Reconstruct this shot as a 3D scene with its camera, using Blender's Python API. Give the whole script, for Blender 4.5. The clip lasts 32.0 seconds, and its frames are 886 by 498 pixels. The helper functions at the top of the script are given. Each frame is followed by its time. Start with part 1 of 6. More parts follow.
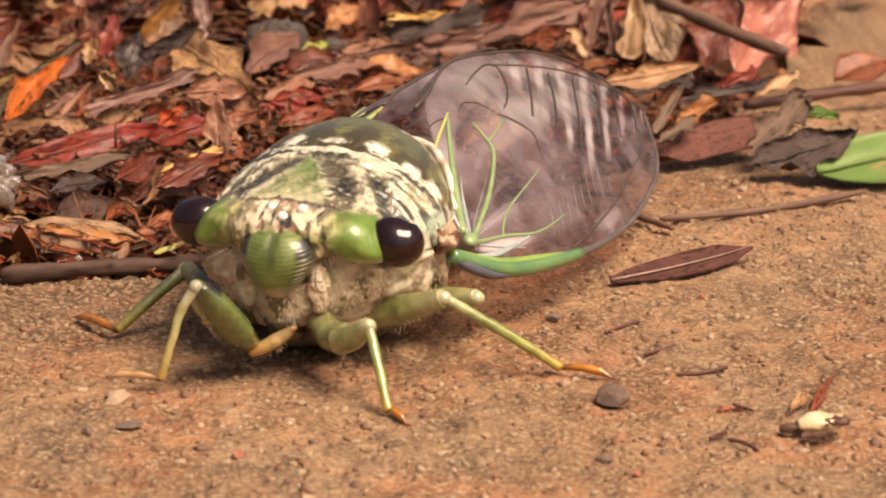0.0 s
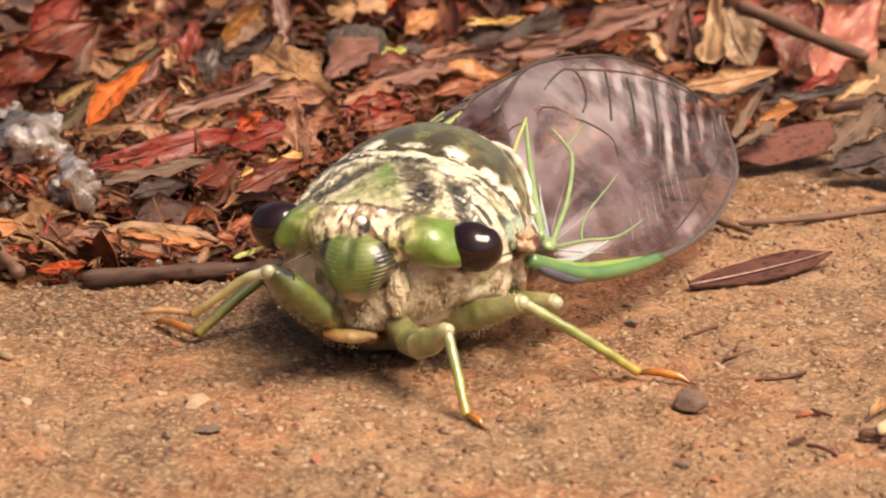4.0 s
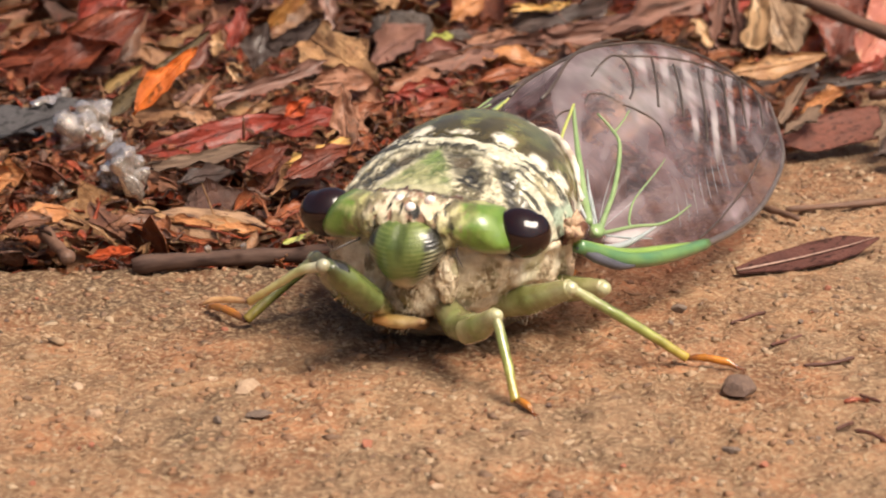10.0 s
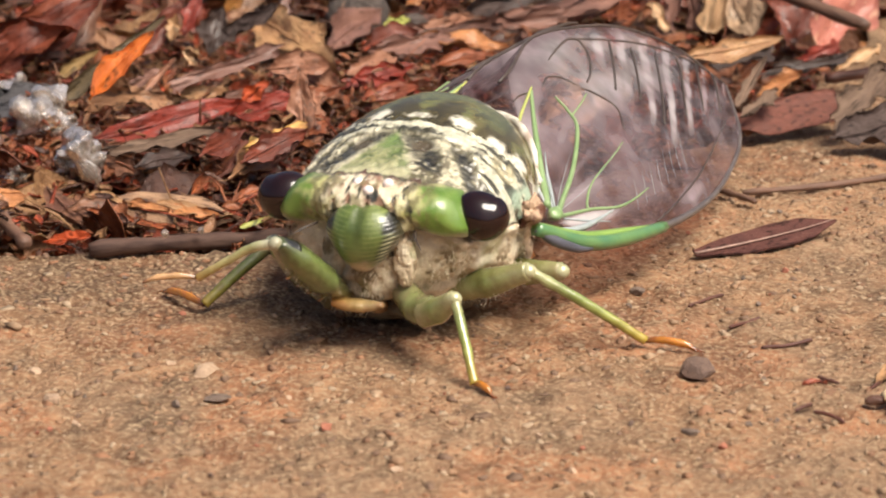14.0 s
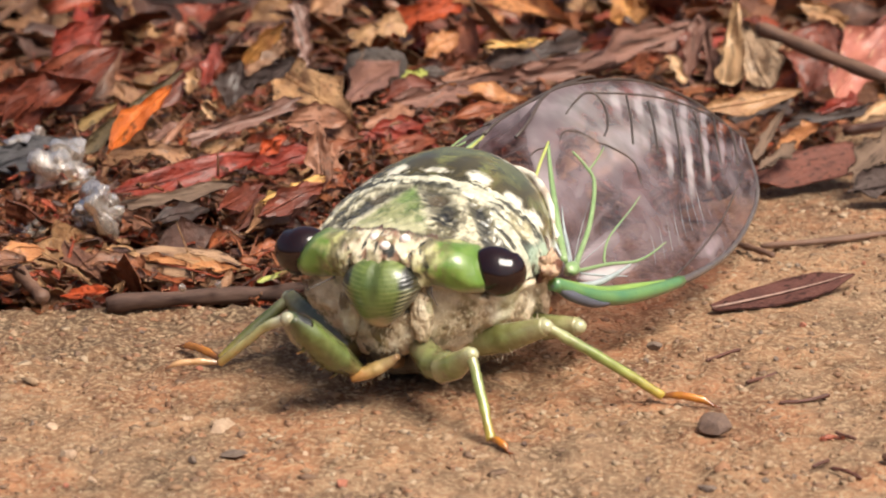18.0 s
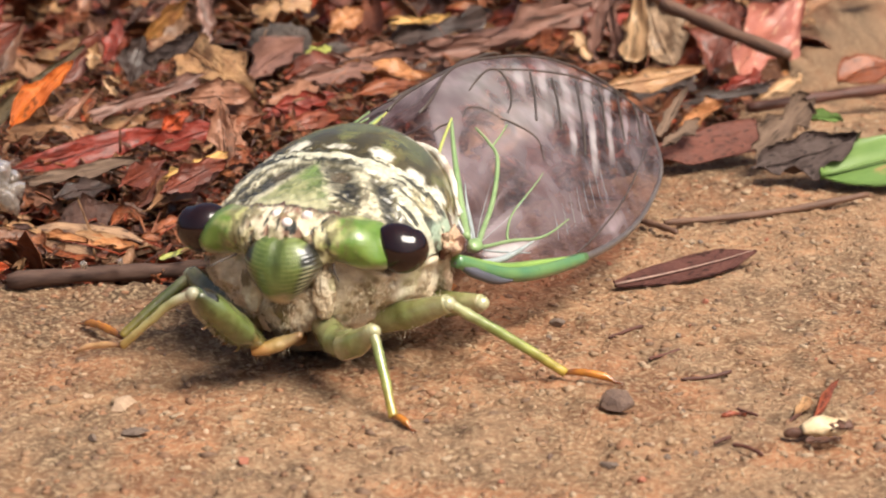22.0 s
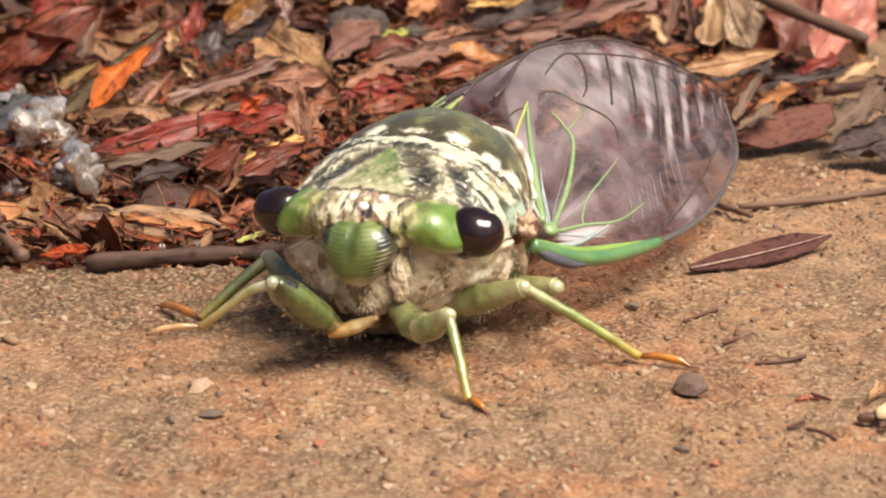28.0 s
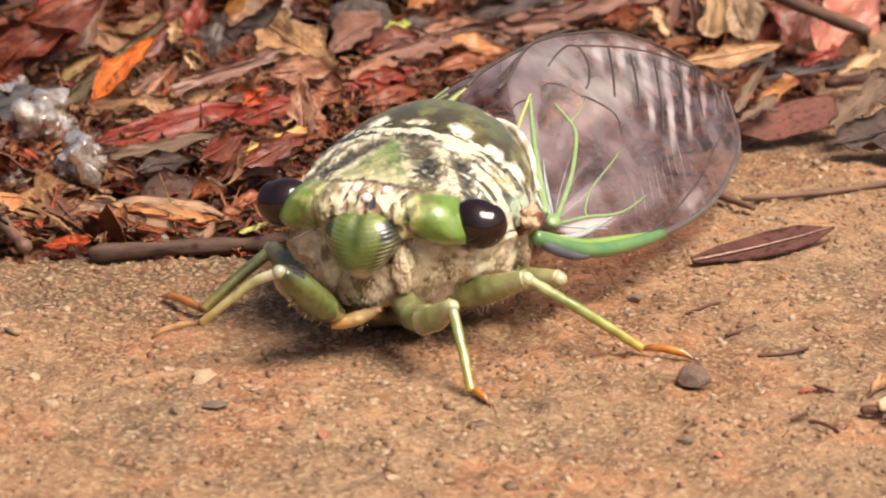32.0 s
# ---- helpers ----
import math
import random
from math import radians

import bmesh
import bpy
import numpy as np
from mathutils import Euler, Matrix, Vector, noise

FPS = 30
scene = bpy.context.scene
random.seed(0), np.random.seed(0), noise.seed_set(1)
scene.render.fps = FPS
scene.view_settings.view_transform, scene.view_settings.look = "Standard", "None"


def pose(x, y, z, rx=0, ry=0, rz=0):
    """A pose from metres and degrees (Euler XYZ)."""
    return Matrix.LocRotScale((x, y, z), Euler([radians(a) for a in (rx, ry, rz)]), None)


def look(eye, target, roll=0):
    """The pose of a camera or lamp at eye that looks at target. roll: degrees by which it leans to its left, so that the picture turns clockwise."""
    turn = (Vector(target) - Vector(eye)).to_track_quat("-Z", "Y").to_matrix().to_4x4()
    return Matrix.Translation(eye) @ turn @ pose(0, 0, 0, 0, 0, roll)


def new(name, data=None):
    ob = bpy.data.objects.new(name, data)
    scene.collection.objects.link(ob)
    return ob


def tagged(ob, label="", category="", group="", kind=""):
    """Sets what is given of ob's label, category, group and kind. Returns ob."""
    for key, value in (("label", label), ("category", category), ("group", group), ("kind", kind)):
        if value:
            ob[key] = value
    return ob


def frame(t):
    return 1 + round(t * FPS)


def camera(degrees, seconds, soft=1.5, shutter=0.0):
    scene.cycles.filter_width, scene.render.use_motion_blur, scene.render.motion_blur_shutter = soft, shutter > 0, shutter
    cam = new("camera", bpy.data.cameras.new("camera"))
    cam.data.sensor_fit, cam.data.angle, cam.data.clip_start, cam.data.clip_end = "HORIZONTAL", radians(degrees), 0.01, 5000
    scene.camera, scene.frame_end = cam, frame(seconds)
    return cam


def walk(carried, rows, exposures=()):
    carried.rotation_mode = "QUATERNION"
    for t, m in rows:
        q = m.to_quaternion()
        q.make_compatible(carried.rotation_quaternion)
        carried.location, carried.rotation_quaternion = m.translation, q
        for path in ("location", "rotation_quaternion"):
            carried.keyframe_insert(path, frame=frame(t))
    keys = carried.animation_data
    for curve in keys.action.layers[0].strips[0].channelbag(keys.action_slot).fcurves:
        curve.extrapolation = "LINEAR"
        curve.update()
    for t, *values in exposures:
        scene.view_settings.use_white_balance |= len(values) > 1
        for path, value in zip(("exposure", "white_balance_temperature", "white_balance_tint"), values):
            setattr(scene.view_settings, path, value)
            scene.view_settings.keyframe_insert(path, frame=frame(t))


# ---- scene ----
cam = camera(18.0, 32.0, soft=2.0)
cam.data.dof.use_dof, cam.data.dof.focus_distance, cam.data.dof.aperture_fstop = True, 0.158, 140.0
# the clip's own drift in brightness and white balance
EXPOSURES = ((0, 0.21, 7600, 20), (3, 0.36, 7400, 19), (6, 0.23, 7200, 18), (8, 0.24, 6900, 15), (10, 0.28, 6650, 13), (13, 0.28, 6350, 11), (19, 0.33, 6250, 10), (23, 0.36, 6300, 10), (29, 0.36, 6400, 10), (31, 0.38, 6450, 10), (32, 0.43, 6600, 13))
walk(cam, [
    (0, pose(0.004485, -0.141414, 0.046916, 74.0353, -0.5628, -1.1899)),
    (0.5, pose(0.004349, -0.141369, 0.046695, 74.8248, -0.5783, -1.0545)),
    (1, pose(0.004368, -0.141307, 0.046844, 75.2193, -0.3195, -0.4047)),
    (1.5, pose(0.004268, -0.141485, 0.046818, 75.2359, -0.3662, -0.2120)),
    (2, pose(0.004694, -0.141345, 0.047080, 75.0230, -0.1166, 0.2033)),
    (2.5, pose(0.004532, -0.141379, 0.047068, 74.8774, -0.1627, 0.2178)),
    (3, pose(0.004656, -0.141536, 0.046811, 74.5530, -0.2104, 0.1569)),
    (3.5, pose(0.004710, -0.141475, 0.046882, 74.1032, -0.1363, 0.4087)),
    (5.5, pose(0.003957, -0.142256, 0.047283, 74.3972, -0.1630, 0.0469)),
    (6, pose(0.004159, -0.142150, 0.047146, 74.7401, -0.3009, -0.6442)),
    (6.5, pose(0.004003, -0.142195, 0.046890, 74.2952, -0.1286, -0.4663)),
    (7, pose(0.003867, -0.142480, 0.046829, 73.6037, -0.0773, 0.3294)),
    (7.5, pose(0.004008, -0.142304, 0.047352, 73.5286, 0.0642, 0.3423)),
    (8, pose(0.003956, -0.142220, 0.047115, 73.8368, 0.2646, 0.7160)),
    (8.5, pose(0.003937, -0.142291, 0.047195, 73.8964, 0.1002, 0.5089)),
    (9, pose(0.003986, -0.142193, 0.047215, 73.9465, -0.0429, 0.1394)),
    (9.5, pose(0.004042, -0.142307, 0.047360, 73.5979, -0.0290, 0.7085)),
    (10, pose(0.004071, -0.142217, 0.047226, 73.8035, 0.0756, 1.1685)),
    (10.5, pose(0.004000, -0.142357, 0.047138, 73.8041, 0.0946, 0.8039)),
    (11, pose(0.004196, -0.142371, 0.047269, 73.6531, 0.0245, 0.1572)),
    (11.5, pose(0.004121, -0.142376, 0.047094, 74.1993, 0.0132, 0.0780)),
    (12, pose(0.004124, -0.142462, 0.047051, 73.6566, 0.0073, 0.1680)),
    (12.5, pose(0.004183, -0.142291, 0.047034, 73.1610, -0.0569, 0.1412)),
    (13, pose(0.004014, -0.142136, 0.047145, 73.7568, -0.0465, -0.0358)),
    (13.5, pose(0.003838, -0.142186, 0.046862, 73.4707, -0.0865, 0.1203)),
    (15.5, pose(0.004147, -0.142004, 0.047770, 73.8873, 0.2545, 0.4467)),
    (16, pose(0.004301, -0.142236, 0.047757, 73.6902, 0.3578, 0.5472)),
    (16.5, pose(0.004260, -0.142109, 0.047861, 73.5696, 0.4348, 0.8797)),
    (17, pose(0.004732, -0.142049, 0.047797, 73.6003, 0.2363, 0.5630)),
    (17.5, pose(0.004295, -0.141998, 0.047503, 74.2296, -0.0217, 0.2500)),
    (18, pose(0.004110, -0.141978, 0.047465, 74.4770, 0.1200, 0.6373)),
    (18.5, pose(0.004242, -0.142089, 0.047443, 74.1319, -0.0046, 0.6101)),
    (19, pose(0.004529, -0.141934, 0.047641, 74.0000, -0.0000, -0.0000)),
    (19.5, pose(0.004172, -0.142033, 0.047521, 74.3065, -0.2541, -0.3859)),
    (20, pose(0.004477, -0.141911, 0.047255, 74.1205, -0.2772, -0.5453)),
    (20.5, pose(0.004289, -0.141776, 0.047127, 73.4056, -0.2525, -0.4786)),
    (21, pose(0.004754, -0.141958, 0.047831, 72.8724, -0.1096, 0.2712)),
    (21.5, pose(0.004686, -0.141958, 0.047613, 73.5060, -0.2865, -0.1552)),
    (22, pose(0.004434, -0.141590, 0.047390, 73.9924, -0.3813, -1.1654)),
    (22.5, pose(0.004110, -0.141784, 0.047462, 74.2291, -0.3862, -0.6683)),
    (23, pose(0.004240, -0.141957, 0.047437, 75.0003, -0.4591, -0.5666)),
    (23.5, pose(0.004339, -0.141937, 0.047430, 74.6997, -0.4270, -0.4618)),
    (24, pose(0.004365, -0.141827, 0.047509, 74.4494, -0.2795, -0.4261)),
    (24.5, pose(0.004371, -0.141596, 0.047426, 74.3965, -0.2092, -0.8083)),
    (25, pose(0.004394, -0.141726, 0.047521, 74.1205, -0.1740, -1.1040)),
    (25.5, pose(0.004379, -0.141839, 0.047503, 74.0882, -0.1598, -0.7520)),
    (26, pose(0.004495, -0.142026, 0.047505, 73.7001, 0.0555, -0.0910)),
    (26.5, pose(0.004251, -0.142332, 0.047850, 73.4321, 0.0080, 0.2757)),
    (28.5, pose(0.004569, -0.142342, 0.047894, 73.5709, -0.1153, 0.3913)),
    (29, pose(0.004283, -0.142129, 0.047684, 73.4869, -0.2083, 0.2549)),
    (29.5, pose(0.004138, -0.141840, 0.047518, 73.7294, -0.3160, -0.1913)),
    (30, pose(0.004356, -0.141865, 0.047604, 73.9967, -0.3746, -0.9262)),
    (30.5, pose(0.004432, -0.141814, 0.047649, 74.2034, -0.3284, -1.1424)),
    (31, pose(0.004403, -0.141738, 0.047515, 74.0849, -0.1442, -0.7017)),
    (31.5, pose(0.004208, -0.141929, 0.047493, 73.2797, -0.1421, -0.2608)),
    (32, pose(0.004277, -0.142422, 0.047885, 73.3896, -0.1978, 0.3971)),
], exposures=EXPOSURES)

# world, sun, exposure
SUN_EL, SUN_AZ = 58.0, 134.0      # degrees; azimuth counted from +y towards +x
world = bpy.data.worlds.new("sky")
scene.world = world
world.use_nodes = True
wn = world.node_tree.nodes
sky = wn.new("ShaderNodeTexSky")
sky.sky_type, sky.sun_disc = "NISHITA", False
sky.air_density, sky.dust_density, sky.ozone_density = 0.8, 7.0, 0.6
sky.sun_elevation, sky.sun_rotation = radians(SUN_EL), radians(SUN_AZ)
wn["Background"].inputs["Strength"].default_value = 0.085
world.node_tree.links.new(sky.outputs[0], wn["Background"].inputs["Color"])
sun_data = bpy.data.lights.new("sun", "SUN")
sun_data.energy, sun_data.angle, sun_data.color = 4.35, radians(34), (1.0, 0.92, 0.78)
sun = new("sun", sun_data)
sun_dir = Vector((math.sin(radians(SUN_AZ)) * math.cos(radians(SUN_EL)), math.cos(radians(SUN_AZ)) * math.cos(radians(SUN_EL)), math.sin(radians(SUN_EL))))
sun.matrix_world = look(sun_dir * 2, (0, 0, 0))

# ---- small helpers: everything below is measured in millimetres and stored in metres
MM = 0.001
rng = np.random.RandomState(7)


def mesh_from(name, verts, faces, material=None, smooth=True, colors=None):
    me = bpy.data.meshes.new(name)
    me.from_pydata((np.asarray(verts, dtype=float) * MM).tolist(), [], faces)
    if smooth:
        me.shade_smooth()
    if material:
        me.materials.append(material)
    if colors is not None:
        layer = me.color_attributes.new("Col", "FLOAT_COLOR", "POINT")
        c = np.ones((len(verts), 4), dtype=np.float32)
        c[:, :3] = colors
        layer.data.foreach_set("color", c.ravel())
    me.update()
    return me


def part(name, me, parent, label=""):
    ob = new(name, me)
    ob.parent = parent
    if label:
        ob["label"] = label
    return ob


def thing(name, label, category, m=None, group="", kind="", data=None):
    ob = new(name, data)
    if m is not None:
        ob.matrix_world = m
    return tagged(ob, label, category, group, kind)


def grid_faces(nu, nv, wrap=False, flip=False):
    out = []
    for i in range(nu - 1):
        for j in range(nv if wrap else nv - 1):
            a, b = i * nv + j, i * nv + (j + 1) % nv
            q = (a, b, b + nv, a + nv)
            out.append(q[::-1] if flip else q)
    return out


_lat = np.random.RandomState(11).rand(64, 64, 64)


def vnoise(p):
    """Smooth value noise of an array of points, -1 to 1."""
    p = np.asarray(p, dtype=float)
    i = np.floor(p).astype(int)
    f = p - i
    f = f * f * (3 - 2 * f)
    r = 0
    for dx in (0, 1):
        for dy in (0, 1):
            for dz in (0, 1):
                w = (f[..., 0] if dx else 1 - f[..., 0]) * (f[..., 1] if dy else 1 - f[..., 1]) * (f[..., 2] if dz else 1 - f[..., 2])
                r = r + w * _lat[(i[..., 0] + dx) % 64, (i[..., 1] + dy) % 64, (i[..., 2] + dz) % 64]
    return r * 2 - 1


def fbm(p, octaves=4):
    p = np.asarray(p, dtype=float)
    return sum(vnoise(p * 2 ** k + 7.3 * k) / 2 ** k for k in range(octaves))


def smoothstep(a, b, x):
    x = np.clip((np.asarray(x, dtype=float) - a) / (b - a), 0, 1)
    return x * x * (3 - 2 * x)


def spline(points, n):
    """Catmull-Rom through the points, n samples, and the chord parameter runs evenly."""
    P = np.asarray(points, dtype=float)
    P = np.vstack([2 * P[0] - P[1], P, 2 * P[-1] - P[-2]])
    t = np.linspace(0, len(P) - 3, n)
    i = np.minimum(t.astype(int), len(P) - 4)
    f = (t - i)[:, None]
    a, b, c, d = P[i], P[i + 1], P[i + 2], P[i + 3]
    return 0.5 * (2 * b + (c - a) * f + (2 * a - 5 * b + 4 * c - d) * f ** 2 + (3 * b - a - 3 * c + d) * f ** 3)


def tube(line, radii, sides=8, squash=1.0):
    """Vertices and faces of a closed tube along a line (mm)."""
    line = np.asarray(line, dtype=float)
    n = len(line)
    radii = np.broadcast_to(np.asarray(radii, dtype=float), (n,))
    tang = np.gradient(line, axis=0)
    tang /= np.linalg.norm(tang, axis=1)[:, None] + 1e-12
    up = np.array([0, 0, 1.0]) if abs(tang[:, 2]).mean() < 0.8 else np.array([0, 1.0, 0])
    verts = []
    for k in range(n):
        s = np.cross(tang[k], up)
        s /= np.linalg.norm(s) + 1e-12
        u = np.cross(s, tang[k])
        a = np.arange(sides) * 2 * np.pi / sides
        verts.append(line[k] + radii[k] * (np.cos(a)[:, None] * s + squash * np.sin(a)[:, None] * u))
    verts = np.vstack(verts + [line[:1], line[-1:]])
    faces = grid_faces(n, sides, wrap=True, flip=True)
    c0, c1 = n * sides, n * sides + 1
    for j in range(sides):
        faces.append((c0, (j + 1) % sides, j)[::-1])
        faces.append((c1, (n - 1) * sides + j, (n - 1) * sides + (j + 1) % sides)[::-1])
    return verts, faces


def ball(center, radii, nu=24, nv=32, bumps=0.0, freq=1.0, seed=0.0):
    th = np.linspace(0.001, np.pi - 0.001, nu)[:, None]
    ph = np.linspace(0, 2 * np.pi, nv, endpoint=False)[None, :]
    d = np.stack([np.sin(th) * np.cos(ph), np.sin(th) * np.sin(ph), np.cos(th) + 0 * ph], -1).reshape(-1, 3)
    r = 1 + (bumps * fbm(d * freq + seed, 3)[:, None] if bumps else 0)
    return np.asarray(center) + d * r * np.asarray(radii), grid_faces(nu, nv, wrap=True)


def joined(pieces):
    V, Fc, off = [], [], 0
    for v, f in pieces:
        V.append(np.asarray(v))
        Fc += [tuple(i + off for i in q) for q in f]
        off += len(v)
    return np.vstack(V), Fc


# ---- materials
def material(name, base, rough=0.5, **kw):
    """A procedural surface. kw: second (colour), grain (features per mm), bump (mm), coat, island (varied per piece), object_random, attr,
    stretch (of the grain along x), metallic, spec, third and third_at (rare colour)."""
    m = bpy.data.materials.new(name)
    m.use_nodes = True
    nt = m.node_tree
    N, Lk = nt.nodes, nt.links.new
    b = N["Principled BSDF"]
    b.inputs["Roughness"].default_value = rough
    b.inputs["Metallic"].default_value = kw.get("metallic", 0)
    b.inputs["Specular IOR Level"].default_value = kw.get("spec", 0.5)
    b.inputs["Coat Weight"].default_value = kw.get("coat", 0)
    b.inputs["Coat Roughness"].default_value = kw.get("coat_rough", 0.15)
    tc, mp = N.new("ShaderNodeTexCoord"), N.new("ShaderNodeMapping")
    s = 1 / MM
    mp.inputs["Scale"].default_value = (s * kw.get("stretch", 1), s, s)
    Lk(tc.outputs["Object"], mp.inputs["Vector"])
    n1, n2 = N.new("ShaderNodeTexNoise"), N.new("ShaderNodeTexNoise")
    n1.inputs["Scale"].default_value, n1.inputs["Detail"].default_value = kw.get("grain", 1.5), 6
    n2.inputs["Scale"].default_value, n2.inputs["Detail"].default_value = kw.get("fine", 9.0), 4
    n1.inputs["Roughness"].default_value = 0.65
    for n in (n1, n2):
        Lk(mp.outputs[0], n.inputs["Vector"])
    ramp = N.new("ShaderNodeMapRange")
    ramp.inputs[1].default_value, ramp.inputs[2].default_value = 0.35, 0.65
    Lk(n1.outputs["Fac"], ramp.inputs[0])
    mix = N.new("ShaderNodeMix")
    mix.data_type = "RGBA"
    mix.inputs[6].default_value = (*base, 1)
    mix.inputs[7].default_value = (*kw.get("second", [c * 0.55 for c in base]), 1)
    Lk(ramp.outputs[0], mix.inputs[0])
    col = mix.outputs[2]
    if kw.get("attr"):
        at = N.new("ShaderNodeAttribute")
        at.attribute_name = "Col"
        mul = N.new("ShaderNodeMix")
        mul.data_type, mul.blend_type = "RGBA", "MULTIPLY"
        mul.inputs[0].default_value = 1
        Lk(col, mul.inputs[6]), Lk(at.outputs["Color"], mul.inputs[7])
        col = mul.outputs[2]
    if kw.get("third"):
        r3 = N.new("ShaderNodeMapRange")
        r3.inputs[1].default_value, r3.inputs[2].default_value = kw.get("third_at", 0.6), kw.get("third_at", 0.6) + kw.get("third_soft", 0.08)
        Lk(n2.outputs["Fac"], r3.inputs[0])
        m3 = N.new("ShaderNodeMix")
        m3.data_type = "RGBA"
        m3.inputs[7].default_value = (*kw["third"], 1)
        Lk(r3.outputs[0], m3.inputs[0]), Lk(col, m3.inputs[6])
        col = m3.outputs[2]
    rnd = None
    if kw.get("island"):
        g = N.new("ShaderNodeNewGeometry")
        rnd = g.outputs["Random Per Island"]
    elif kw.get("object_random"):
        g = N.new("ShaderNodeObjectInfo")
        rnd = g.outputs["Random"]
    if rnd is not None:
        palette = kw.get("palette")
        if palette:
            cr = N.new("ShaderNodeValToRGB")
            cr.color_ramp.interpolation = "CONSTANT"
            for k, c in enumerate(palette):
                e = cr.color_ramp.elements[k] if k < 2 else cr.color_ramp.elements.new(k / len(palette))
                e.position, e.color = k / len(palette), (*c, 1)
            Lk(rnd, cr.inputs[0])
            mu = N.new("ShaderNodeMix")
            mu.data_type, mu.blend_type = "RGBA", "MULTIPLY"
            mu.inputs[0].default_value = 1
            Lk(col, mu.inputs[6]), Lk(cr.outputs[0], mu.inputs[7])
            col = mu.outputs[2]
        else:
            h = N.new("ShaderNodeHueSaturation")
            v = N.new("ShaderNodeMapRange")
            v.inputs[3].default_value, v.inputs[4].default_value = 0.6, 1.35
            Lk(rnd, v.inputs[0]), Lk(v.outputs[0], h.inputs["Value"]), Lk(col, h.inputs["Color"])
            col = h.outputs[0]
    Lk(col, b.inputs["Base Color"])
    if kw.get("bump"):
        add = N.new("ShaderNodeMath")
        add.operation = "ADD"
        sc = N.new("ShaderNodeMath")
        sc.operation = "MULTIPLY"
        sc.inputs[1].default_value = 0.5
        Lk(n2.outputs["Fac"], sc.inputs[0]), Lk(n1.outputs["Fac"], add.inputs[0]), Lk(sc.outputs[0], add.inputs[1])
        bp = N.new("ShaderNodeBump")
        bp.inputs["Strength"].default_value = kw.get("bump_strength", 1.0)
        bp.inputs["Distance"].default_value = kw["bump"] * MM
        Lk(add.outputs[0], bp.inputs["Height"]), Lk(bp.outputs[0], b.inputs["Normal"])
    rr = N.new("ShaderNodeMapRange")
    rr.inputs[3].default_value, rr.inputs[4].default_value = max(0.02, rough * 0.75), min(1, rough * 1.3)
    Lk(n2.outputs["Fac"], rr.inputs[0]), Lk(rr.outputs[0], b.inputs["Roughness"])
    if kw.get("transmission"):
        b.inputs["Transmission Weight"].default_value = kw["transmission"]
    if kw.get("subsurface"):
        b.inputs["Subsurface Weight"].default_value = kw["subsurface"]
        b.inputs["Subsurface Scale"].default_value = 0.4 * MM
        b.inputs["Subsurface Radius"].default_value = (1, 0.6, 0.3)
    return m


def leaf_mat(name, base, second=None, rough=0.52, **kw):
    kw = {"grain": 1.1, "fine": 3.4, "bump": 0.34, "coat": 0.20, "coat_rough": 0.2, "spec": 0.3, "stretch": 0.45, "third": tuple(c * 0.32 for c in base), "third_at": 0.57, **kw}
    return material(name, base, rough, second=second or tuple(c * 0.5 for c in base), **kw)


ORANGE = leaf_mat("orange_leaf", (0.665, 0.165, 0.022), (0.451, 0.099, 0.017))
OLIVE = leaf_mat("olive_leaf", (0.125, 0.086, 0.04), (0.075, 0.05, 0.026))
MAUVE = leaf_mat("mauve_bark", (0.27, 0.135, 0.096), (0.16, 0.075, 0.055), 0.5, stretch=0.15)
TAN = leaf_mat("tan_leaf", (0.494, 0.285, 0.134), (0.290, 0.143, 0.067))
RED = leaf_mat("red_leaf", (0.30, 0.036, 0.018), (0.15, 0.024, 0.014), 0.45)
REDBROWN = leaf_mat("red_brown_leaf", (0.30, 0.07, 0.03), (0.17, 0.045, 0.022), 0.5)
STRAWGREEN = leaf_mat("green_straw", (0.42, 0.42, 0.10), (0.34, 0.34, 0.08), 0.5)
BROWN = leaf_mat("brown_leaf", (0.258, 0.121, 0.067), (0.128, 0.055, 0.034))
YELLOW = leaf_mat("yellow_sliver", (0.665, 0.395, 0.112), (0.451, 0.220, 0.067), stretch=0.15)
RUST = leaf_mat("rust_leaf", (0.343, 0.099, 0.034), (0.182, 0.055, 0.025), 0.35)
CHIP = leaf_mat("pale_wood", (0.48, 0.29, 0.165), (0.22, 0.12, 0.07), 0.7, stretch=0.3, bump=0.5, grain=1.1, third=(0.09, 0.05, 0.035), third_at=0.60)
TWIG = material("twig_bark", (0.13, 0.075, 0.055), 0.8, second=(0.05, 0.028, 0.022), fine=4, spec=0.25, stretch=0.2, bump=0.12)
TWIGBROWN = material("brown_bark", (0.194, 0.099, 0.060), 0.6, second=(0.097, 0.050, 0.032), stretch=0.2, bump=0.1)
TWIGRED = material("red_bark", (0.132, 0.045, 0.028), 0.55, second=(0.070, 0.027, 0.018), stretch=0.2, bump=0.08)
GOLD = leaf_mat("golden_leaf", (0.558, 0.264, 0.067), (0.322, 0.131, 0.045))
GREY = leaf_mat("grey_leaf", (0.12, 0.086, 0.075), (0.075, 0.05, 0.043), 0.75, coat=0.0, spec=0.2)
BLUEGREY = leaf_mat("blue_grey_wood", (0.172, 0.143, 0.146), (0.097, 0.077, 0.078), 0.5, stretch=0.2)
SLATE = leaf_mat("slate_leaf", (0.075, 0.068, 0.070), (0.045, 0.040, 0.040), 0.6, coat=0.05)
REDORANGE = leaf_mat("red_orange_leaf", (0.558, 0.094, 0.022), (0.343, 0.055, 0.017))
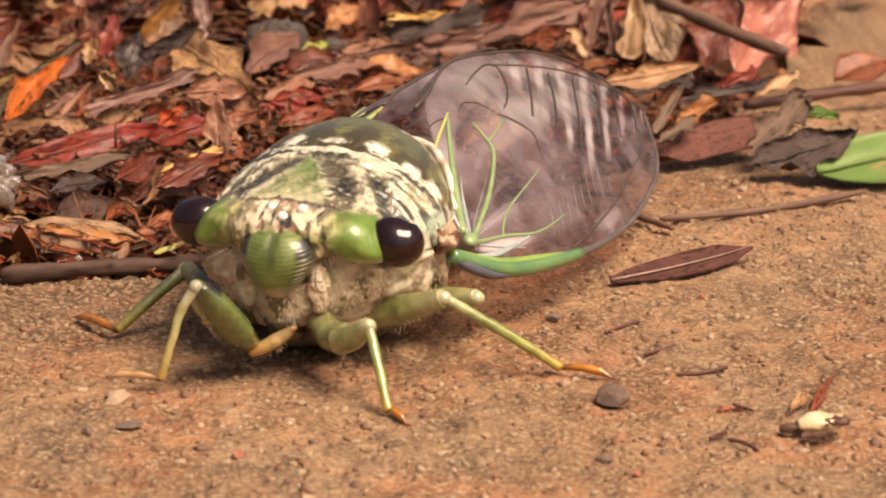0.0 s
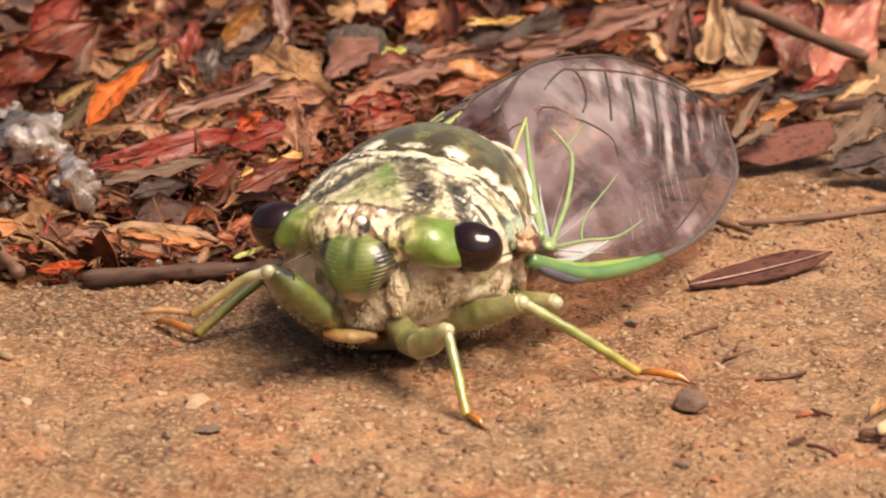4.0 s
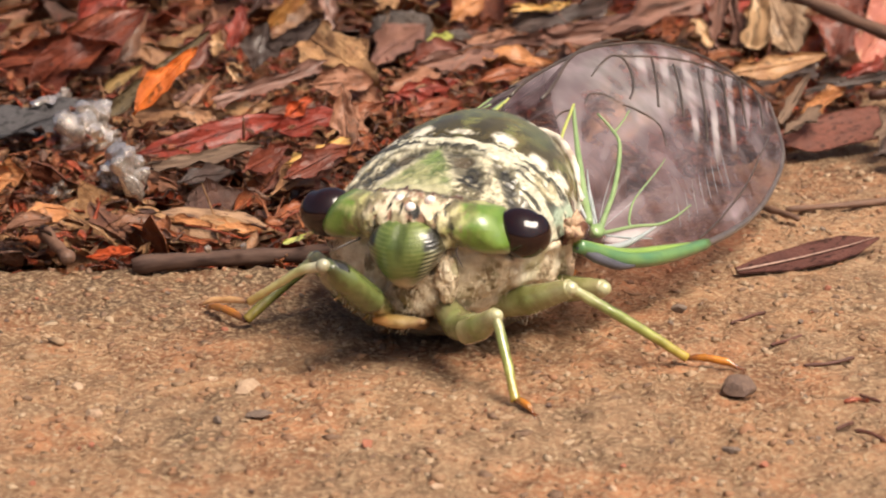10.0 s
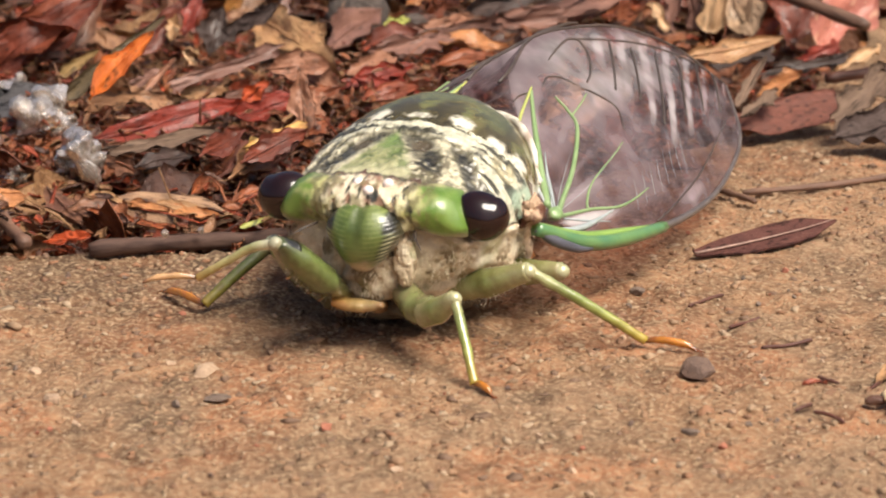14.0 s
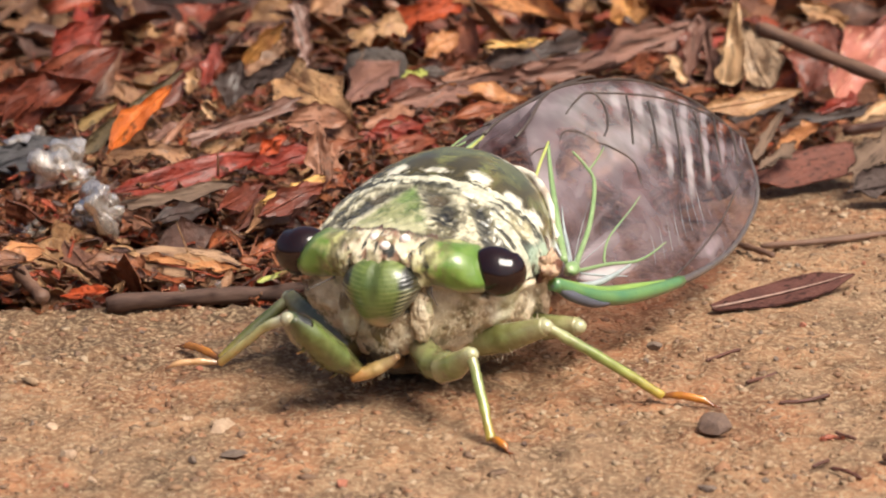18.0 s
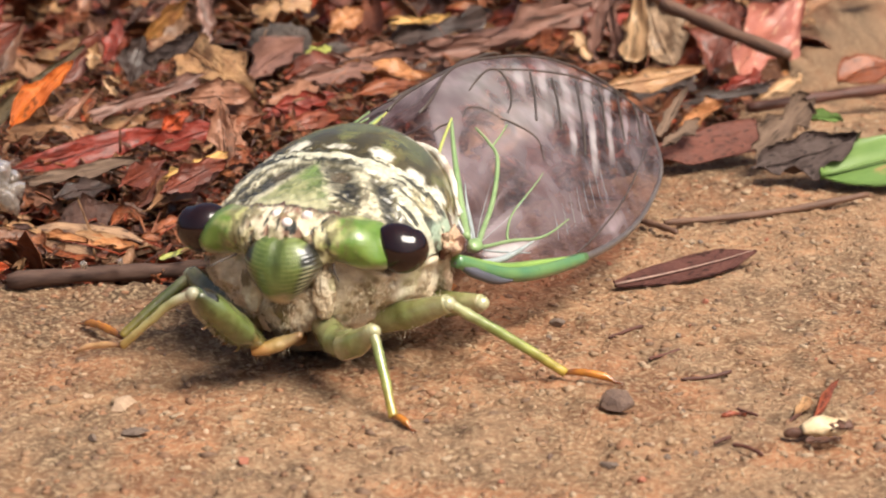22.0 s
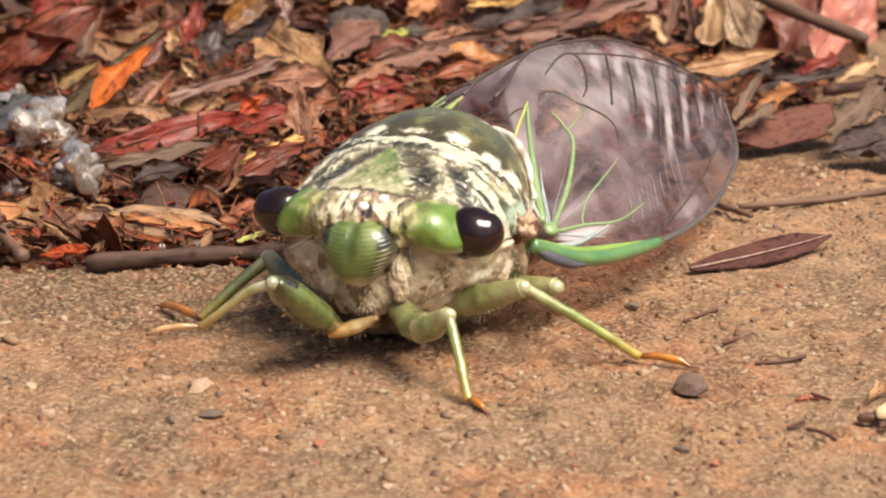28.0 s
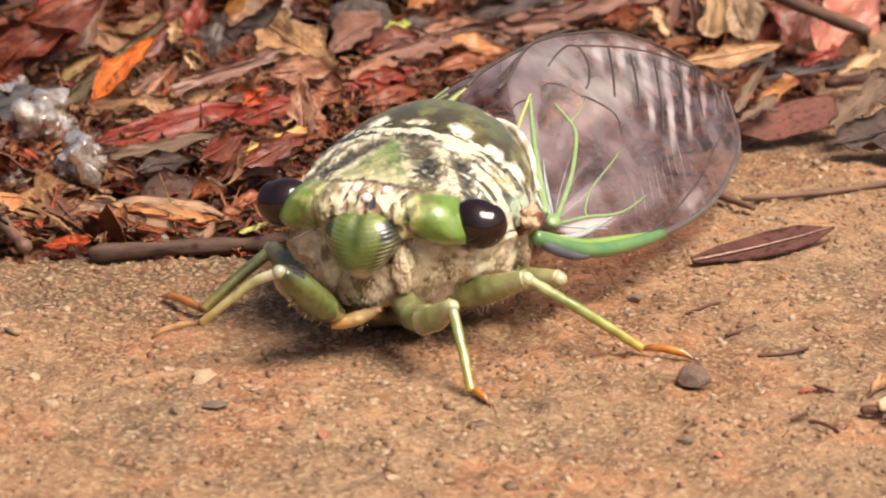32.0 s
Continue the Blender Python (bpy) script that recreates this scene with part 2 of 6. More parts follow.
TANBROWN = leaf_mat("tan_brown_leaf", (0.386, 0.198, 0.096), (0.236, 0.110, 0.056))
DARK = leaf_mat("dark_wet_bark", (0.080, 0.050, 0.040), (0.043, 0.027, 0.022), 0.4, stretch=0.2)
TANORANGE = leaf_mat("orange_tan_leaf", (0.558, 0.241, 0.090), (0.355, 0.143, 0.056))
PINKBROWN = leaf_mat("pink_brown_leaf", (0.39, 0.185, 0.110), (0.23, 0.095, 0.052))
STRAW = leaf_mat("straw", (0.623, 0.395, 0.213), (0.408, 0.230, 0.112), stretch=0.15)
BEIGE = leaf_mat("beige_leaf", (0.494, 0.329, 0.202), (0.301, 0.186, 0.112))
PINK = leaf_mat("salmon_leaf", (0.50, 0.19, 0.13), (0.34, 0.11, 0.085), 0.6, grain=0.5, fine=1.5, third=(0.60, 0.36, 0.24), third_at=0.58)
DULL = leaf_mat("dull_shred", (0.22, 0.14, 0.095), (0.11, 0.068, 0.046), 0.7, stretch=0.2, coat=0.0, bump=0.35)
DARKRED = leaf_mat("dark_red_leaf", (0.215, 0.050, 0.025), (0.107, 0.031, 0.020), 0.35)
OCHRE = leaf_mat("ochre_leaf", (0.36, 0.23, 0.09), (0.22, 0.13, 0.05))
BRICK = leaf_mat("brick_leaf", (0.18, 0.060, 0.038), (0.115, 0.04, 0.027), 0.55, coat=0.03)
GREEN = leaf_mat("green_leaf", (0.165, 0.25, 0.065), (0.11, 0.19, 0.045), 0.5, grain=0.5, fine=0.7, bump=0.08, coat=0.1, third=(0.30, 0.20, 0.08), third_at=0.66)
FLAKE = leaf_mat("dark_leaflet", (0.12, 0.048, 0.037), (0.075, 0.03, 0.024), 0.65, spec=0.15, coat=0.0)
PEBBLE = material("pebble", (0.17, 0.105, 0.075), 0.75, second=(0.10, 0.06, 0.045), grain=2, bump=0.15)
DARKSTONE = material("dark_stone", (0.19, 0.135, 0.10), 0.8, second=(0.12, 0.08, 0.06), grain=2, bump=0.12)
REDSTONE = material("red_stone", (0.38, 0.14, 0.08), 0.8, second=(0.28, 0.10, 0.06), grain=2, bump=0.1)
PALESTONE = material("pale_stone", (0.50, 0.35, 0.23), 0.7, second=(0.34, 0.22, 0.14), grain=2, bump=0.1)
QUARTZ = material("quartz", (0.62, 0.54, 0.47), 0.14, second=(0.40, 0.30, 0.22), grain=0.5, fine=4, bump=0.15, transmission=0.72, spec=0.5)
HUSK = material("husk", (0.78, 0.64, 0.42), 0.45, second=(0.62, 0.42, 0.22), grain=1.5, bump=0.1)
HUSKDARK = material("husk_dark", (0.14, 0.06, 0.035), 0.5, grain=2, bump=0.1)
CLOD = material("clod", (0.12, 0.09, 0.075), 0.8, second=(0.055, 0.04, 0.033), grain=1.2, fine=4, bump=0.6)
PALERIB = material("pale_rib", (0.42, 0.26, 0.20), 0.5, grain=2)

SOIL = material("soil", (0.318, 0.176, 0.092), 0.85, second=(0.205, 0.104, 0.053), grain=1.5, fine=3.4, bump=0.38, third=(0.46, 0.325, 0.195), third_at=0.46, third_soft=0.3, attr=True, spec=0.3)
GRAIN = material("soil_grains", (0.95, 0.95, 0.95), 0.7, second=(0.75, 0.70, 0.66), grain=3, bump=0.05, island=True, spec=0.4,
                 palette=((0.319, 0.193, 0.109), (0.287, 0.158, 0.088), (0.390, 0.265, 0.162), (0.242, 0.130, 0.074), (0.343, 0.205, 0.115), (0.440, 0.325, 0.212), (0.326, 0.165, 0.088), (0.205, 0.125, 0.080), (0.358, 0.240, 0.145), (0.296, 0.193, 0.115)))
LITTER = material("litter", (0.92, 0.9, 0.9), 0.38, second=(0.36, 0.29, 0.26), grain=1.3, fine=5, bump=0.32, island=True, coat=0.2, coat_rough=0.2, spec=0.35,
                  palette=((0.354, 0.125, 0.052), (0.370, 0.195, 0.100), (0.250, 0.078, 0.037), (0.416, 0.078, 0.026), (0.177, 0.089, 0.058), (0.302, 0.135, 0.068), (0.430, 0.240, 0.110), (0.291, 0.058, 0.023), (0.125, 0.062, 0.044), (0.380, 0.135, 0.048)))


# ---- ground: one sheet, mineral soil in front and the litter hollow behind its edge
def edge_y(x):
    x = np.asarray(x, dtype=float)
    return 15.6 + 1.08 * np.maximum(x + 3, 0) + 1.9 * np.maximum(x - 27, 0) + 0.5 * vnoise(np.stack([x * 0.35, x * 0, x * 0], -1))


def ground_z(x, y):
    p = np.stack([x, y, 0 * x], -1)
    near = np.exp(-((x / 160) ** 2 + (y / 220) ** 2))
    rough = 0.30 * fbm(p * 0.12, 2) * 0.6 + 0.18 * fbm(p * 0.8 + 3, 3) + 0.10 * vnoise(p * 1.6 + 8) + 0.08 * vnoise(p * 0.55 + 21)
    d = y - edge_y(x)
    lip = 0.25 * np.exp(-(d / 0.9) ** 2) * (0.6 + 0.5 * vnoise(p * 1.3 + 5))
    drop = smoothstep(-0.1, 0.9, d) * (1.3 - 0.9 * smoothstep(8, 40, x)) * near
    return rough * near + lip * near - drop - 0.1


def axis(lo, hi, step, grow=1.28, far=40000.0):
    mid = np.arange(lo, hi + step / 2, step)
    out, s, v = [], step, hi
    while v < far:
        s *= grow
        v += s
        out.append(v)
    low, s, v = [], step, lo
    while v > -far:
        s *= grow
        v -= s
        low.append(v)
    return np.concatenate([low[::-1], mid, out])


gx, gy = axis(-26, 46, 0.3), axis(-24, 62, 0.34)
GX, GY = np.meshgrid(gx, gy)
GZ = ground_z(GX, GY)
gp = np.stack([GX, GY, GZ], -1).reshape(-1, 3)
behind = smoothstep(-0.3, 1.0, (GY - edge_y(GX)).ravel() + 0.6 * vnoise(gp * 0.9)) * smoothstep(320, 200, np.hypot(GX, GY).ravel())
tone = 1 + 0.14 * fbm(gp * 0.09 + 2, 2) + 0.40 * fbm(gp * 0.7 + 12, 3)
# soil tone falls off near the litter edge, most on the -x side
darker = smoothstep(-17, -6, (GY - edge_y(GX)).ravel()) * smoothstep(300, 150, np.hypot(GX, GY).ravel())
tone = tone * (1 - (0.20 + 0.30 * smoothstep(5, -9, GX.ravel())) * darker)
red = smoothstep(0.0, 0.5, fbm(gp * 0.16 + 31, 3))
ashy = smoothstep(0.1, 0.6, fbm(gp * 0.11 + 71, 3)) * (1 - red)
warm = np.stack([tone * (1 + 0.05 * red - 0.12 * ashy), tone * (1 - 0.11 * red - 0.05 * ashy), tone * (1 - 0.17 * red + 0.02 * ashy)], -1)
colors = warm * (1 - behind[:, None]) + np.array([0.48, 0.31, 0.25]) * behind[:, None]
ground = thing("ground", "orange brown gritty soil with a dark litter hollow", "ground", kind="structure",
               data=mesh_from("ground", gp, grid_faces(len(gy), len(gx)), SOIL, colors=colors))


def rock(center, radii, seed, cuts=7, deep=0.62):
    """A small angular stone: a sphere cut by random planes."""
    r = np.random.RandomState(seed)
    v, f = ball((0, 0, 0), (1, 1, 1), 9, 14)
    for _ in range(cuts):
        n = r.normal(size=3)
        n /= np.linalg.norm(n)
        d = v @ n
        k = deep + 0.25 * r.rand()
        v = v - np.outer(np.maximum(d - k, 0), n)
    v = v * (1 + 0.05 * fbm(v * 2 + seed, 2)[:, None])
    return v * np.asarray(radii) + np.asarray(center), f


def grit(n, x0, x1, y0, y1, lo, hi, name, label):
    """Loose mineral grains strewn on the soil, too many to count."""
    ico = np.array([(0, 0, 1), (0.89, 0, 0.45), (0.28, 0.85, 0.45), (-0.72, 0.53, 0.45), (-0.72, -0.53, 0.45), (0.28, -0.85, 0.45),
                    (0.72, 0.53, -0.45), (-0.28, 0.85, -0.45), (-0.89, 0, -0.45), (-0.28, -0.85, -0.45), (0.72, -0.53, -0.45), (0, 0, -1)])
    tri = [(0, i, i % 5 + 1) for i in range(1, 6)] + [(11, (i + 1) % 5 + 6, i + 6) for i in range(5)]
    tri += [(i + 1, i + 6, (i + 1) % 5 + 1) for i in range(5)] + [(i + 6, (i + 1) % 5 + 6, (i + 1) % 5 + 1) for i in range(5)]
    x, y = rng.uniform(x0, x1, n), rng.uniform(y0, y1, n)
    keep = y < edge_y(x) + 0.4
    x, y = x[keep], y[keep]
    s = lo * (hi / lo) ** (rng.rand(len(x)) ** 1.8)
    z = ground_z(x, y)
    V = []
    for k in range(len(x)):
        v = ico * (1 + 0.28 * rng.normal(size=(12, 1)))
        a = rng.rand() * 6.28
        c, sn = math.cos(a), math.sin(a)
        v = v * (1.25, 0.85, 0.6)
        v = np.stack([c * v[:, 0] - sn * v[:, 1], sn * v[:, 0] + c * v[:, 1], v[:, 2]], -1)
        V.append(v * s[k] + (x[k], y[k], z[k] - 0.05 * s[k]))
    Fc = [tuple(i + 12 * k for i in t) for k in range(len(x)) for t in tri]
    return thing(name, label, "gravel", kind="stuff", data=mesh_from(name, np.vstack(V), Fc, GRAIN))


grit(13000, -26, 48, -24, 64, 0.08, 0.30, "soil_grit", "fine orange brown mineral grit on the soil")
grit(900, -26, 48, -24, 64, 0.18, 0.46, "soil_gravel", "coarser brown and pale grains on the soil")


def strew_stones(n, x0, x1, y0, y1):
    """Small loose stones that stand out on the soil, each one a thing."""
    r = np.random.RandomState(515)
    kinds = ((PALESTONE, "pale"), (DARKSTONE, "dark grey"), (REDSTONE, "reddish"), (PALESTONE, "pale"), (PEBBLE, "brown"), (DARKSTONE, "dark grey"))
    forms = []
    for k, (mat, tint) in enumerate(kinds):
        v, f = rock((0, 0, 0), (1.0, 0.8, 0.6), 900 + k, 12, 0.5)
        forms.append((mesh_from("pebble", v * 0.26, f, mat, smooth=False), tint))
    for k in range(n):
        x, y = r.uniform(x0, x1), r.uniform(y0, y1)
        if y > edge_y(x) - 0.5 or math.hypot(x - 3, y - 4) < 7:
            continue
        me, tint = forms[r.randint(6)]
        size = 0.55 + 0.9 * r.rand() ** 2
        ob = thing("pebble", "tiny %s stone on the soil" % tint, "stone", pose(x * MM, y * MM, (float(ground_z(np.array(x), np.array(y))) + 0.05) * MM, r.rand() * 40, r.rand() * 40, r.rand() * 360), "stones on the soil", data=me)
        ob.scale = (size, size, size)


# ---- litter pieces
def leaf_geo(length, width, shape="leaf", arch=0.0, curl=0.15, seed=0, thick=0.1, nu=13, nv=6):
    """A thin leaf, blade or chip with two faces, from (0,0,0) along +x (mm)."""
    r = np.random.RandomState(seed)
    u, v = np.linspace(0, 1, nu), np.linspace(-1, 1, nv)
    if shape in ("leaf", "oval"):
        w = np.sin(np.pi * np.clip(u, 0.01, 0.99) ** 0.85) ** 0.75
    elif shape == "flat":
        w = smoothstep(-0.25, 0.45, u) * smoothstep(1.06, 0.72, u)
    elif shape == "plate":
        w = 0.25 + 0.75 * smoothstep(0.0, 0.3, u) * smoothstep(1.25, 0.9, u)
    elif shape == "blade":
        w = np.clip(1.05 - u, 0.06, 1) ** 0.6 * smoothstep(-0.1, 0.15, u)
    else:
        w = 0.85 + 0.15 * r.rand(nu)
        w[0], w[-1] = 0.35 + 0.4 * r.rand(), 0.25 + 0.4 * r.rand()
    U, W = np.meshgrid(u, v, indexing="ij")
    edge = 1 + {"chip": 0.55, "plate": 0.08, "flat": 0.08, "oval": 0.10}.get(shape, 0.34) * fbm(np.stack([U * 7, W * 3, 0 * U + seed * 1.7], -1), 2) * (0.4 + np.abs(W))
    X = U * length
    if shape == "chip":
        X = X + 0.10 * length * vnoise(np.stack([W * 2.3, U * 0 + seed, (U > 0.5) * 9.0], -1)) * np.abs(U - 0.5) * 2
    Y = W * width / 2 * w[:, None] * edge + (0.04 if shape != "plate" else 0.0) * length * np.sin(2.2 * U + seed)
    Z = arch * np.sin(np.pi * U) + curl * width * W ** 2 * (0.6 + 0.8 * r.rand()) - 0.06 * width * np.exp(-(W / 0.16) ** 2)
    Z = Z + (0.19 if shape not in ("plate", "flat", "oval") else 0.04) * width * fbm(np.stack([U * 3, W * 1.6, 0 * U + seed * 3.1], -1), 3)
    top = np.stack([X, Y, Z], -1).reshape(-1, 3)
    bot = top - (0, 0, thick)
    n = nu * nv
    faces = grid_faces(nu, nv, flip=True) + [tuple(i + n for i in q) for q in grid_faces(nu, nv)]
    rim = [i * nv for i in range(nu)] + [(nu - 1) * nv + j for j in range(1, nv)] + [i * nv + nv - 1 for i in range(nu - 2, -1, -1)] + list(range(nv - 2, 0, -1))
    for a, b in zip(rim, rim[1:] + rim[:1]):
        faces.append((a, b, b + n, a + n))
    return np.vstack([top, bot]), faces


def along(a, b, roll):
    """The pose (m) that lays +x from a to b (mm), with the face turned by roll degrees."""
    a, b = Vector(a), Vector(b)
    x = (b - a).normalized()
    y = Vector((0, 0, 1)).cross(x).normalized()
    z = x.cross(y)
    m = Matrix((x, y, z)).transposed().to_4x4()
    return Matrix.Translation(a * MM) @ m @ Matrix.Rotation(radians(roll), 4, "X")


leaf_count = [0]


def leaf_thing(name, a, b, width, mat, label, shape="leaf", roll=0, arch=0.0, curl=0.15, rib=False):
    leaf_count[0] += 1
    if a[1] > 24 and shape not in ("plate", "flat"):
        a, b = ((p[0] * 0.986, p[1] - 2.6, p[2] + 0.75) for p in (a, b))
    length = (Vector(b) - Vector(a)).length
    v, f = leaf_geo(length, width, shape, arch, curl, leaf_count[0], 0.16 if shape == "chip" else 0.1, 21, 9)
    cat = "wood chip" if name == "wood_chip" or shape == "chip" else "leaf"
    if shape == "chip" and name == "dry_leaf":
        name = "bark_strip" if "bark" in label else "wood_shaving" if "wood" in label else "litter_shred"
    ob = thing(name, label, cat, along(a, b, roll), "leaf litter pieces")
    part("blade", mesh_from("blade", v, f, mat), ob)
    if shape in ("leaf", "flat", "oval"):
        u = np.linspace(-0.06 if shape == "leaf" else 0.0, 0.97, 14)
        line = np.stack([u * length, 0.04 * length * np.sin(2.2 * u + leaf_count[0]), arch * np.sin(np.pi * np.clip(u, 0, 1)) + 0.02 + (0.13 if shape == "leaf" else 0.04) * width * fbm(np.stack([u * 3, 0 * u, 0 * u + leaf_count[0] * 3.1], -1), 3)], -1)
        tv, tf = tube(line, np.linspace(0.09, 0.025, 14) * (0.8 + 0.12 * width), 5)
        part("midrib", mesh_from("midrib", tv, tf, PALERIB if rib else mat), ob, "pale midrib" if rib else "")
    return ob


def twig_thing(name, a, b, r, mat, label, bend=0.3):
    leaf_count[0] += 1
    k = leaf_count[0]
    length = (Vector(b) - Vector(a)).length
    u = np.linspace(0, 1, 22)
    line = np.stack([u * length, bend * np.sin(2.6 * u + k), bend * 0.5 * np.sin(3.7 * u + 2 * k)], -1)
    line -= line[0] * (1 - u)[:, None] + (line[-1] - (length, 0, 0)) * u[:, None]
    rad = r * (1.0 + 0.12 * np.sin(u * 17 + k) + 0.1 * vnoise(np.stack([u * 9, 0 * u + k, 0 * u], -1)))
    rad *= np.where((u < 0.02) | (u > 0.98), 0.7, 1)
    v, f = tube(line, rad, 10)
    v = v * (1 + 0 * v) + 0.06 * r * fbm(v * 1.5, 2)[:, None]
    return thing(name, label, "twig", along(a, b, 0), {"plant_fibre": "plant fibres on the soil", "twig": "twigs in the litter"}.get(name, ""), data=mesh_from(name, v, f, mat))


def quartz_cluster(c, radii, n, seed):
    """A lump of grown-together crystals round a core."""
    r = np.random.RandomState(60 + seed)
    ob = thing("quartz_lump", "whitish translucent lump of quartz crystals in litter", "stone", pose(c[0] * MM, c[1] * MM, c[2] * MM, 0, 0, 50 * seed), "quartz lumps")
    v, f = rock((0, 0, 0), np.asarray(radii) * 0.8, 300 + seed, 12)
    part("core", mesh_from("core", v * (1 + 0.15 * fbm(v * 0.9 + seed, 3)[:, None]), f, QUARTZ, smooth=False), ob)
    for k in range(n):
        d = r.normal(size=3)
        d[2] = abs(d[2]) - 0.35
        d /= np.linalg.norm(d)
        size = (0.26 + 0.50 * r.rand() ** 2) * min(radii)
        v, f = rock((0, 0, 0), (size * (0.6 + 0.5 * r.rand()), size * (0.6 + 0.5 * r.rand()), size * (0.8 + 0.7 * r.rand())), 400 + 40 * seed + k, 18)
        turn = np.array(Euler(r.rand(3) * 6.28).to_matrix())
        part("crystal", mesh_from("crystal", v @ turn.T + d * np.asarray(radii) * (0.72 + 0.2 * r.rand()), f, QUARTZ, smooth=False), ob)
    return ob


stone_count = [0]


def stone_thing(name, c, radii, mat, label, cat):
    stone_count[0] += 1
    v, f = rock((0, 0, 0), radii, 40 + stone_count[0], 12, 0.5)
    if name == "soil_clod":
        v, f = ball((0, 0, 0), radii, 26, 34, 0.35, 1.6, stone_count[0])
    if name == "seed_bud":
        v, f = ball((0, 0, 0), radii, 14, 18, 0.08, 2)
    return thing(name, label, cat, pose(c[0] * MM, c[1] * MM, c[2] * MM, 0, 0, 37 * stone_count[0]), {"pebble": "stones on the soil", "quartz_lump": "quartz lumps", "soil_clod": "soil clods"}.get(name, ""), data=mesh_from(name, v, f, mat, smooth=name not in ("pebble", "quartz_lump")))


def seed_husk(a, b):
    length = (Vector(b) - Vector(a)).length
    ob = thing("seed_husk", "split cream seed husk with dark brown ends", "seed", along(a, b, 0))
    u = np.linspace(0, 1, 18)
    line = np.stack([length * (0.26 + 0.68 * u), 0.1 * np.sin(3 * u), 0.32 + 0 * u], -1)
    v, f = tube(line, 0.80 * np.sin(np.pi * (0.10 + 0.82 * u)) ** 0.5, 16, 0.6)
    part("husk_shell", mesh_from("husk_shell", v + 0.16 * fbm(v * 1.3, 3)[:, None] * (0.3, 1, 1), f, HUSK), ob)
    v, f = rock((length * 0.17, 0, 0.15), (0.62, 0.34, 0.32), 5)
    part("husk_tip", mesh_from("husk_tip", v, f, HUSKDARK), ob, "dark brown broken end")
    for k, (x, y, z, l, w, tilt) in enumerate(((0.66, -0.35, 0.62, 0.38, 0.62, 30), (0.30, -0.75, 0.10, 0.55, 0.35, 10))):
        v, f = leaf_geo(length * l, w, "chip", 0.08, 0.12, 3 + k, 0.1)
        v = v @ np.array(Matrix.Rotation(radians(tilt), 3, "X")).T
        part("husk_rim", mesh_from("husk_rim", v + (length * x, y, z), f, HUSKDARK), ob, "dark brown curled rim")
    return ob


def wood_chip(a, b):
    """A splintered chip: weathered body with pale torn splinters on it."""
    length = (Vector(b) - Vector(a)).length
    ob = thing("wood_chip", "splintered tan wood chip on the litter", "wood chip", along(a, b, 38), "leaf litter pieces")
    v, f = leaf_geo(length, 2.7, "flat", 0.45, -0.10, 61, 0.6, 41, 16)
    v[:, 2] += 0.10 * fbm(v * (0.5, 2.2, 1) + 3, 3)
    part("chip_body", mesh_from("chip_body", v, f, CHIP), ob)
    for k, (x, y, l, w) in enumerate(((0.16, -0.25, 0.22, 0.5), (0.36, -0.35, 0.26, 0.75), (0.52, 0.05, 0.30, 0.6), (0.62, -0.35, 0.36, 1.0), (0.08, 0.2, 0.2, 0.4))):
        v, f = leaf_geo(length * l, w, "blade" if k % 2 else "leaf", 0.15, 0.1, 70 + k, 0.14, 15, 7)
        v[:, 2] += 0.05 * fbm(v * (0.8, 3, 1) + k, 3)
        part("splinter", mesh_from("splinter", v + (length * x, y, 0.42 + 0.1 * math.sin(math.pi * x)), f, TANORANGE if k % 2 else TAN), ob, "pale torn splinter")
    return ob


def litter_height(x, y):
    return -0.7 + 1.9 * smoothstep(0, 30, y - edge_y(x)) + 0.5 * fbm(np.array([x * 0.12, y * 0.09, 4.0]), 2)


def litter_piece(k, x, y, big, nu=9, nv=5):
    r = np.random.RandomState(5000 + k)
    kind = r.rand()
    length = (2.0 + 5.4 * r.rand() ** 1.5) * big
    if kind < 0.28:
        shape, width = "leaf", length * (0.30 + 0.35 * r.rand())
    elif kind < 0.88:
        shape, width = "chip", length * (0.16 + 0.42 * r.rand())
    else:
        shape, width = "blade", length * (0.12 + 0.12 * r.rand())
    v, f = leaf_geo(length, width, shape, (r.rand() - 0.3) * 0.18 * length, 0.25 * r.rand(), 300 + k, 0.09, nu, nv)
    tilt = r.normal() * 20
    m = pose(x * MM, y * MM, (litter_height(x, y) - 1.3 + 1.7 * r.rand() + max(0, math.sin(radians(tilt))) * 0.2 * length) * MM, r.normal() * 28, tilt, r.rand() * 360)
    return v - (length / 2, 0, 0), f, m


def strew_litter(n, x0, x1, y0, y1, big, name, start, nu=9, nv=5, lift=0.0):
    V, Fc, off, made = [], [], 0, 0
    r = np.random.RandomState(start)
    while made < n:
        x, y = r.uniform(x0, x1), r.uniform(y0, y1)
        if y < edge_y(x) + 0.8 + 1.6 * r.rand():
            continue
        v, f, m = litter_piece(start + made, x, y, big, nu, nv)
        M3, tr = np.array(m.to_3x3()), np.array(m.translation) / MM
        V.append(v @ M3.T + tr + (0, 0, lift * r.rand()))
        Fc += [tuple(i + off for i in q) for q in f]
        off += len(v)
        made += 1
    return thing(name, "damp brown and reddish leaf and bark litter", "leaf litter", kind="stuff", data=mesh_from(name, np.vstack(V), Fc, LITTER))


strew_litter(1500, -60, 85, 15, 150, 1.25, "leaf_litter", 20000)
strew_litter(1800, -35, 50, 15, 75, 0.5, "fine_litter", 40000)
strew_litter(6500, -33, 46, 15, 64, 0.22, "litter_crumbs", 60000, 5, 3, 2.6)


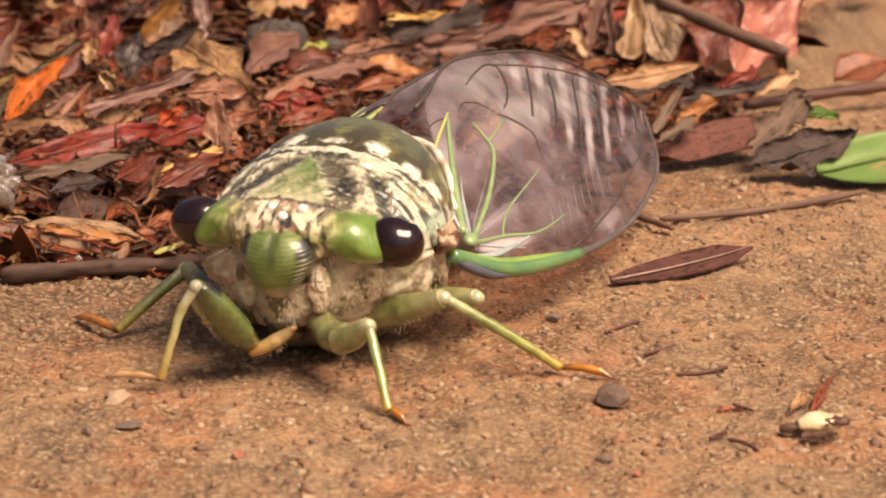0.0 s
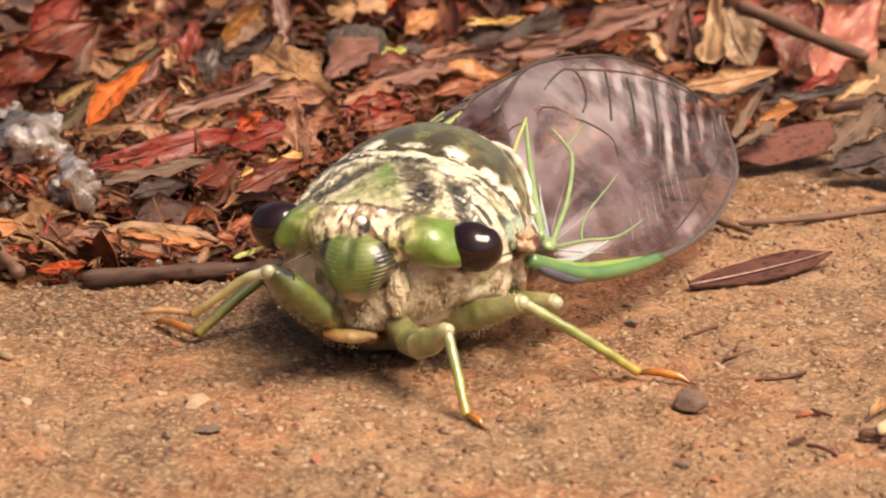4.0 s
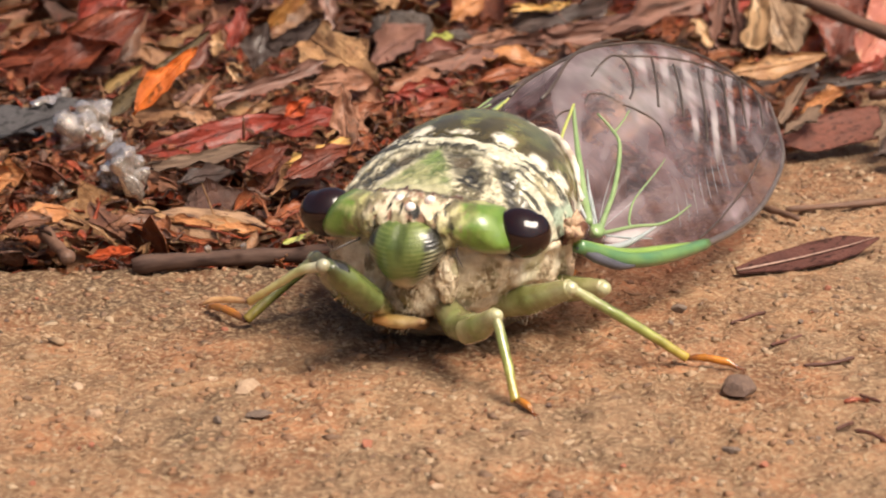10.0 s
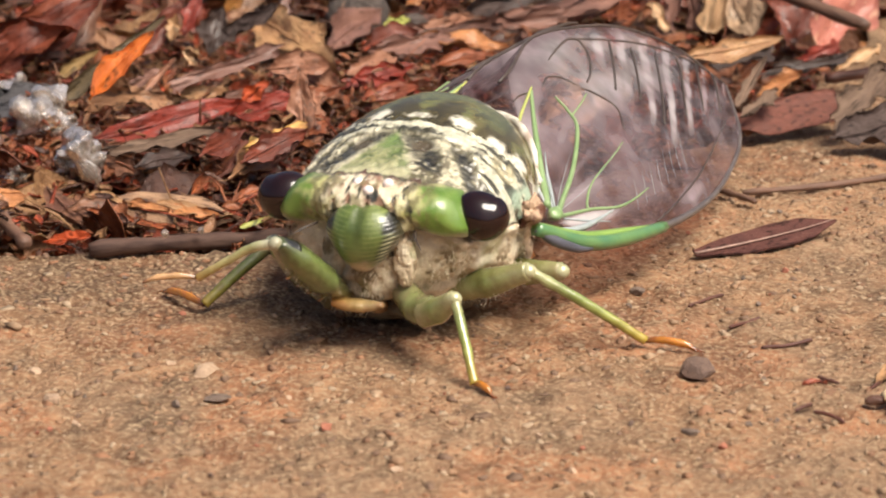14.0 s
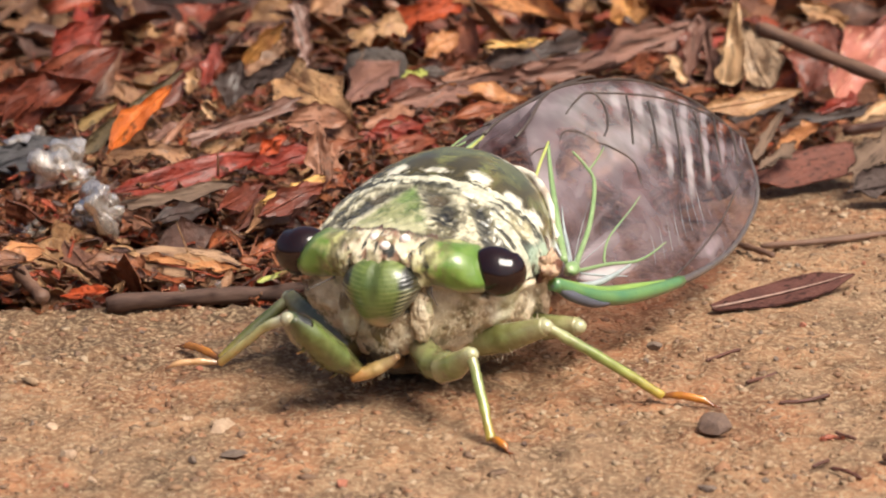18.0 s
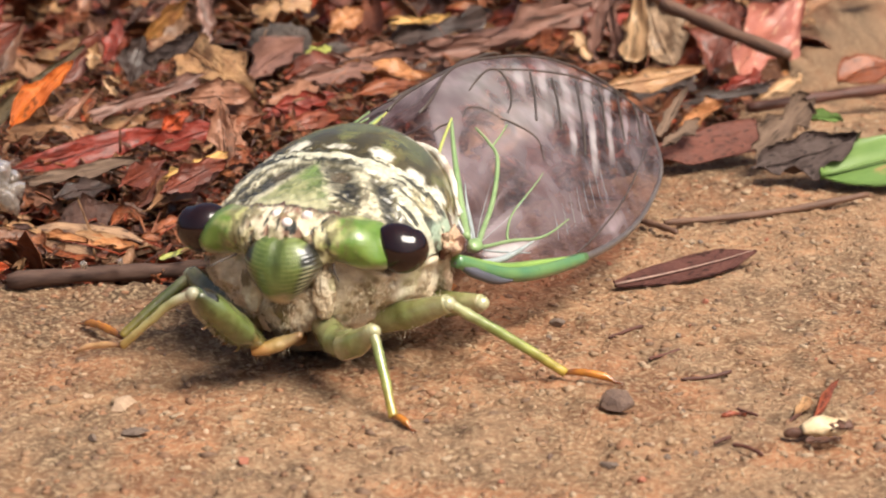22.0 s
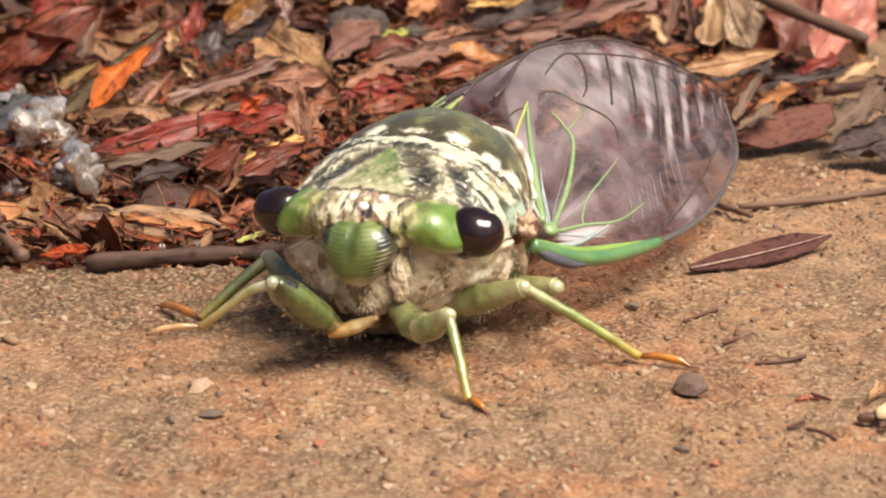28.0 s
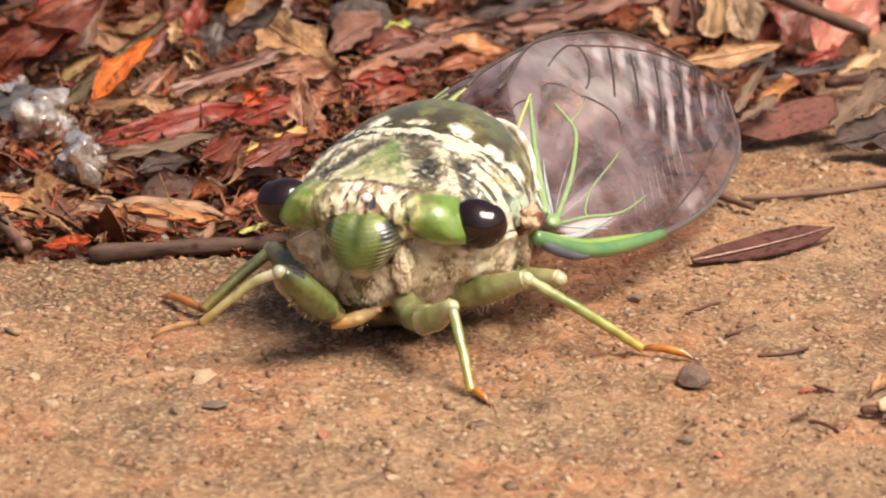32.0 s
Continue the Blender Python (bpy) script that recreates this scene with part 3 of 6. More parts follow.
def strew_fibres(n, x0, x1, y0, y1, name):
    """Thin shreds, stalks and splinters over the litter, too many to count."""
    r = np.random.RandomState(808)
    pieces = []
    while len(pieces) < n:
        x, y = r.uniform(x0, x1), r.uniform(y0, y1)
        if y < edge_y(x) + 0.5 + r.rand():
            continue
        a, L = r.rand() * 6.28, 0.8 + 3.4 * r.rand() ** 1.6
        tip = np.array((math.cos(a), math.sin(a), 0.45 * r.normal())) * L
        p = np.array((x, y, litter_height(x, y) + 0.3 + 1.3 * r.rand()))
        mid = p + tip * 0.5 + r.normal(size=3) * 0.10 * L
        w = 0.04 + 0.11 * r.rand() ** 2
        pieces.append(tube(np.array([p, mid, p + tip]), (w, w * 1.1, w * 0.5), 4, 0.55))
    v, f = joined(pieces)
    return thing(name, "fine dry plant fibres and splinters over damp litter", "leaf litter", kind="stuff", data=mesh_from(name, v, f, LITTER))


strew_fibres(1700, -33, 46, 15, 75, "litter_fibres")


LEAF_KINDS = ((RUST, "rust brown"), (TANBROWN, "tan brown"), (BRICK, "brick brown"), (BROWN, "dull brown"), (RED, "dark red"), (TANORANGE, "orange tan"), (MAUVE, "mauve brown"), (DARKRED, "dark red brown"), (TAN, "pale tan"), (PINKBROWN, "pinkish brown"))


def strew_pieces(n, x0, x1, y0, y1):
    """Loose leaves and bark pieces on top of the litter, each one a thing."""
    r = np.random.RandomState(77)
    forms = []
    for k in range(30):
        mat, tint = LEAF_KINDS[k % 10]
        shape = ("leaf", "chip", "chip")[k // 10]
        length = 2.4 + 3.6 * r.rand()
        width = length * ((0.34 + 0.22 * r.rand()) if shape == "leaf" else (0.16 + 0.34 * r.rand()))
        v, f = leaf_geo(length, width, shape, (r.rand() - 0.2) * 0.2 * length, 0.2 * r.rand(), 900 + k, 0.1, 13, 6)
        me = mesh_from("dry_leaf" if shape == "leaf" else "bark_piece", v - (length / 2, 0, 0), f, mat)
        forms.append((me, shape, tint))
    made = 0
    while made < n:
        x, y = r.uniform(x0, x1), r.uniform(y0, y1)
        if y < edge_y(x) + 1.5 + 2 * r.rand() or (-30 < x < 14 and y < 66 and r.rand() < 0.55):
            continue
        me, shape, tint = forms[r.randint(30)]
        m = pose(x * MM, y * MM, (litter_height(x, y) - 0.1 + 0.6 * r.rand()) * MM, r.normal() * 24, r.normal() * 16, r.rand() * 360)
        label = tint + (" dry leaf lying on damp litter" if shape == "leaf" else " bark piece lying on damp litter")
        thing(me.name.split(".")[0], label, "leaf" if shape == "leaf" else "bark", m, "leaf litter pieces", data=me)
        made += 1


strew_pieces(230, -36, 52, 16, 95)
strew_stones(190, -24, 36, -22, 36)


# ---- the cicada. Local axes: head towards -y, its left side +x, origin on the soil under the head (mm)
cicada = thing("cicada", "green and brown mottled cicada with clear veined wings on soil", "insect", pose(0, 0, 0, 0, 0, -21))

SHELL = material("shell", (1, 1, 1), 0.3, second=(0.82, 0.82, 0.8), grain=1.6, fine=10, bump=0.06, attr=True, coat=0.75, coat_rough=0.14)
FUZZ = material("fuzzy_cuticle", (1, 1, 1), 0.7, second=(0.72, 0.68, 0.62), grain=1.4, fine=10, bump=0.16, attr=True)
GLOSSY = material("glossy_shell", (1, 1, 1), 0.24, second=(0.85, 0.84, 0.8), grain=1.6, fine=10, bump=0.03, attr=True, coat=0.8, coat_rough=0.15)
EYE = material("compound_eye", (0.010, 0.003, 0.003), 0.10, second=(0.016, 0.004, 0.003), grain=0.6, spec=0.5, coat=0.35, coat_rough=0.05)
OCELLUS = material("ocellus", (0.90, 0.82, 0.78), 0.10, second=(0.84, 0.66, 0.60), grain=3, coat=1.0)
LEG_GREEN = material("leg_green", (1, 1, 1), 0.2, second=(0.70, 0.70, 0.58), grain=1.2, fine=9, bump=0.05, attr=True, coat=0.9, coat_rough=0.07, spec=0.6)
HAIR = material("hair", (0.80, 0.70, 0.50), 0.5, second=(0.48, 0.39, 0.25), grain=2)
ABDOMEN = material("abdomen", (0.16, 0.085, 0.055), 0.4, second=(0.08, 0.045, 0.035), grain=0.8, bump=0.05, coat=0.3)
VEIN_GREEN = material("vein_green", (0.29, 0.39, 0.18), 0.35, second=(0.20, 0.31, 0.12), grain=1, coat=0.3)
VEIN_DARK = material("vein_dark", (0.055, 0.042, 0.036), 0.4, second=(0.09, 0.065, 0.05), grain=1)
VEIN_LIME = material("vein_lime", (0.50, 0.52, 0.14), 0.35, second=(0.40, 0.45, 0.12), grain=1, coat=0.3)
VEIN_PALE = material("vein_pale", (0.46, 0.48, 0.49), 0.3, second=(0.30, 0.35, 0.33), grain=1, coat=0.4)
VEIN_LEAFY = material("vein_leafy", (0.27, 0.40, 0.09), 0.32, second=(0.18, 0.30, 0.06), grain=0.8, coat=0.4, stretch=0.3)
FLAP = material("wing_flap", (0.10, 0.10, 0.125), 0.45, second=(0.07, 0.07, 0.08), grain=1.2, coat=0.1)
MARGIN = material("wing_margin", (0.15, 0.125, 0.11), 0.38, second=(0.09, 0.07, 0.065), grain=1, coat=0.3)
COSTA = material("costa_green", (0.15, 0.27, 0.085), 0.3, second=(0.08, 0.20, 0.09), grain=0.5, coat=0.5, stretch=0.3)

C_GREEN, C_LIME = np.array((0.11, 0.225, 0.022)), np.array((0.19, 0.31, 0.04))
C_CREAM, C_BLACK = np.array((0.74, 0.68, 0.52)), np.array((0.022, 0.022, 0.016))
C_BEIGE, C_RUST = np.array((0.50, 0.40, 0.25)), np.array((0.26, 0.11, 0.06))


def blend(a, b, w):
    w = np.clip(np.asarray(w), 0, 1)[:, None]
    return np.asarray(a) * (1 - w) + np.asarray(b) * w


def head():
    n, m = 170, 90
    s = np.sin(np.linspace(-np.pi / 2, np.pi / 2, n))[:, None]
    a = np.linspace(0, 2 * np.pi, m, endpoint=False)[None, :]
    end = np.clip(1 - np.abs(s) ** 26, 0.0004, 1) ** 0.5
    lobe = np.exp(-((np.abs(s) - 0.80) / 0.24) ** 2)
    ry, rz = (1.85 - 0.50 * s ** 2 + 0.05 * lobe) * end, (1.24 - 0.04 * s ** 2) * end
    X = 5.25 * s + 0 * a
    sq = lambda q: np.sign(q) * np.abs(q) ** (1 - 0.22 * lobe)
    Y = 0.15 - 0.85 * (1 - s ** 2) - 0.15 * lobe + ry * sq(np.cos(a))
    Z = 7.42 + 0.42 * (1 - s ** 2) - 0.10 * np.abs(s) ** 3 + rz * sq(np.sin(a))
    P = np.stack([X, Y, Z], -1).reshape(-1, 3)
    ax = np.abs(P[:, 0])
    P[:, 0] *= 1 - 0.11 * smoothstep(3.6, 5.2, ax) * np.clip((P[:, 2] - 7.5) / 1.2, -0.45, 1)
    nz, n2 = fbm(P * 1.2, 4), fbm(P * (3.6, 1.6, 1.6) + 9, 3)
    crown = np.exp(-(ax / 2.7) ** 6)
    P += 0.10 * (fbm(P * 1.0 + 50, 2) * (ax < 4.9))[:, None] * (0, 1, 0.7)
    P[:, 2] += 0.20 * n2 * crown + 0.06 * np.exp(-(P[:, 0] / 1.1) ** 2)
    P[:, 1] += 0.24 * n2 * crown + 0.08 * np.exp(-((ax - 2.35) / 0.5) ** 2)
    c = blend((0.74, 0.64, 0.46), (0.50, 0.47, 0.20), smoothstep(1.4, 3.0, ax + 0.9 * nz))
    c = blend(c, C_GREEN, smoothstep(2.6, 4.0, ax + 1.0 * nz) * 0.95)
    c = blend(c, C_LIME, smoothstep(0.1, 0.8, nz) * (ax > 3) * 0.4)
    c = blend(c, C_RUST, smoothstep(-0.05, 0.35, n2) * (1 - smoothstep(1.3, 2.9, ax)) * smoothstep(7.5, 8.2, P[:, 2]) * 0.85)
    c = blend(c, C_BLACK, smoothstep(0.30, 0.55, fbm(P * (3.0, 1.4, 1.4) + 20, 3)) * (1 - smoothstep(2.6, 3.6, ax)) * smoothstep(7.0, 7.6, P[:, 2]))
    c = blend(c, (0.24, 0.20, 0.09), smoothstep(0.1, 0.5, fbm(P * 1.9 + 33, 3)) * 0.8 * (ax < 3.2))
    c = blend(c, (0.07, 0.06, 0.03), np.exp(-((ax - 2.35) / 0.28) ** 2) * smoothstep(-0.2, 0.4, n2) * 0.85)
    mott = smoothstep(-0.2, 0.3, fbm(P * 2.2 + 61, 3)) * smoothstep(2.2, 2.7, ax) * smoothstep(3.9, 3.2, ax)
    c = blend(c, (0.15, 0.13, 0.05), mott * 0.75)
    c = blend(c, (0.32, 0.40, 0.10), np.exp(-((ax - 4.5) / 0.3) ** 2) * 0.25)
    c = blend(c, C_CREAM, smoothstep(5.08, 5.2, ax) * 0.8)
    c = blend(c, C_CREAM, smoothstep(6.9, 6.3, P[:, 2]) * 0.7)
    # shadow line between crown and pronotum, put into the colour as dark brown
    c = blend(c, (0.09, 0.035, 0.022), smoothstep(-0.75, -0.35, P[:, 1] + 0.15 * n2) * smoothstep(3.4, 2.4, ax) * smoothstep(7.9, 8.3, P[:, 2]) * 0.9)
    part("head", mesh_from("head", P, grid_faces(n, m, wrap=True), SHELL, colors=c), cicada, "green head with cream and rusty crown")
    for x, y, z in ((-0.65, -1.35, 8.9), (1.05, -1.35, 9.02), (0.2, -2.0, 8.72)):
        v, f = ball((x, y, z), (0.30, 0.30, 0.28), 14, 18)
        part("ocellus", mesh_from("ocellus", v, f, OCELLUS), cicada, "pale pink shiny ocellus")
    for sgn in (-1, 1):
        v, f = ball((0, 0, 0), (1.50, 1.34, 1.34), 40, 48)
        v[:, 0] -= 0.20 * np.maximum(v[:, 2], 0) * (v[:, 0] < 0.9)
        v = v * (sgn, 1, 1) + (5.62 * sgn, 0.30, 7.30)
        f = f if sgn > 0 else [q[::-1] for q in f]
        part("eye", mesh_from("eye", v, f, EYE), cicada, "glossy dark brown eye")
        line = spline([(2.75 * sgn, -1.9, 6.7), (3.1 * sgn, -2.7, 6.6), (3.7 * sgn, -3.5, 6.3)], 8)
        v, f = tube(line, np.linspace(0.08, 0.02, 8), 6)
        part("antenna", mesh_from("antenna", v, f, VEIN_DARK), cicada)


def clypeus():
    n, m = 150, 120
    th, ph = np.linspace(0.02, np.pi - 0.02, n)[:, None], np.linspace(0, 2 * np.pi, m, endpoint=False)[None, :]
    d = np.stack([np.sin(th) * np.cos(ph), np.sin(th) * np.sin(ph), np.cos(th) + 0 * ph], -1).reshape(-1, 3)
    ax = np.abs(d[:, 0])
    side = smoothstep(0.45, 0.85, ax)
    groove = np.sin(d[:, 2] * 50 - 9 * ax ** 2)
    mid = np.exp(-(d[:, 0] / 0.10) ** 2) * smoothstep(-0.5, 0.2, d[:, 2])
    r = 1 + 0.006 * groove * (0.04 + 1.1 * side) - 0.07 * mid
    P = np.sign(d) * np.abs(d) ** (0.84, 1.0, 0.94) * r[:, None] * (2.18, 1.5, 1.86) + (0.10, -2.25, 6.3)
    P[:, 0] *= 1 - 0.50 * np.clip((6.7 - P[:, 2]) / 2.0, 0, 1)
    nz = fbm(P * 1.4, 3)
    c = blend((0.085, 0.13, 0.024), (0.18, 0.225, 0.06), 0.5 + 0.6 * nz)
    c = blend(c, (0.48, 0.52, 0.22), 0.14 * smoothstep(0.0, 1, groove) * (1 - side) * smoothstep(0.1, 0.3, ax))
    c = blend(c, (0.62, 0.60, 0.42), 0.85 * smoothstep(0.58, 0.8, ax) * smoothstep(0.0, 0.6, groove))
    c = blend(c, C_BLACK, smoothstep(-0.1, 0.4, -groove) * smoothstep(0.54, 0.66, ax) * 0.95)
    c = blend(c, (0.06, 0.09, 0.02), 0.14 * smoothstep(0.2, 0.8, -groove) * smoothstep(0.7, 0.5, ax))
    c = blend(c, (0.06, 0.08, 0.02), 0.7 * mid)
    c = blend(c, C_BLACK, smoothstep(0.20, 0.40, d[:, 2] + 0.1 * nz) * smoothstep(0.50, 0.64, ax))
    c = blend(c, (0.05, 0.042, 0.02), smoothstep(0.84, 0.94, ax + 0.04 * nz) * smoothstep(-0.5, -0.1, d[:, 2]) * 0.85)
    c = blend(c, C_BEIGE, smoothstep(-0.5, -0.8, d[:, 2] + 0.15 * nz))
    part("face_shield", mesh_from("face_shield", P, grid_faces(n, m, wrap=True), SHELL, colors=c), cicada, "swollen green face with dark cross grooves")


def fuzzy(name, center, radii, label="", seed=0, dark=0.0):
    v, f = ball(center, radii, 120, 160, 0.12, 2.6, seed)
    v = v + (v - np.asarray(center)) / np.asarray(radii) * (0.08 * fbm(v * 1.9 + seed, 3) + 0.06 * np.abs(fbm(v * 3.7 + seed, 2)))[:, None]
    taper = {"cheek": 0.40, "thorax_underside": 0.12}.get(name, 0)
    v[:, 0] *= 1 - taper * np.clip((6.0 - v[:, 2]) / 4.0, 0, 1)
    nz = fbm(v * 0.9 + seed, 4)
    c = blend((0.74, 0.61, 0.42), (0.90, 0.81, 0.62), smoothstep(-0.2, 0.5, nz))
    c = blend(c, (0.20, 0.135, 0.07), 0.85 * smoothstep(0.35, 0.85, -nz + 0.5 * fbm(v * 2.6 + seed, 2)))
    c = blend(c, (0.22, 0.22, 0.06), 0.5 * smoothstep(0.2, 0.7, fbm(v * 0.7 + 40 + seed, 3)))
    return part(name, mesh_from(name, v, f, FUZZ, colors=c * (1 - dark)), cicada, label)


def pronotum():
    nu, nv = 120, 230
    u, a = np.linspace(0, 1, nu)[:, None], np.linspace(-1.52, 1.52, nv)[None, :]
    w = 5.75 + 0.95 * u + 0 * a
    h = 2.95 + 1.75 * u ** 0.85
    zb = 6.1
    X = w * np.sin(a)
    Z = zb + h * np.cos(a) - 0.9 * np.maximum(0, np.abs(a) - 1.35)
    Y = 0.45 + 4.85 * u - 0.75 * np.cos(a) * (1 - u) + 0.25 * u * np.cos(a) - 0.5 * np.abs(np.sin(a)) * (1 - u)
    P = np.stack([X, Y, Z], -1).reshape(-1, 3)
    U, A = (u + 0 * a).ravel(), (a + 0 * u).ravel()
    aa = np.abs(A)
    nz, n2, n3 = fbm(P * 0.9 + 5, 4), fbm(P * 2.0 + 15, 3), fbm(P * 4.5 + 25, 2)
    wob = 0.05 * n2
    aa = np.abs(A + 0.10 * smoothstep(1.3, 0.6, aa))
    # central green wedge with dark furrows along it, dark discs, hatched cream fields, dark arcs, a broad pale collar
    wedge = smoothstep(0.07, -0.06, aa - (0.02 + 0.50 * np.clip(0.74 - U, 0, 1)) + wob) * smoothstep(0.80, 0.72, U)
    f1 = np.exp(-((aa - 0.29 - 0.66 * (0.57 - U) + 0.6 * wob) / 0.145) ** 4) * smoothstep(0.20, 0.32, U) * smoothstep(0.77, 0.70, U)
    f2 = np.exp(-((aa - 0.64 - 0.96 * (0.65 - U) + 0.6 * wob) / 0.12) ** 4) * smoothstep(0.10, 0.24, U) * smoothstep(0.74, 0.66, U)
    f3 = np.exp(-((aa - 0.86 - 0.62 * (0.62 - U) + wob) / 0.03) ** 2) * smoothstep(0.15, 0.3, U) * smoothstep(0.72, 0.62, U)
    disc = smoothstep(1.15, 0.7, np.hypot((aa - 0.27) / 0.09, (U - 0.60) / 0.10) + 0.25 * n2)
    scratch = smoothstep(0.05, 0.4, fbm(P * (3.4, 1.3, 2.4) + 44, 3))
    hatch = scratch * smoothstep(0.36, 0.44, aa) * smoothstep(0.75, 0.6, aa) * smoothstep(0.70, 0.6, U)
    collar = np.maximum(smoothstep(0.73, 0.79, U + 0.02 * n2), smoothstep(0.0, 0.07, aa - 0.76 - 0.96 * (0.65 - U) + wob) * smoothstep(0.2, 0.3, U))
    c = blend((0.16, 0.14, 0.08), (0.80, 0.74, 0.56), smoothstep(-0.45, 0.45, nz + 0.8 * n3))
    c = blend(c, (0.10, 0.075, 0.04), hatch * 0.85)
    c = blend(c, blend((0.15, 0.20, 0.065), (0.34, 0.35, 0.17), smoothstep(-0.4, 0.6, n2 + 0.5 * n3)), wedge * 0.92)
    c = blend(c, (0.16, 0.27, 0.07), wedge * np.exp(-((A + 0.10) / 0.10) ** 2) * smoothstep(0.3, 0.6, U) * 0.6)
    c = blend(c, (0.60, 0.57, 0.38), wedge * smoothstep(0.26, 0.06, U) * 0.85)
    grey = blend((0.012, 0.012, 0.010), (0.11, 0.095, 0.06), smoothstep(0.0, 0.7, fbm(P * (1.6, 3.0, 2.0) + 70, 3)))
    for fu, k in ((f1, 0.92), (f2, 0.9), (f3, 0.7)):
        c = blend(c, grey, np.clip(k * fu, 0, 1))
    c = blend(c, (0.11, 0.08, 0.045), disc * 0.8)
    c = blend(c, (0.66, 0.60, 0.44), np.clip(f1 + f2, 0, 1) * smoothstep(0.55, 0.8, fbm(P * (2.2, 4.0, 2.4) + 13, 2)) * 0.6)
    c = blend(c, (0.08, 0.07, 0.035), np.exp(-((U - 0.735) / 0.018) ** 2) * smoothstep(-0.3, 0.3, n2) * (aa < 0.62) * 0.7)
    arcs = fbm(np.stack([A * 2.2, U * 22, 0 * U + 3], -1), 3)
    c = blend(c, blend((0.80, 0.77, 0.62), (0.065, 0.06, 0.04), smoothstep(-0.10, 0.38, arcs + 0.3 * n3 + 0.25 * nz)), collar)
    c = blend(c, (0.46, 0.40, 0.24), collar * smoothstep(1.2, 0.6, np.hypot((aa - 1.02) / 0.16, (U - 0.82) / 0.13)) * smoothstep(-0.5, 0.2, n2) * 0.8)
    c = blend(c, (0.10, 0.085, 0.05), smoothstep(0.5, 0.85, n3 + 0.4 * n2) * 0.45 * (aa < 1.25) * (1 - wedge))
    c = blend(c, (0.44, 0.56, 0.45), smoothstep(1.14, 1.3, aa) * smoothstep(-0.6, 0.3, n2 + 0.3 * n3))
    # shade behind the head, painted as a dark band along the front edge
    c = blend(c, (0.05, 0.035, 0.02), smoothstep(0.055, 0.02, U + 0.012 * n2) * smoothstep(0.75, 0.6, aa) * 0.9)
    streak = fbm(P * (4.5, 1.6, 3.0) + 91, 3)
    c = c * (1 - 0.30 * smoothstep(-0.1, 0.5, streak) * (1 - 0.7 * wedge))[:, None] * (0.93, 0.91, 0.84)
    P[:, 2] += -0.16 * f1 - 0.14 * f2 - 0.06 * disc + 0.10 * collar + 0.07 * n2 + 0.05 * n3
    part("pronotum", mesh_from("pronotum", P, grid_faces(nu, nv), SHELL, colors=c), cicada, "green and cream pronotum with black furrows")


def mesonotum():
    nu, nv = 120, 200
    u, a = np.linspace(0, 1, nu)[:, None], np.linspace(-1.75, 1.75, nv)[None, :]
    w = 6.25 * np.sqrt(np.clip(1 - (np.maximum(u - 0.15, 0) / 0.95) ** 2.2, 0.05, 1))
    top = 10.75 + 0.75 * np.sin(np.pi * np.clip(u * 0.9 + 0.08, 0, 1)) - 1.3 * smoothstep(0.55, 1, u) - 0.7 * np.exp(-u / 0.07)
    zb = 6.3
    X, Z = w * np.sin(a), zb + (top - zb) * np.cos(a)
    Y = 4.7 + 8.2 * u + 0 * a
    P = np.stack([X, Y, Z], -1).reshape(-1, 3)
    U, A = (u + 0 * a).ravel(), (a + 0 * u).ravel()
    aa = np.abs(A)
    nz, n2, n3 = fbm(P * 0.6 + 55, 3), fbm(P * 1.6 + 65, 3), fbm(P * 4 + 75, 2)
    c = blend((0.14, 0.11, 0.04), (0.17, 0.17, 0.06), smoothstep(-0.3, 0.5, nz + 0.4 * n3))
    # four dark cones from the front edge, with cream between and beside them
    for a0, ra, ru in ((0.20, 0.19, 0.42), (0.74, 0.20, 0.62)):
        c = blend(c, (0.075, 0.06, 0.025), smoothstep(1.15, 0.75, np.hypot((aa - a0) / ra, U / ru) + 0.2 * n2))
    c = blend(c, (0.14, 0.15, 0.065), smoothstep(1.2, 0.5, np.hypot((aa - 0.62) / 0.22, (U - 0.45) / 0.22)) * 0.7)
    for a0, u0, ra, ru in ((0.40, 0.14, 0.115, 0.07), (0.80, 0.13, 0.15, 0.075), (0.0, 0.115, 0.15, 0.03), (0.42, 0.62, 0.2, 0.07), (0.0, 0.75, 0.2, 0.1), (1.10, 0.16, 0.16, 0.14)):
        c = blend(c, (0.82, 0.77, 0.63), smoothstep(1.25, 0.6, np.hypot((aa - a0) / ra, (U - u0) / ru) + 0.35 * np.abs(n2) + 0.25 * n3))
    c = blend(c, (0.02, 0.018, 0.012), smoothstep(0.25, 0.6, n2 + 0.3 * n3) * 0.45)
    c = blend(c, (0.70, 0.66, 0.56), smoothstep(1.22, 1.4, aa) * smoothstep(-0.5, 0.2, n2 + 0.4))
    P[:, 2] += 0.03 * n2
    part("mesonotum", mesh_from("mesonotum", P, grid_faces(nu, nv), GLOSSY, colors=c), cicada, "glossy dark olive back with cream spots")
    for sgn in (1, -1):
        line = spline([(1.6 * sgn, 11.2, 10.0), (3.2 * sgn, 10.6, 10.0), (4.5 * sgn, 9.8, 9.5), (5.6 * sgn, 8.8, 8.4), (6.3 * sgn, 7.2, 7.3)], 40)
        v, f = tube(line, np.interp(np.linspace(0, 1, 40), (0, 0.3, 0.6, 1), (0.10, 0.24, 0.22, 0.10)), 18)
        v = v + 0.09 * fbm(v * 0.8, 4)[:, None]
        part("back_ridge", mesh_from("back_ridge", v, f, FUZZ, colors=blend((0.82, 0.77, 0.66), (0.45, 0.36, 0.28), smoothstep(0.1, 0.6, fbm(v * 1.4 + 6, 3)))), cicada, "cream downy ridge beside the wing root")


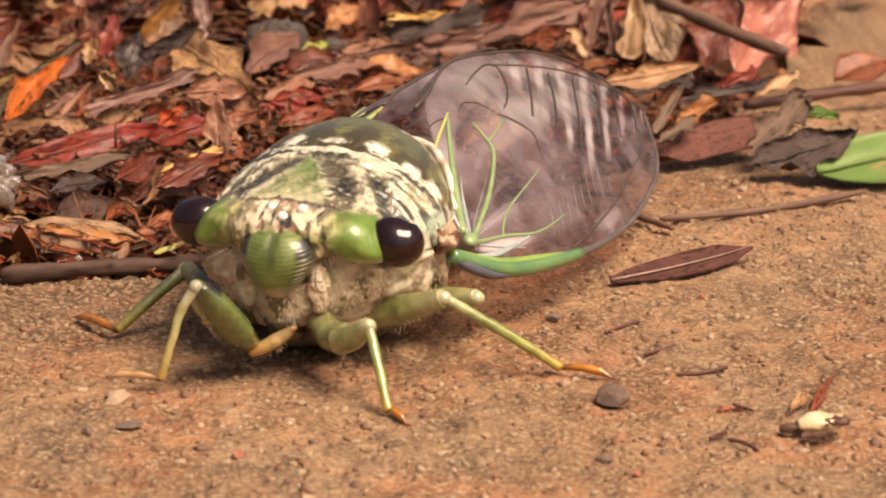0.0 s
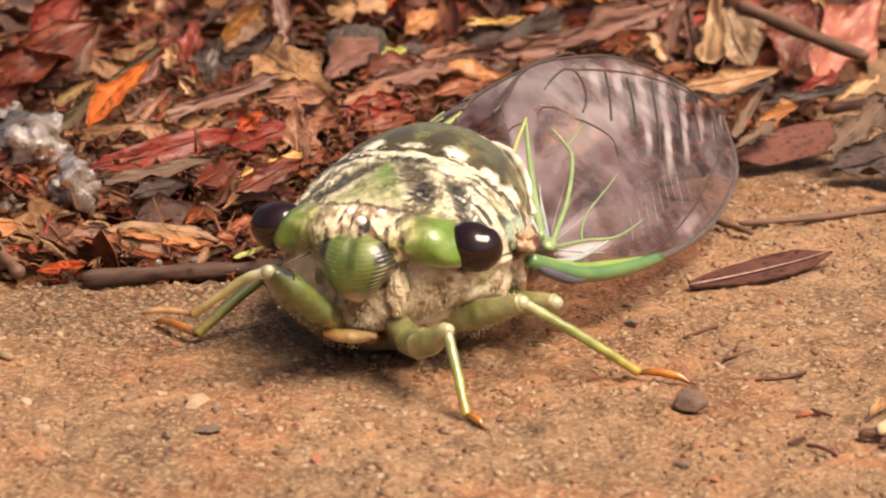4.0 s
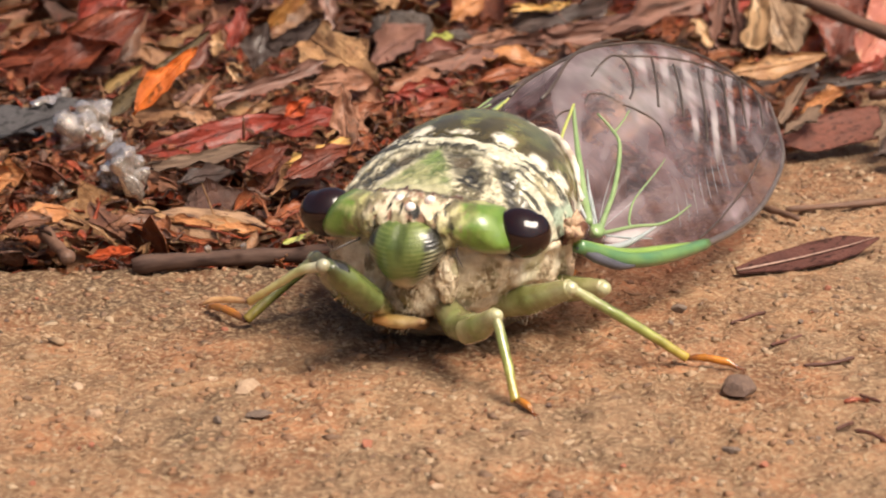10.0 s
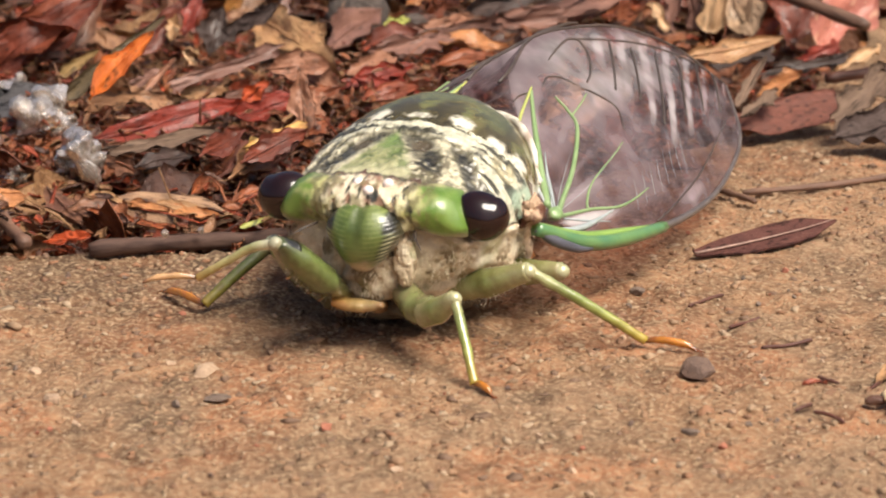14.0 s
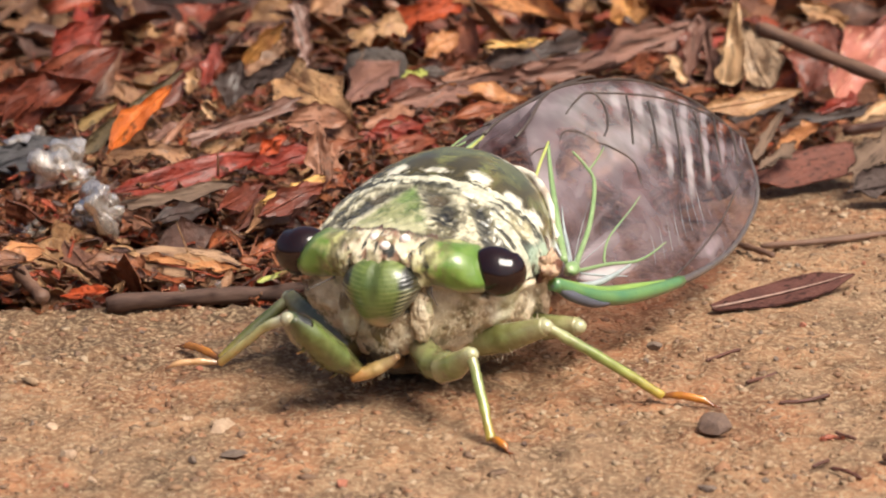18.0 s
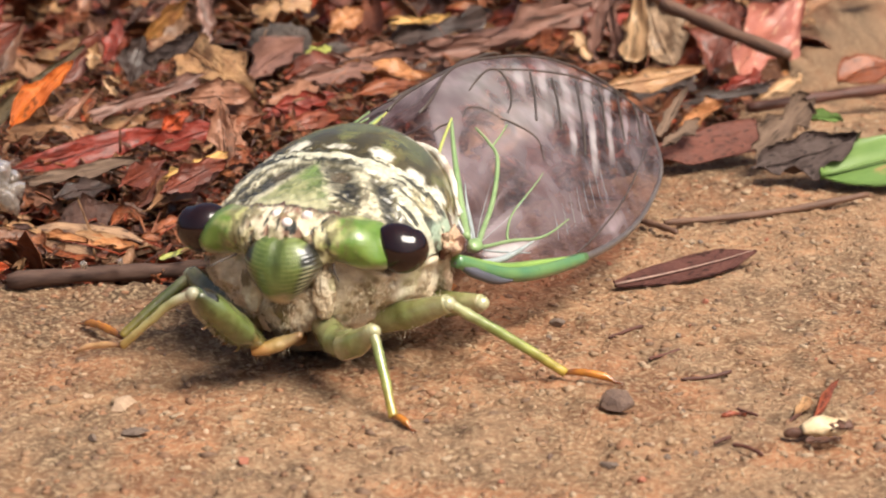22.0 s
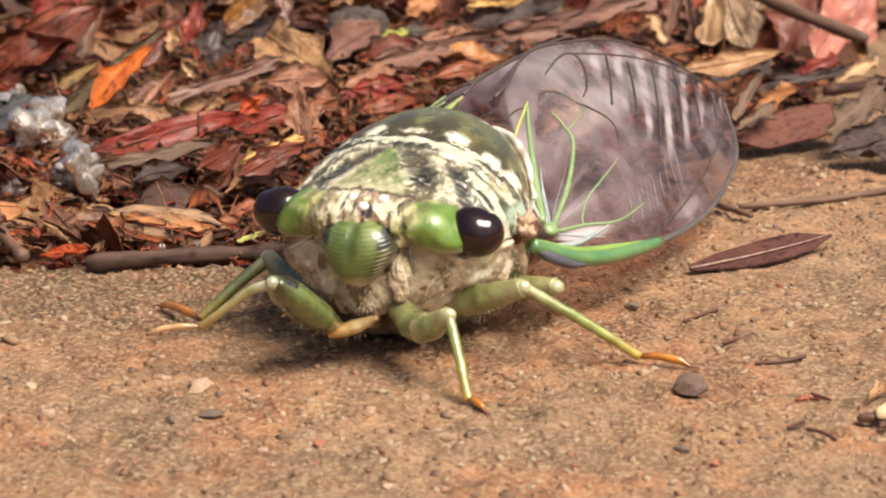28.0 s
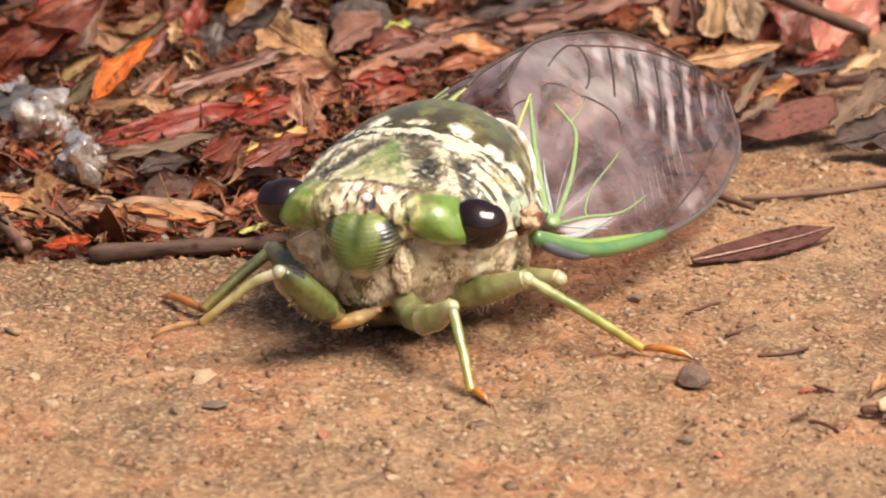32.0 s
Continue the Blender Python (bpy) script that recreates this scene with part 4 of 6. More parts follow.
def abdomen():
    n, m = 60, 40
    u, a = np.linspace(0, 1, n)[:, None], np.linspace(0, 2 * np.pi, m, endpoint=False)[None, :]
    seg = 0.96 + 0.05 * np.abs(np.sin(u * np.pi * 8))
    w = 5.0 * (1 - u ** 2.2) ** 0.6 * seg + 0.05
    hh = 3.3 * (1 - u ** 2.4) ** 0.6 * seg + 0.05
    P = np.stack([w * np.cos(a), 11 + 18 * u + 0 * a, 5.6 - 2.6 * u + hh * np.sin(a)], -1).reshape(-1, 3)
    part("abdomen", mesh_from("abdomen", P, grid_faces(n, m, wrap=True, flip=True), ABDOMEN), cicada, "brown segmented abdomen")


def hairs(n, center, radii, length, name, seed, cond):
    """A nap of short fine hairs that lie down over a rounded body piece."""
    r = np.random.RandomState(seed)
    pieces = []
    while len(pieces) < n:
        d = r.normal(size=3)
        d /= np.linalg.norm(d)
        if not cond(d):
            continue
        p = np.asarray(center) + d * radii * 1.02
        t = 0.25 * d + 0.45 * r.normal(size=3) + (0.25 * np.sign(d[0]), -0.1, -0.9)
        t -= d * min(0, t @ d - 0.25)
        t /= np.linalg.norm(t)
        L = length * (0.5 + r.rand())
        ends = np.array([p, p + t * L * 0.5 + d * 0.04, p + t * L])
        ends[:, 0] *= 1 - (0.12 if name == "thorax_hair" else 0.40) * np.clip((6.0 - ends[:, 2]) / 4.0, 0, 1)
        pieces.append(tube(ends, (0.017, 0.013, 0.004), 3))
    v, f = joined(pieces)
    ob = part(name, mesh_from(name, v, f, HAIR), cicada, "pale fine hairs")
    ob["kind"] = "stuff"
    return ob


def limb(name, pts, radii, colors, parent, label="", squash=1.0, sides=22, n=36, mat=None):
    line = spline(pts, n)
    rad = np.interp(np.linspace(0, 1, n), np.linspace(0, 1, len(radii)), radii)
    v, f = tube(line, rad, sides, squash)
    k = np.concatenate([np.repeat(np.linspace(0, 1, n), sides), [0, 1]])
    cols = np.array(colors)
    c = np.stack([np.interp(k, np.linspace(0, 1, len(cols)), cols[:, i]) for i in range(3)], -1)
    mo = fbm(v * 1.1 + 3, 3)
    c = c * (1 + 0.10 * mo)[:, None] * (1 - np.clip(0.5 * fbm(v * 2.6 + 40, 2), 0, 0.4)[:, None] * (0.2, 0.5, 0.3))
    v = v + 0.02 * fbm(v * 2.0, 2)[:, None]
    return part(name, mesh_from(name, v, f, mat or LEG_GREEN, colors=c), parent, label)


PALE, LEAFY = (0.42, 0.39, 0.20), (0.24, 0.27, 0.085)
GOLDEN, AMBER, BROWNISH = (0.45, 0.32, 0.05), (0.55, 0.20, 0.02), (0.28, 0.08, 0.02)


def tarsus_line(a, p):
    """A foot from a to p (mm) with its arch and claws."""
    a, p = np.asarray(a, dtype=float), np.asarray(p, dtype=float)
    up = np.array((0, 0, 1.0))
    return [a, a + (p - a) * 0.35 + up * 0.22, a + (p - a) * 0.75 + up * 0.22, p]


def claws(parent, a, p, r=0.06):
    a, p = np.asarray(a, dtype=float), np.asarray(p, dtype=float)
    d = (p - a) / np.linalg.norm(p - a)
    s = np.cross(d, (0, 0, 1.0))
    for sg in (-1, 1):
        limb("claw", [p, p + d * 0.3 + s * 0.15 * sg, p + d * 0.42 + s * 0.22 * sg - (0, 0, 0.22)], (r, r * 0.7, r * 0.25), (BROWNISH, (0.1, 0.04, 0.02)), parent, sides=6, n=6)


def still_leg(kind, hip, knee, ankle, tip, rf, rt, dark=1.0):
    sh = lambda c: tuple(x * dark for x in c)
    hip, knee, ankle = (np.asarray(q, dtype=float) for q in (hip, knee, ankle))
    limb(kind + "_femur", [hip, hip + (knee - hip) * 0.5 + (0, 0, -0.15), knee], (rf * 1.1, rf * 1.15, rf * 0.72), (sh(PALE), sh(LEAFY), sh(PALE)), cicada, "", 1.15)
    v, f = ball(knee, (rt * 1.5, rt * 1.5, rt * 1.4), 12, 16)
    part(kind + "_knee", mesh_from("knee", v, f, LEG_GREEN, colors=np.tile(sh((0.52, 0.5, 0.3)), (len(v), 1))), cicada)
    tib = limb(kind + "_tibia", [knee, knee + (ankle - knee) * 0.5 + (0, 0, 0.1), ankle], (rt * 1.05, rt, rt * 0.95, rt * 0.85), (sh(PALE), sh((0.26, 0.32, 0.09)), sh((0.32, 0.34, 0.08)), sh(GOLDEN)), cicada)
    foot = limb(kind + "_tarsus", tarsus_line(ankle, tip), (rt * 0.45, rt * 0.74, rt * 0.70, rt * 0.32), ((0.12, 0.04, 0.015), AMBER, AMBER, (0.16, 0.045, 0.015)), cicada, "amber foot")
    claws(foot, ankle, tip)
    return tib


# wing: a cambered sheet between its front edge and its rear edge
W_FRONT = [(7.0, 4.8, 5.5), (9.0, 9.0, 3.8), (10.7, 16.0, 3.0), (11.0, 24.0, 2.4), (10.2, 32.0, 2.2), (9.1, 38.5, 3.0), (6.3, 45.0, 4.6)]
W_REAR = [(6.4, 6.0, 7.6), (-0.6, 13.8, 10.35), (-0.1, 23.0, 11.6), (0.5, 31.0, 10.9), (1.6, 37.5, 9.6), (3.6, 42.5, 7.4), (6.3, 45.0, 4.6)]


def wing_points(u, v, side=1, lift=0.0):
    u, v = np.atleast_1d(np.asarray(u, dtype=float)), np.atleast_1d(np.asarray(v, dtype=float))
    f, r = spline(W_FRONT, 241), spline(W_REAR, 241)
    t = np.clip(u, 0, 1) * 240
    pick = lambda c: np.stack([np.interp(t, np.arange(241), c[:, i]) for i in range(3)], -1)
    p = pick(f) * (1 - v)[:, None] + pick(r) * v[:, None]
    bulge = (0.9 * np.sin(np.pi * v) * np.sin(np.pi * np.clip(u, 0, 1)) ** 0.6 + lift)[:, None]
    p = p + bulge * np.array((0.75, 0, 0.66))
    p[:, 0] *= side
    return p


def vein(name, uv, radii, mat, wing, side, n=24, lift=0.04):
    uv = spline([(a, b, 0) for a, b in uv], n)
    line = wing_points(uv[:, 0], uv[:, 1], side, lift)
    v, f = tube(line, np.interp(np.linspace(0, 1, n), np.linspace(0, 1, len(radii)), radii), 6)
    part(name, mesh_from(name, v, f, mat), wing)


def membrane_material():
    m = bpy.data.materials.new("wing_membrane")
    m.use_nodes = True
    N, Lk = m.node_tree.nodes, m.node_tree.links.new
    N.remove(N["Principled BSDF"])
    tr, gl, mx = N.new("ShaderNodeBsdfTransparent"), N.new("ShaderNodeBsdfPrincipled"), N.new("ShaderNodeMixShader")
    tc, mp, nz = N.new("ShaderNodeTexCoord"), N.new("ShaderNodeMapping"), N.new("ShaderNodeTexNoise")
    mp.inputs["Scale"].default_value = (1000, 1000, 1000)
    nz.inputs["Scale"].default_value, nz.inputs["Detail"].default_value = 0.5, 3
    Lk(tc.outputs["Object"], mp.inputs[0]), Lk(mp.outputs[0], nz.inputs["Vector"])
    gl.inputs["Roughness"].default_value = 0.28
    at, sep = N.new("ShaderNodeAttribute"), N.new("ShaderNodeSeparateColor")
    at.attribute_name = "Col"
    Lk(at.outputs["Color"], sep.inputs[0])
    dk = N.new("ShaderNodeMix")
    dk.data_type = "RGBA"
    dk.inputs[6].default_value, dk.inputs[7].default_value = (0.76, 0.63, 0.63, 1), (0.20, 0.145, 0.17, 1)
    Lk(sep.outputs[1], dk.inputs[0]), Lk(dk.outputs[2], tr.inputs["Color"])
    pl = N.new("ShaderNodeMix")
    pl.data_type = "RGBA"
    pl.inputs[6].default_value, pl.inputs[7].default_value = (0.42, 0.335, 0.355, 1), (0.66, 0.61, 0.60, 1)
    Lk(sep.outputs[2], pl.inputs[0]), Lk(pl.outputs[2], gl.inputs["Base Color"])
    bp = N.new("ShaderNodeBump")
    bp.inputs["Distance"].default_value = 0.35 * MM
    bp.inputs["Strength"].default_value = 0.5
    Lk(nz.outputs["Fac"], bp.inputs["Height"]), Lk(bp.outputs[0], gl.inputs["Normal"])
    mr = N.new("ShaderNodeMapRange")
    mr.inputs[3].default_value, mr.inputs[4].default_value = 0.20, 0.50
    hz = N.new("ShaderNodeMath")
    hz.operation = "MULTIPLY"
    Lk(nz.outputs["Fac"], mr.inputs[0]), Lk(mr.outputs[0], hz.inputs[0]), Lk(sep.outputs[0], hz.inputs[1]), Lk(hz.outputs[0], mx.inputs[0])
    Lk(tr.outputs[0], mx.inputs[1]), Lk(gl.outputs[0], mx.inputs[2]), Lk(mx.outputs[0], N["Material Output"].inputs[0])
    return m


MEMBRANE = membrane_material()


def wing(side):
    nu, nv = 260, 110
    U, Vv = np.meshgrid(np.linspace(0, 1, nu), np.linspace(0, 1, nv), indexing="ij")
    P = wing_points(U.ravel(), Vv.ravel(), side)
    u, v = U.ravel(), Vv.ravel()
    pu = np.stack([u * 14, v * 5, 0 * u + side], -1)
    haze = 0.27 + 0.48 * smoothstep(0.45, 0.6, v) * smoothstep(0.2, 0.35, u) * smoothstep(0.75, 0.55, u) + 0.35 * fbm(pu, 3) + 0.2 * fbm(pu * (4, 3, 1), 2)
    # folds that fan out from the root
    ang = np.arctan2(v - 0.20, (u - 0.09) * 2.2)
    fan = fbm(np.stack([ang * 7, np.hypot(v - 0.2, (u - 0.09) * 2.2) * 1.2, 0 * u + 4], -1), 3)
    haze = haze + 1.4 * smoothstep(-0.05, 0.5, fan) * smoothstep(0.34, 0.12, u) * smoothstep(0.2, 0.3, v)
    dark = 0.5 * smoothstep(0.1, 0.7, fbm(pu * (0.8, 0.8, 1) + 17, 3))
    for u0, v0, ru, rv in ((0.82, 0.40, 0.035, 0.12), (0.62, 0.24, 0.05, 0.06), (0.56, 0.32, 0.05, 0.05), (0.30, 0.92, 0.06, 0.09), (0.72, 0.26, 0.04, 0.05), (0.90, 0.55, 0.03, 0.1)):
        dark = np.maximum(dark, smoothstep(1.4, 0.4, np.hypot((u - u0) / ru, (v - v0) / rv)))
    dark = np.maximum(dark, 0.45 * smoothstep(0.42, 0.25, v) * smoothstep(0.24, 0.36, u) * smoothstep(0.95, 0.7, u))
    # pale cells between the dark cross veins
    band = np.cos((u - 0.44 * v - 0.158 + 0.006 * fbm(pu * 2, 2)) * 2 * np.pi / 0.085)
    zone = smoothstep(0.42, 0.52, u) * smoothstep(0.26, 0.42, v) * smoothstep(0.97, 0.85, v)
    haze = haze + 1.1 * smoothstep(0.1, 0.9, -band) * zone * (0.7 + 0.6 * fbm(pu * (2, 2, 1) + 8, 2))
    stripe = 0.85 * smoothstep(0.1, 0.9, band) * zone * smoothstep(0.95, 0.5, v)
    haze = haze + 0.9 * smoothstep(1.3, 0.5, np.hypot((u - 0.47) / 0.05, (v - 0.07) / 0.035))
    # pale upper field, white tips of the cells, bright fold over the root; the rest smoky mauve
    upper = smoothstep(0.50, 0.66, v) * smoothstep(0.27, 0.36, u) * smoothstep(0.96, 0.62, u) * smoothstep(0.985, 0.92, v)
    tips = smoothstep(0.2, 0.9, -band) * smoothstep(0.24, 0.36, v) * smoothstep(0.60, 0.44, v) * smoothstep(0.44, 0.5, u) * smoothstep(0.72, 0.6, u)
    fold = smoothstep(1.2, 0.4, np.hypot((u - 0.18) / 0.09, (v - 0.13) / 0.035)) + 0.4 * smoothstep(0.0, 0.5, fan) * smoothstep(0.30, 0.14, u) * smoothstep(0.2, 0.3, v)
    pale = np.clip(0.65 * upper * (0.8 + 0.5 * fbm(pu * (1.5, 1.5, 1) + 51, 2)) + 0.7 * tips + fold, 0, 1)
    # the last haze term paints in light reflecting off the inner wing
    haze = haze + 0.45 * tips + 1.2 * fold + 0.25 * upper + 0.30 * smoothstep(0.55, 0.4, v) * smoothstep(0.26, 0.36, u) + 0.45 * smoothstep(0.10, 0.16, u) * smoothstep(0.48, 0.34, u) * smoothstep(0.08, 0.16, v) * smoothstep(0.66, 0.5, v)
    col = np.stack([np.clip(haze, 0.1, 1.8), np.clip(dark * 0.8 + stripe, 0, 1), pale], -1)
    w = part("wing", mesh_from("wing", P, grid_faces(nu, nv, flip=side > 0), MEMBRANE, colors=col), cicada, "clear smoky wing with green and dark veins")
    vein("front_edge", [(0, 0), (0.1, 0), (0.22, 0), (0.34, 0)], (0.42, 0.46, 0.44, 0.34), COSTA, w, side)
    vein("front_rib", [(0.0, 0.045), (0.1, 0.042), (0.22, 0.036), (0.325, 0.012)], (0.30, 0.33, 0.26, 0.12), VEIN_LEAFY, w, side)
    vein("wing_flap", [(0.0, -0.03), (0.04, -0.075), (0.09, -0.07), (0.15, -0.035)], (0.12, 0.34, 0.30, 0.08), FLAP, w, side)
    vein("margin_vein", [(0.33, 0), (0.5, 0), (0.75, 0), (0.9, 0.0), (1, 0.02)], (0.24, 0.17, 0.12, 0.08), MARGIN, w, side, 50)
    vein("margin_vein", [(0.2, 1), (0.45, 1), (0.75, 1), (0.9, 1), (1, 0.98)], (0.1, 0.1, 0.09, 0.08), VEIN_DARK, w, side, 50)
    vein("edge_rib", [(0.02, 0.035), (0.12, 0.03), (0.22, 0.025), (0.33, 0.0)], (0.12, 0.12, 0.1, 0.06), VEIN_GREEN, w, side)
    k, kf = ball(wing_points(0.10, 0.20, side)[0], (0.42, 0.62, 0.42), 14, 18, 0.15, 1.5)
    part("vein_knot", mesh_from("vein_knot", k, kf, VEIN_GREEN), w)
    for uv, r, mt in WING_VEINS:
        vein("wing_vein", uv, r, mt, w, side)
    return w


D1 = (0.075, 0.09, 0.07)
WING_VEINS = [
    ([(0.08, 0.28), (0.18, 0.50), (0.265, 0.775)], (0.24, 0.22, 0.10), VEIN_GREEN),
    ([(0.27, 0.79), (0.24, 0.74), (0.20, 0.68)], (0.08, 0.1, 0.1), VEIN_LIME),
    ([(0.11, 0.20), (0.21, 0.34), (0.28, 0.52), (0.29, 0.61), (0.29, 0.70)], (0.17, 0.15, 0.1, 0.06), VEIN_GREEN),
    ([(0.29, 0.59), (0.32, 0.62), (0.35, 0.65)], (0.07, 0.05), VEIN_GREEN),
    ([(0.09, 0.18), (0.20, 0.17), (0.27, 0.14), (0.35, 0.17)], (0.13, 0.1, 0.08, 0.04), VEIN_GREEN),
    ([(0.2, 0.165), (0.21, 0.21), (0.25, 0.29), (0.35, 0.39)], (0.08, 0.07, 0.04), VEIN_GREEN),
    ([(0.34, 0.87), (0.39, 0.91), (0.436, 0.936), (0.459, 0.908), (0.44, 0.817), (0.402, 0.734), (0.375, 0.70)], (0.05, 0.08, 0.08, 0.06), VEIN_DARK),
    ([(0.347, 0.688), (0.367, 0.642), (0.394, 0.541), (0.375, 0.44)], (0.04, 0.08, 0.06, 0.04), VEIN_DARK),
    ([(0.286, 0.771), (0.305, 0.80), (0.32, 0.785), (0.332, 0.761), (0.347, 0.70)], (0.04, 0.05, 0.05, 0.03), VEIN_DARK),
    ([(0.228, 0.78), (0.245, 0.785), (0.263, 0.771)], (0.05, 0.06, 0.04), VEIN_DARK),
    ([(0.55, 0.89), (0.49, 0.75), (0.43, 0.62)], D1, VEIN_DARK),
    ([(0.60, 0.83), (0.54, 0.68), (0.48, 0.54)], D1, VEIN_DARK),
    ([(0.68, 0.80), (0.59, 0.59), (0.50, 0.39)], D1, VEIN_DARK),
    ([(0.75, 0.77), (0.70, 0.61), (0.60, 0.38)], D1, VEIN_DARK),
    ([(0.83, 0.76), (0.76, 0.56), (0.69, 0.36)], D1, VEIN_DARK),
    ([(0.89, 0.70), (0.84, 0.50), (0.77, 0.30)], D1, VEIN_DARK),
    ([(0.45, 0.93), (0.60, 0.88), (0.75, 0.84), (0.89, 0.76)], (0.06, 0.07, 0.05), VEIN_DARK),
    ([(0.08, 0.07), (0.17, 0.095), (0.25, 0.135)], (0.14, 0.20, 0.06), VEIN_PALE),
    ([(0.33, 0.03), (0.46, 0.09), (0.61, 0.15), (0.77, 0.22)], (0.05, 0.06, 0.04), VEIN_DARK),
    ([(0.10, 0.24), (0.13, 0.40), (0.17, 0.62)], (0.05, 0.17, 0.05), VEIN_PALE),
    ([(0.105, 0.22), (0.15, 0.36), (0.20, 0.50)], (0.05, 0.12, 0.03), VEIN_PALE),
    ([(0.12, 0.16), (0.17, 0.13), (0.23, 0.09)], (0.05, 0.08, 0.03), VEIN_PALE),
    ([(0.08, 0.32), (0.10, 0.50), (0.13, 0.70)], (0.06, 0.20, 0.06), VEIN_PALE),
] + [([(0.11 + 0.006 * k, 0.26 - 0.012 * k), (0.17 + 0.012 * k, 0.44 - 0.045 * k), (0.22 + 0.016 * k, 0.60 - 0.07 * k)], (0.02, 0.02, 0.006), VEIN_PALE) for k in range(0, 5, 2)
] + [([(0.30 + 0.028 * k, 0.10 + 0.012 * k), (0.315 + 0.028 * k, 0.17 + 0.014 * k), (0.325 + 0.03 * k, 0.23 + 0.016 * k)], (0.006, 0.012, 0.004), VEIN_PALE) for k in range(8)]

head()
clypeus()
fuzzy("cheek", (0, 0.2, 5.0), (5.6, 1.5, 2.6), "beige downy cheeks", 3)
for sgn in (1, -1):
    fuzzy("lorum", (2.0 * sgn, -1.45, 5.0), (0.6, 0.6, 1.5), "", 21 + sgn)
fuzzy("lower_face", (0, -0.7, 4.35), (1.9, 1.4, 1.55), "tan downy lower face", 8, 0.12)
fuzzy("thorax_underside", (0, 5.3, 4.5), (6.6, 5.8, 3.9), "beige downy thorax side", 14)
# added mass that blocks light under the body; its colour is darkened for shade
fuzzy("sternum", (0, 4.7, 2.6), (4.7, 4.9, 2.45), "downy underside of the thorax, coloured dark for its shade", 27, 0.8)
pronotum()
mesonotum()
abdomen()
hairs(1300, (0, 0.1, 5.0), (5.6, 1.5, 2.6), 0.32, "face_hair", 1, lambda d: d[1] < 0.1 and -0.8 < d[2] < 0.75)
hairs(1300, (0, 5.3, 4.5), (6.6, 5.8, 3.9), 0.32, "thorax_hair", 2, lambda d: d[2] < 0.35 and d[1] < 0.2)
hairs(500, (0, -0.9, 4.3), (2.2, 1.5, 1.6), 0.34, "lower_face_hair", 4, lambda d: d[1] < 0.2)
line = spline([(0, -1.3, 2.6), (0, -0.4, 1.9), (0, 1.5, 1.6), (0, 4.5, 1.6)], 14)
v, f = tube(line, np.linspace(0.45, 0.22, 14), 10)
part("beak", mesh_from("beak", v, f, FUZZ, colors=np.tile((0.3, 0.18, 0.08), (len(v), 1))), cicada, "brown sucking beak")
wing(1)
wing(-1)
for sgn in (1, -1):
    v, f = ball((6.75 * sgn, 5.0, 6.4), (0.55, 0.8, 0.8), 40, 50, 0.55, 1.7)
    part("wing_hinge", mesh_from("wing_hinge", v, f, FUZZ, colors=blend((0.60, 0.42, 0.28), (0.14, 0.05, 0.025), smoothstep(-0.1, 0.4, fbm(v * 1.9, 3)))), cicada, "pale brown wing hinge")

# standing legs
limb("fore_coxa", [(1.6, -0.6, 3.0), (2.9, -1.9, 2.6), (4.3, -3.1, 3.1)], (0.72, 0.86, 0.62), ((0.36, 0.32, 0.17), (0.24, 0.27, 0.10), (0.26, 0.28, 0.12)), cicada, "pale green fore coxa")
still_leg("fore", (3.6, -2.9, 2.6), (5.75, -4.0, 4.05), (7.75, -6.35, 0.45), (8.95, -7.05, 0.18), 0.55, 0.27)
still_leg("middle", (3.2, 2.0, 2.6), (8.0, 1.0, 4.35), (13.75, 3.35, 0.5), (16.5, 3.55, 0.2), 0.62, 0.29)
still_leg("hind", (3.5, 6.5, 2.6), (8.5, 4.9, 3.3), (3.2, 14.0, 0.5), (2.8, 16.8, 0.2), 0.6, 0.3)
# the -x middle leg stands in shade, so its colours are scaled down
still_leg("middle", (-2.9, 0.6, 1.9), (-8.0, 3.8, 3.4), (-10.75, 0.55, 0.5), (-14.3, 2.75, 0.2), 0.7, 0.34, 0.55)
still_leg("hind", (-3.5, 6.5, 2.6), (-7.5, 7.0, 3.0), (-6.5, 14.0, 0.5), (-7.5, 16.5, 0.2), 0.6, 0.3)
COXA_ROOT = Vector((0.5, -2.0, 2.45))
COXA_SHIFT = Vector((-0.1, -0.85, -0.35))      # the coxa ends in front of the femur's root
coxa = limb("fore_coxa", [(-0.5, 0.3, 0.15), (0, 0.1, 0.05), (0.8, 0, -0.05), (1.6, 0, -0.05), (2.3, 0, 0)], (0.22, 0.42, 0.58, 0.55, 0.36), ((0.34, 0.20, 0.10), (0.50, 0.36, 0.17), (0.54, 0.34, 0.12), (0.48, 0.22, 0.05)), cicada, "tan orange fore coxa", 0.7)

# the moving foreleg, each piece along its own +x from its joint
L_FEMUR, L_TIBIA, L_TARSUS = 6.0, 5.2, 2.9
femur = limb("fore_femur", [(-0.2, 0, 0), (L_FEMUR * 0.35, 0, -0.15), (L_FEMUR * 0.75, 0, 0), (L_FEMUR, 0, 0.1)], (0.70, 1.45, 1.30, 0.55), ((0.24, 0.20, 0.08), (0.13, 0.165, 0.05), (0.15, 0.19, 0.055), (0.07, 0.085, 0.03)), cicada, "swollen green fore femur", 0.62)
limb("femur_tip", [(L_FEMUR * 0.84, 0, 0.1), (L_FEMUR * 0.97, 0, 0.1)], (1.02, 0.62), (C_BLACK, (0.03, 0.03, 0.03)), femur, "black band", 0.66, n=6)
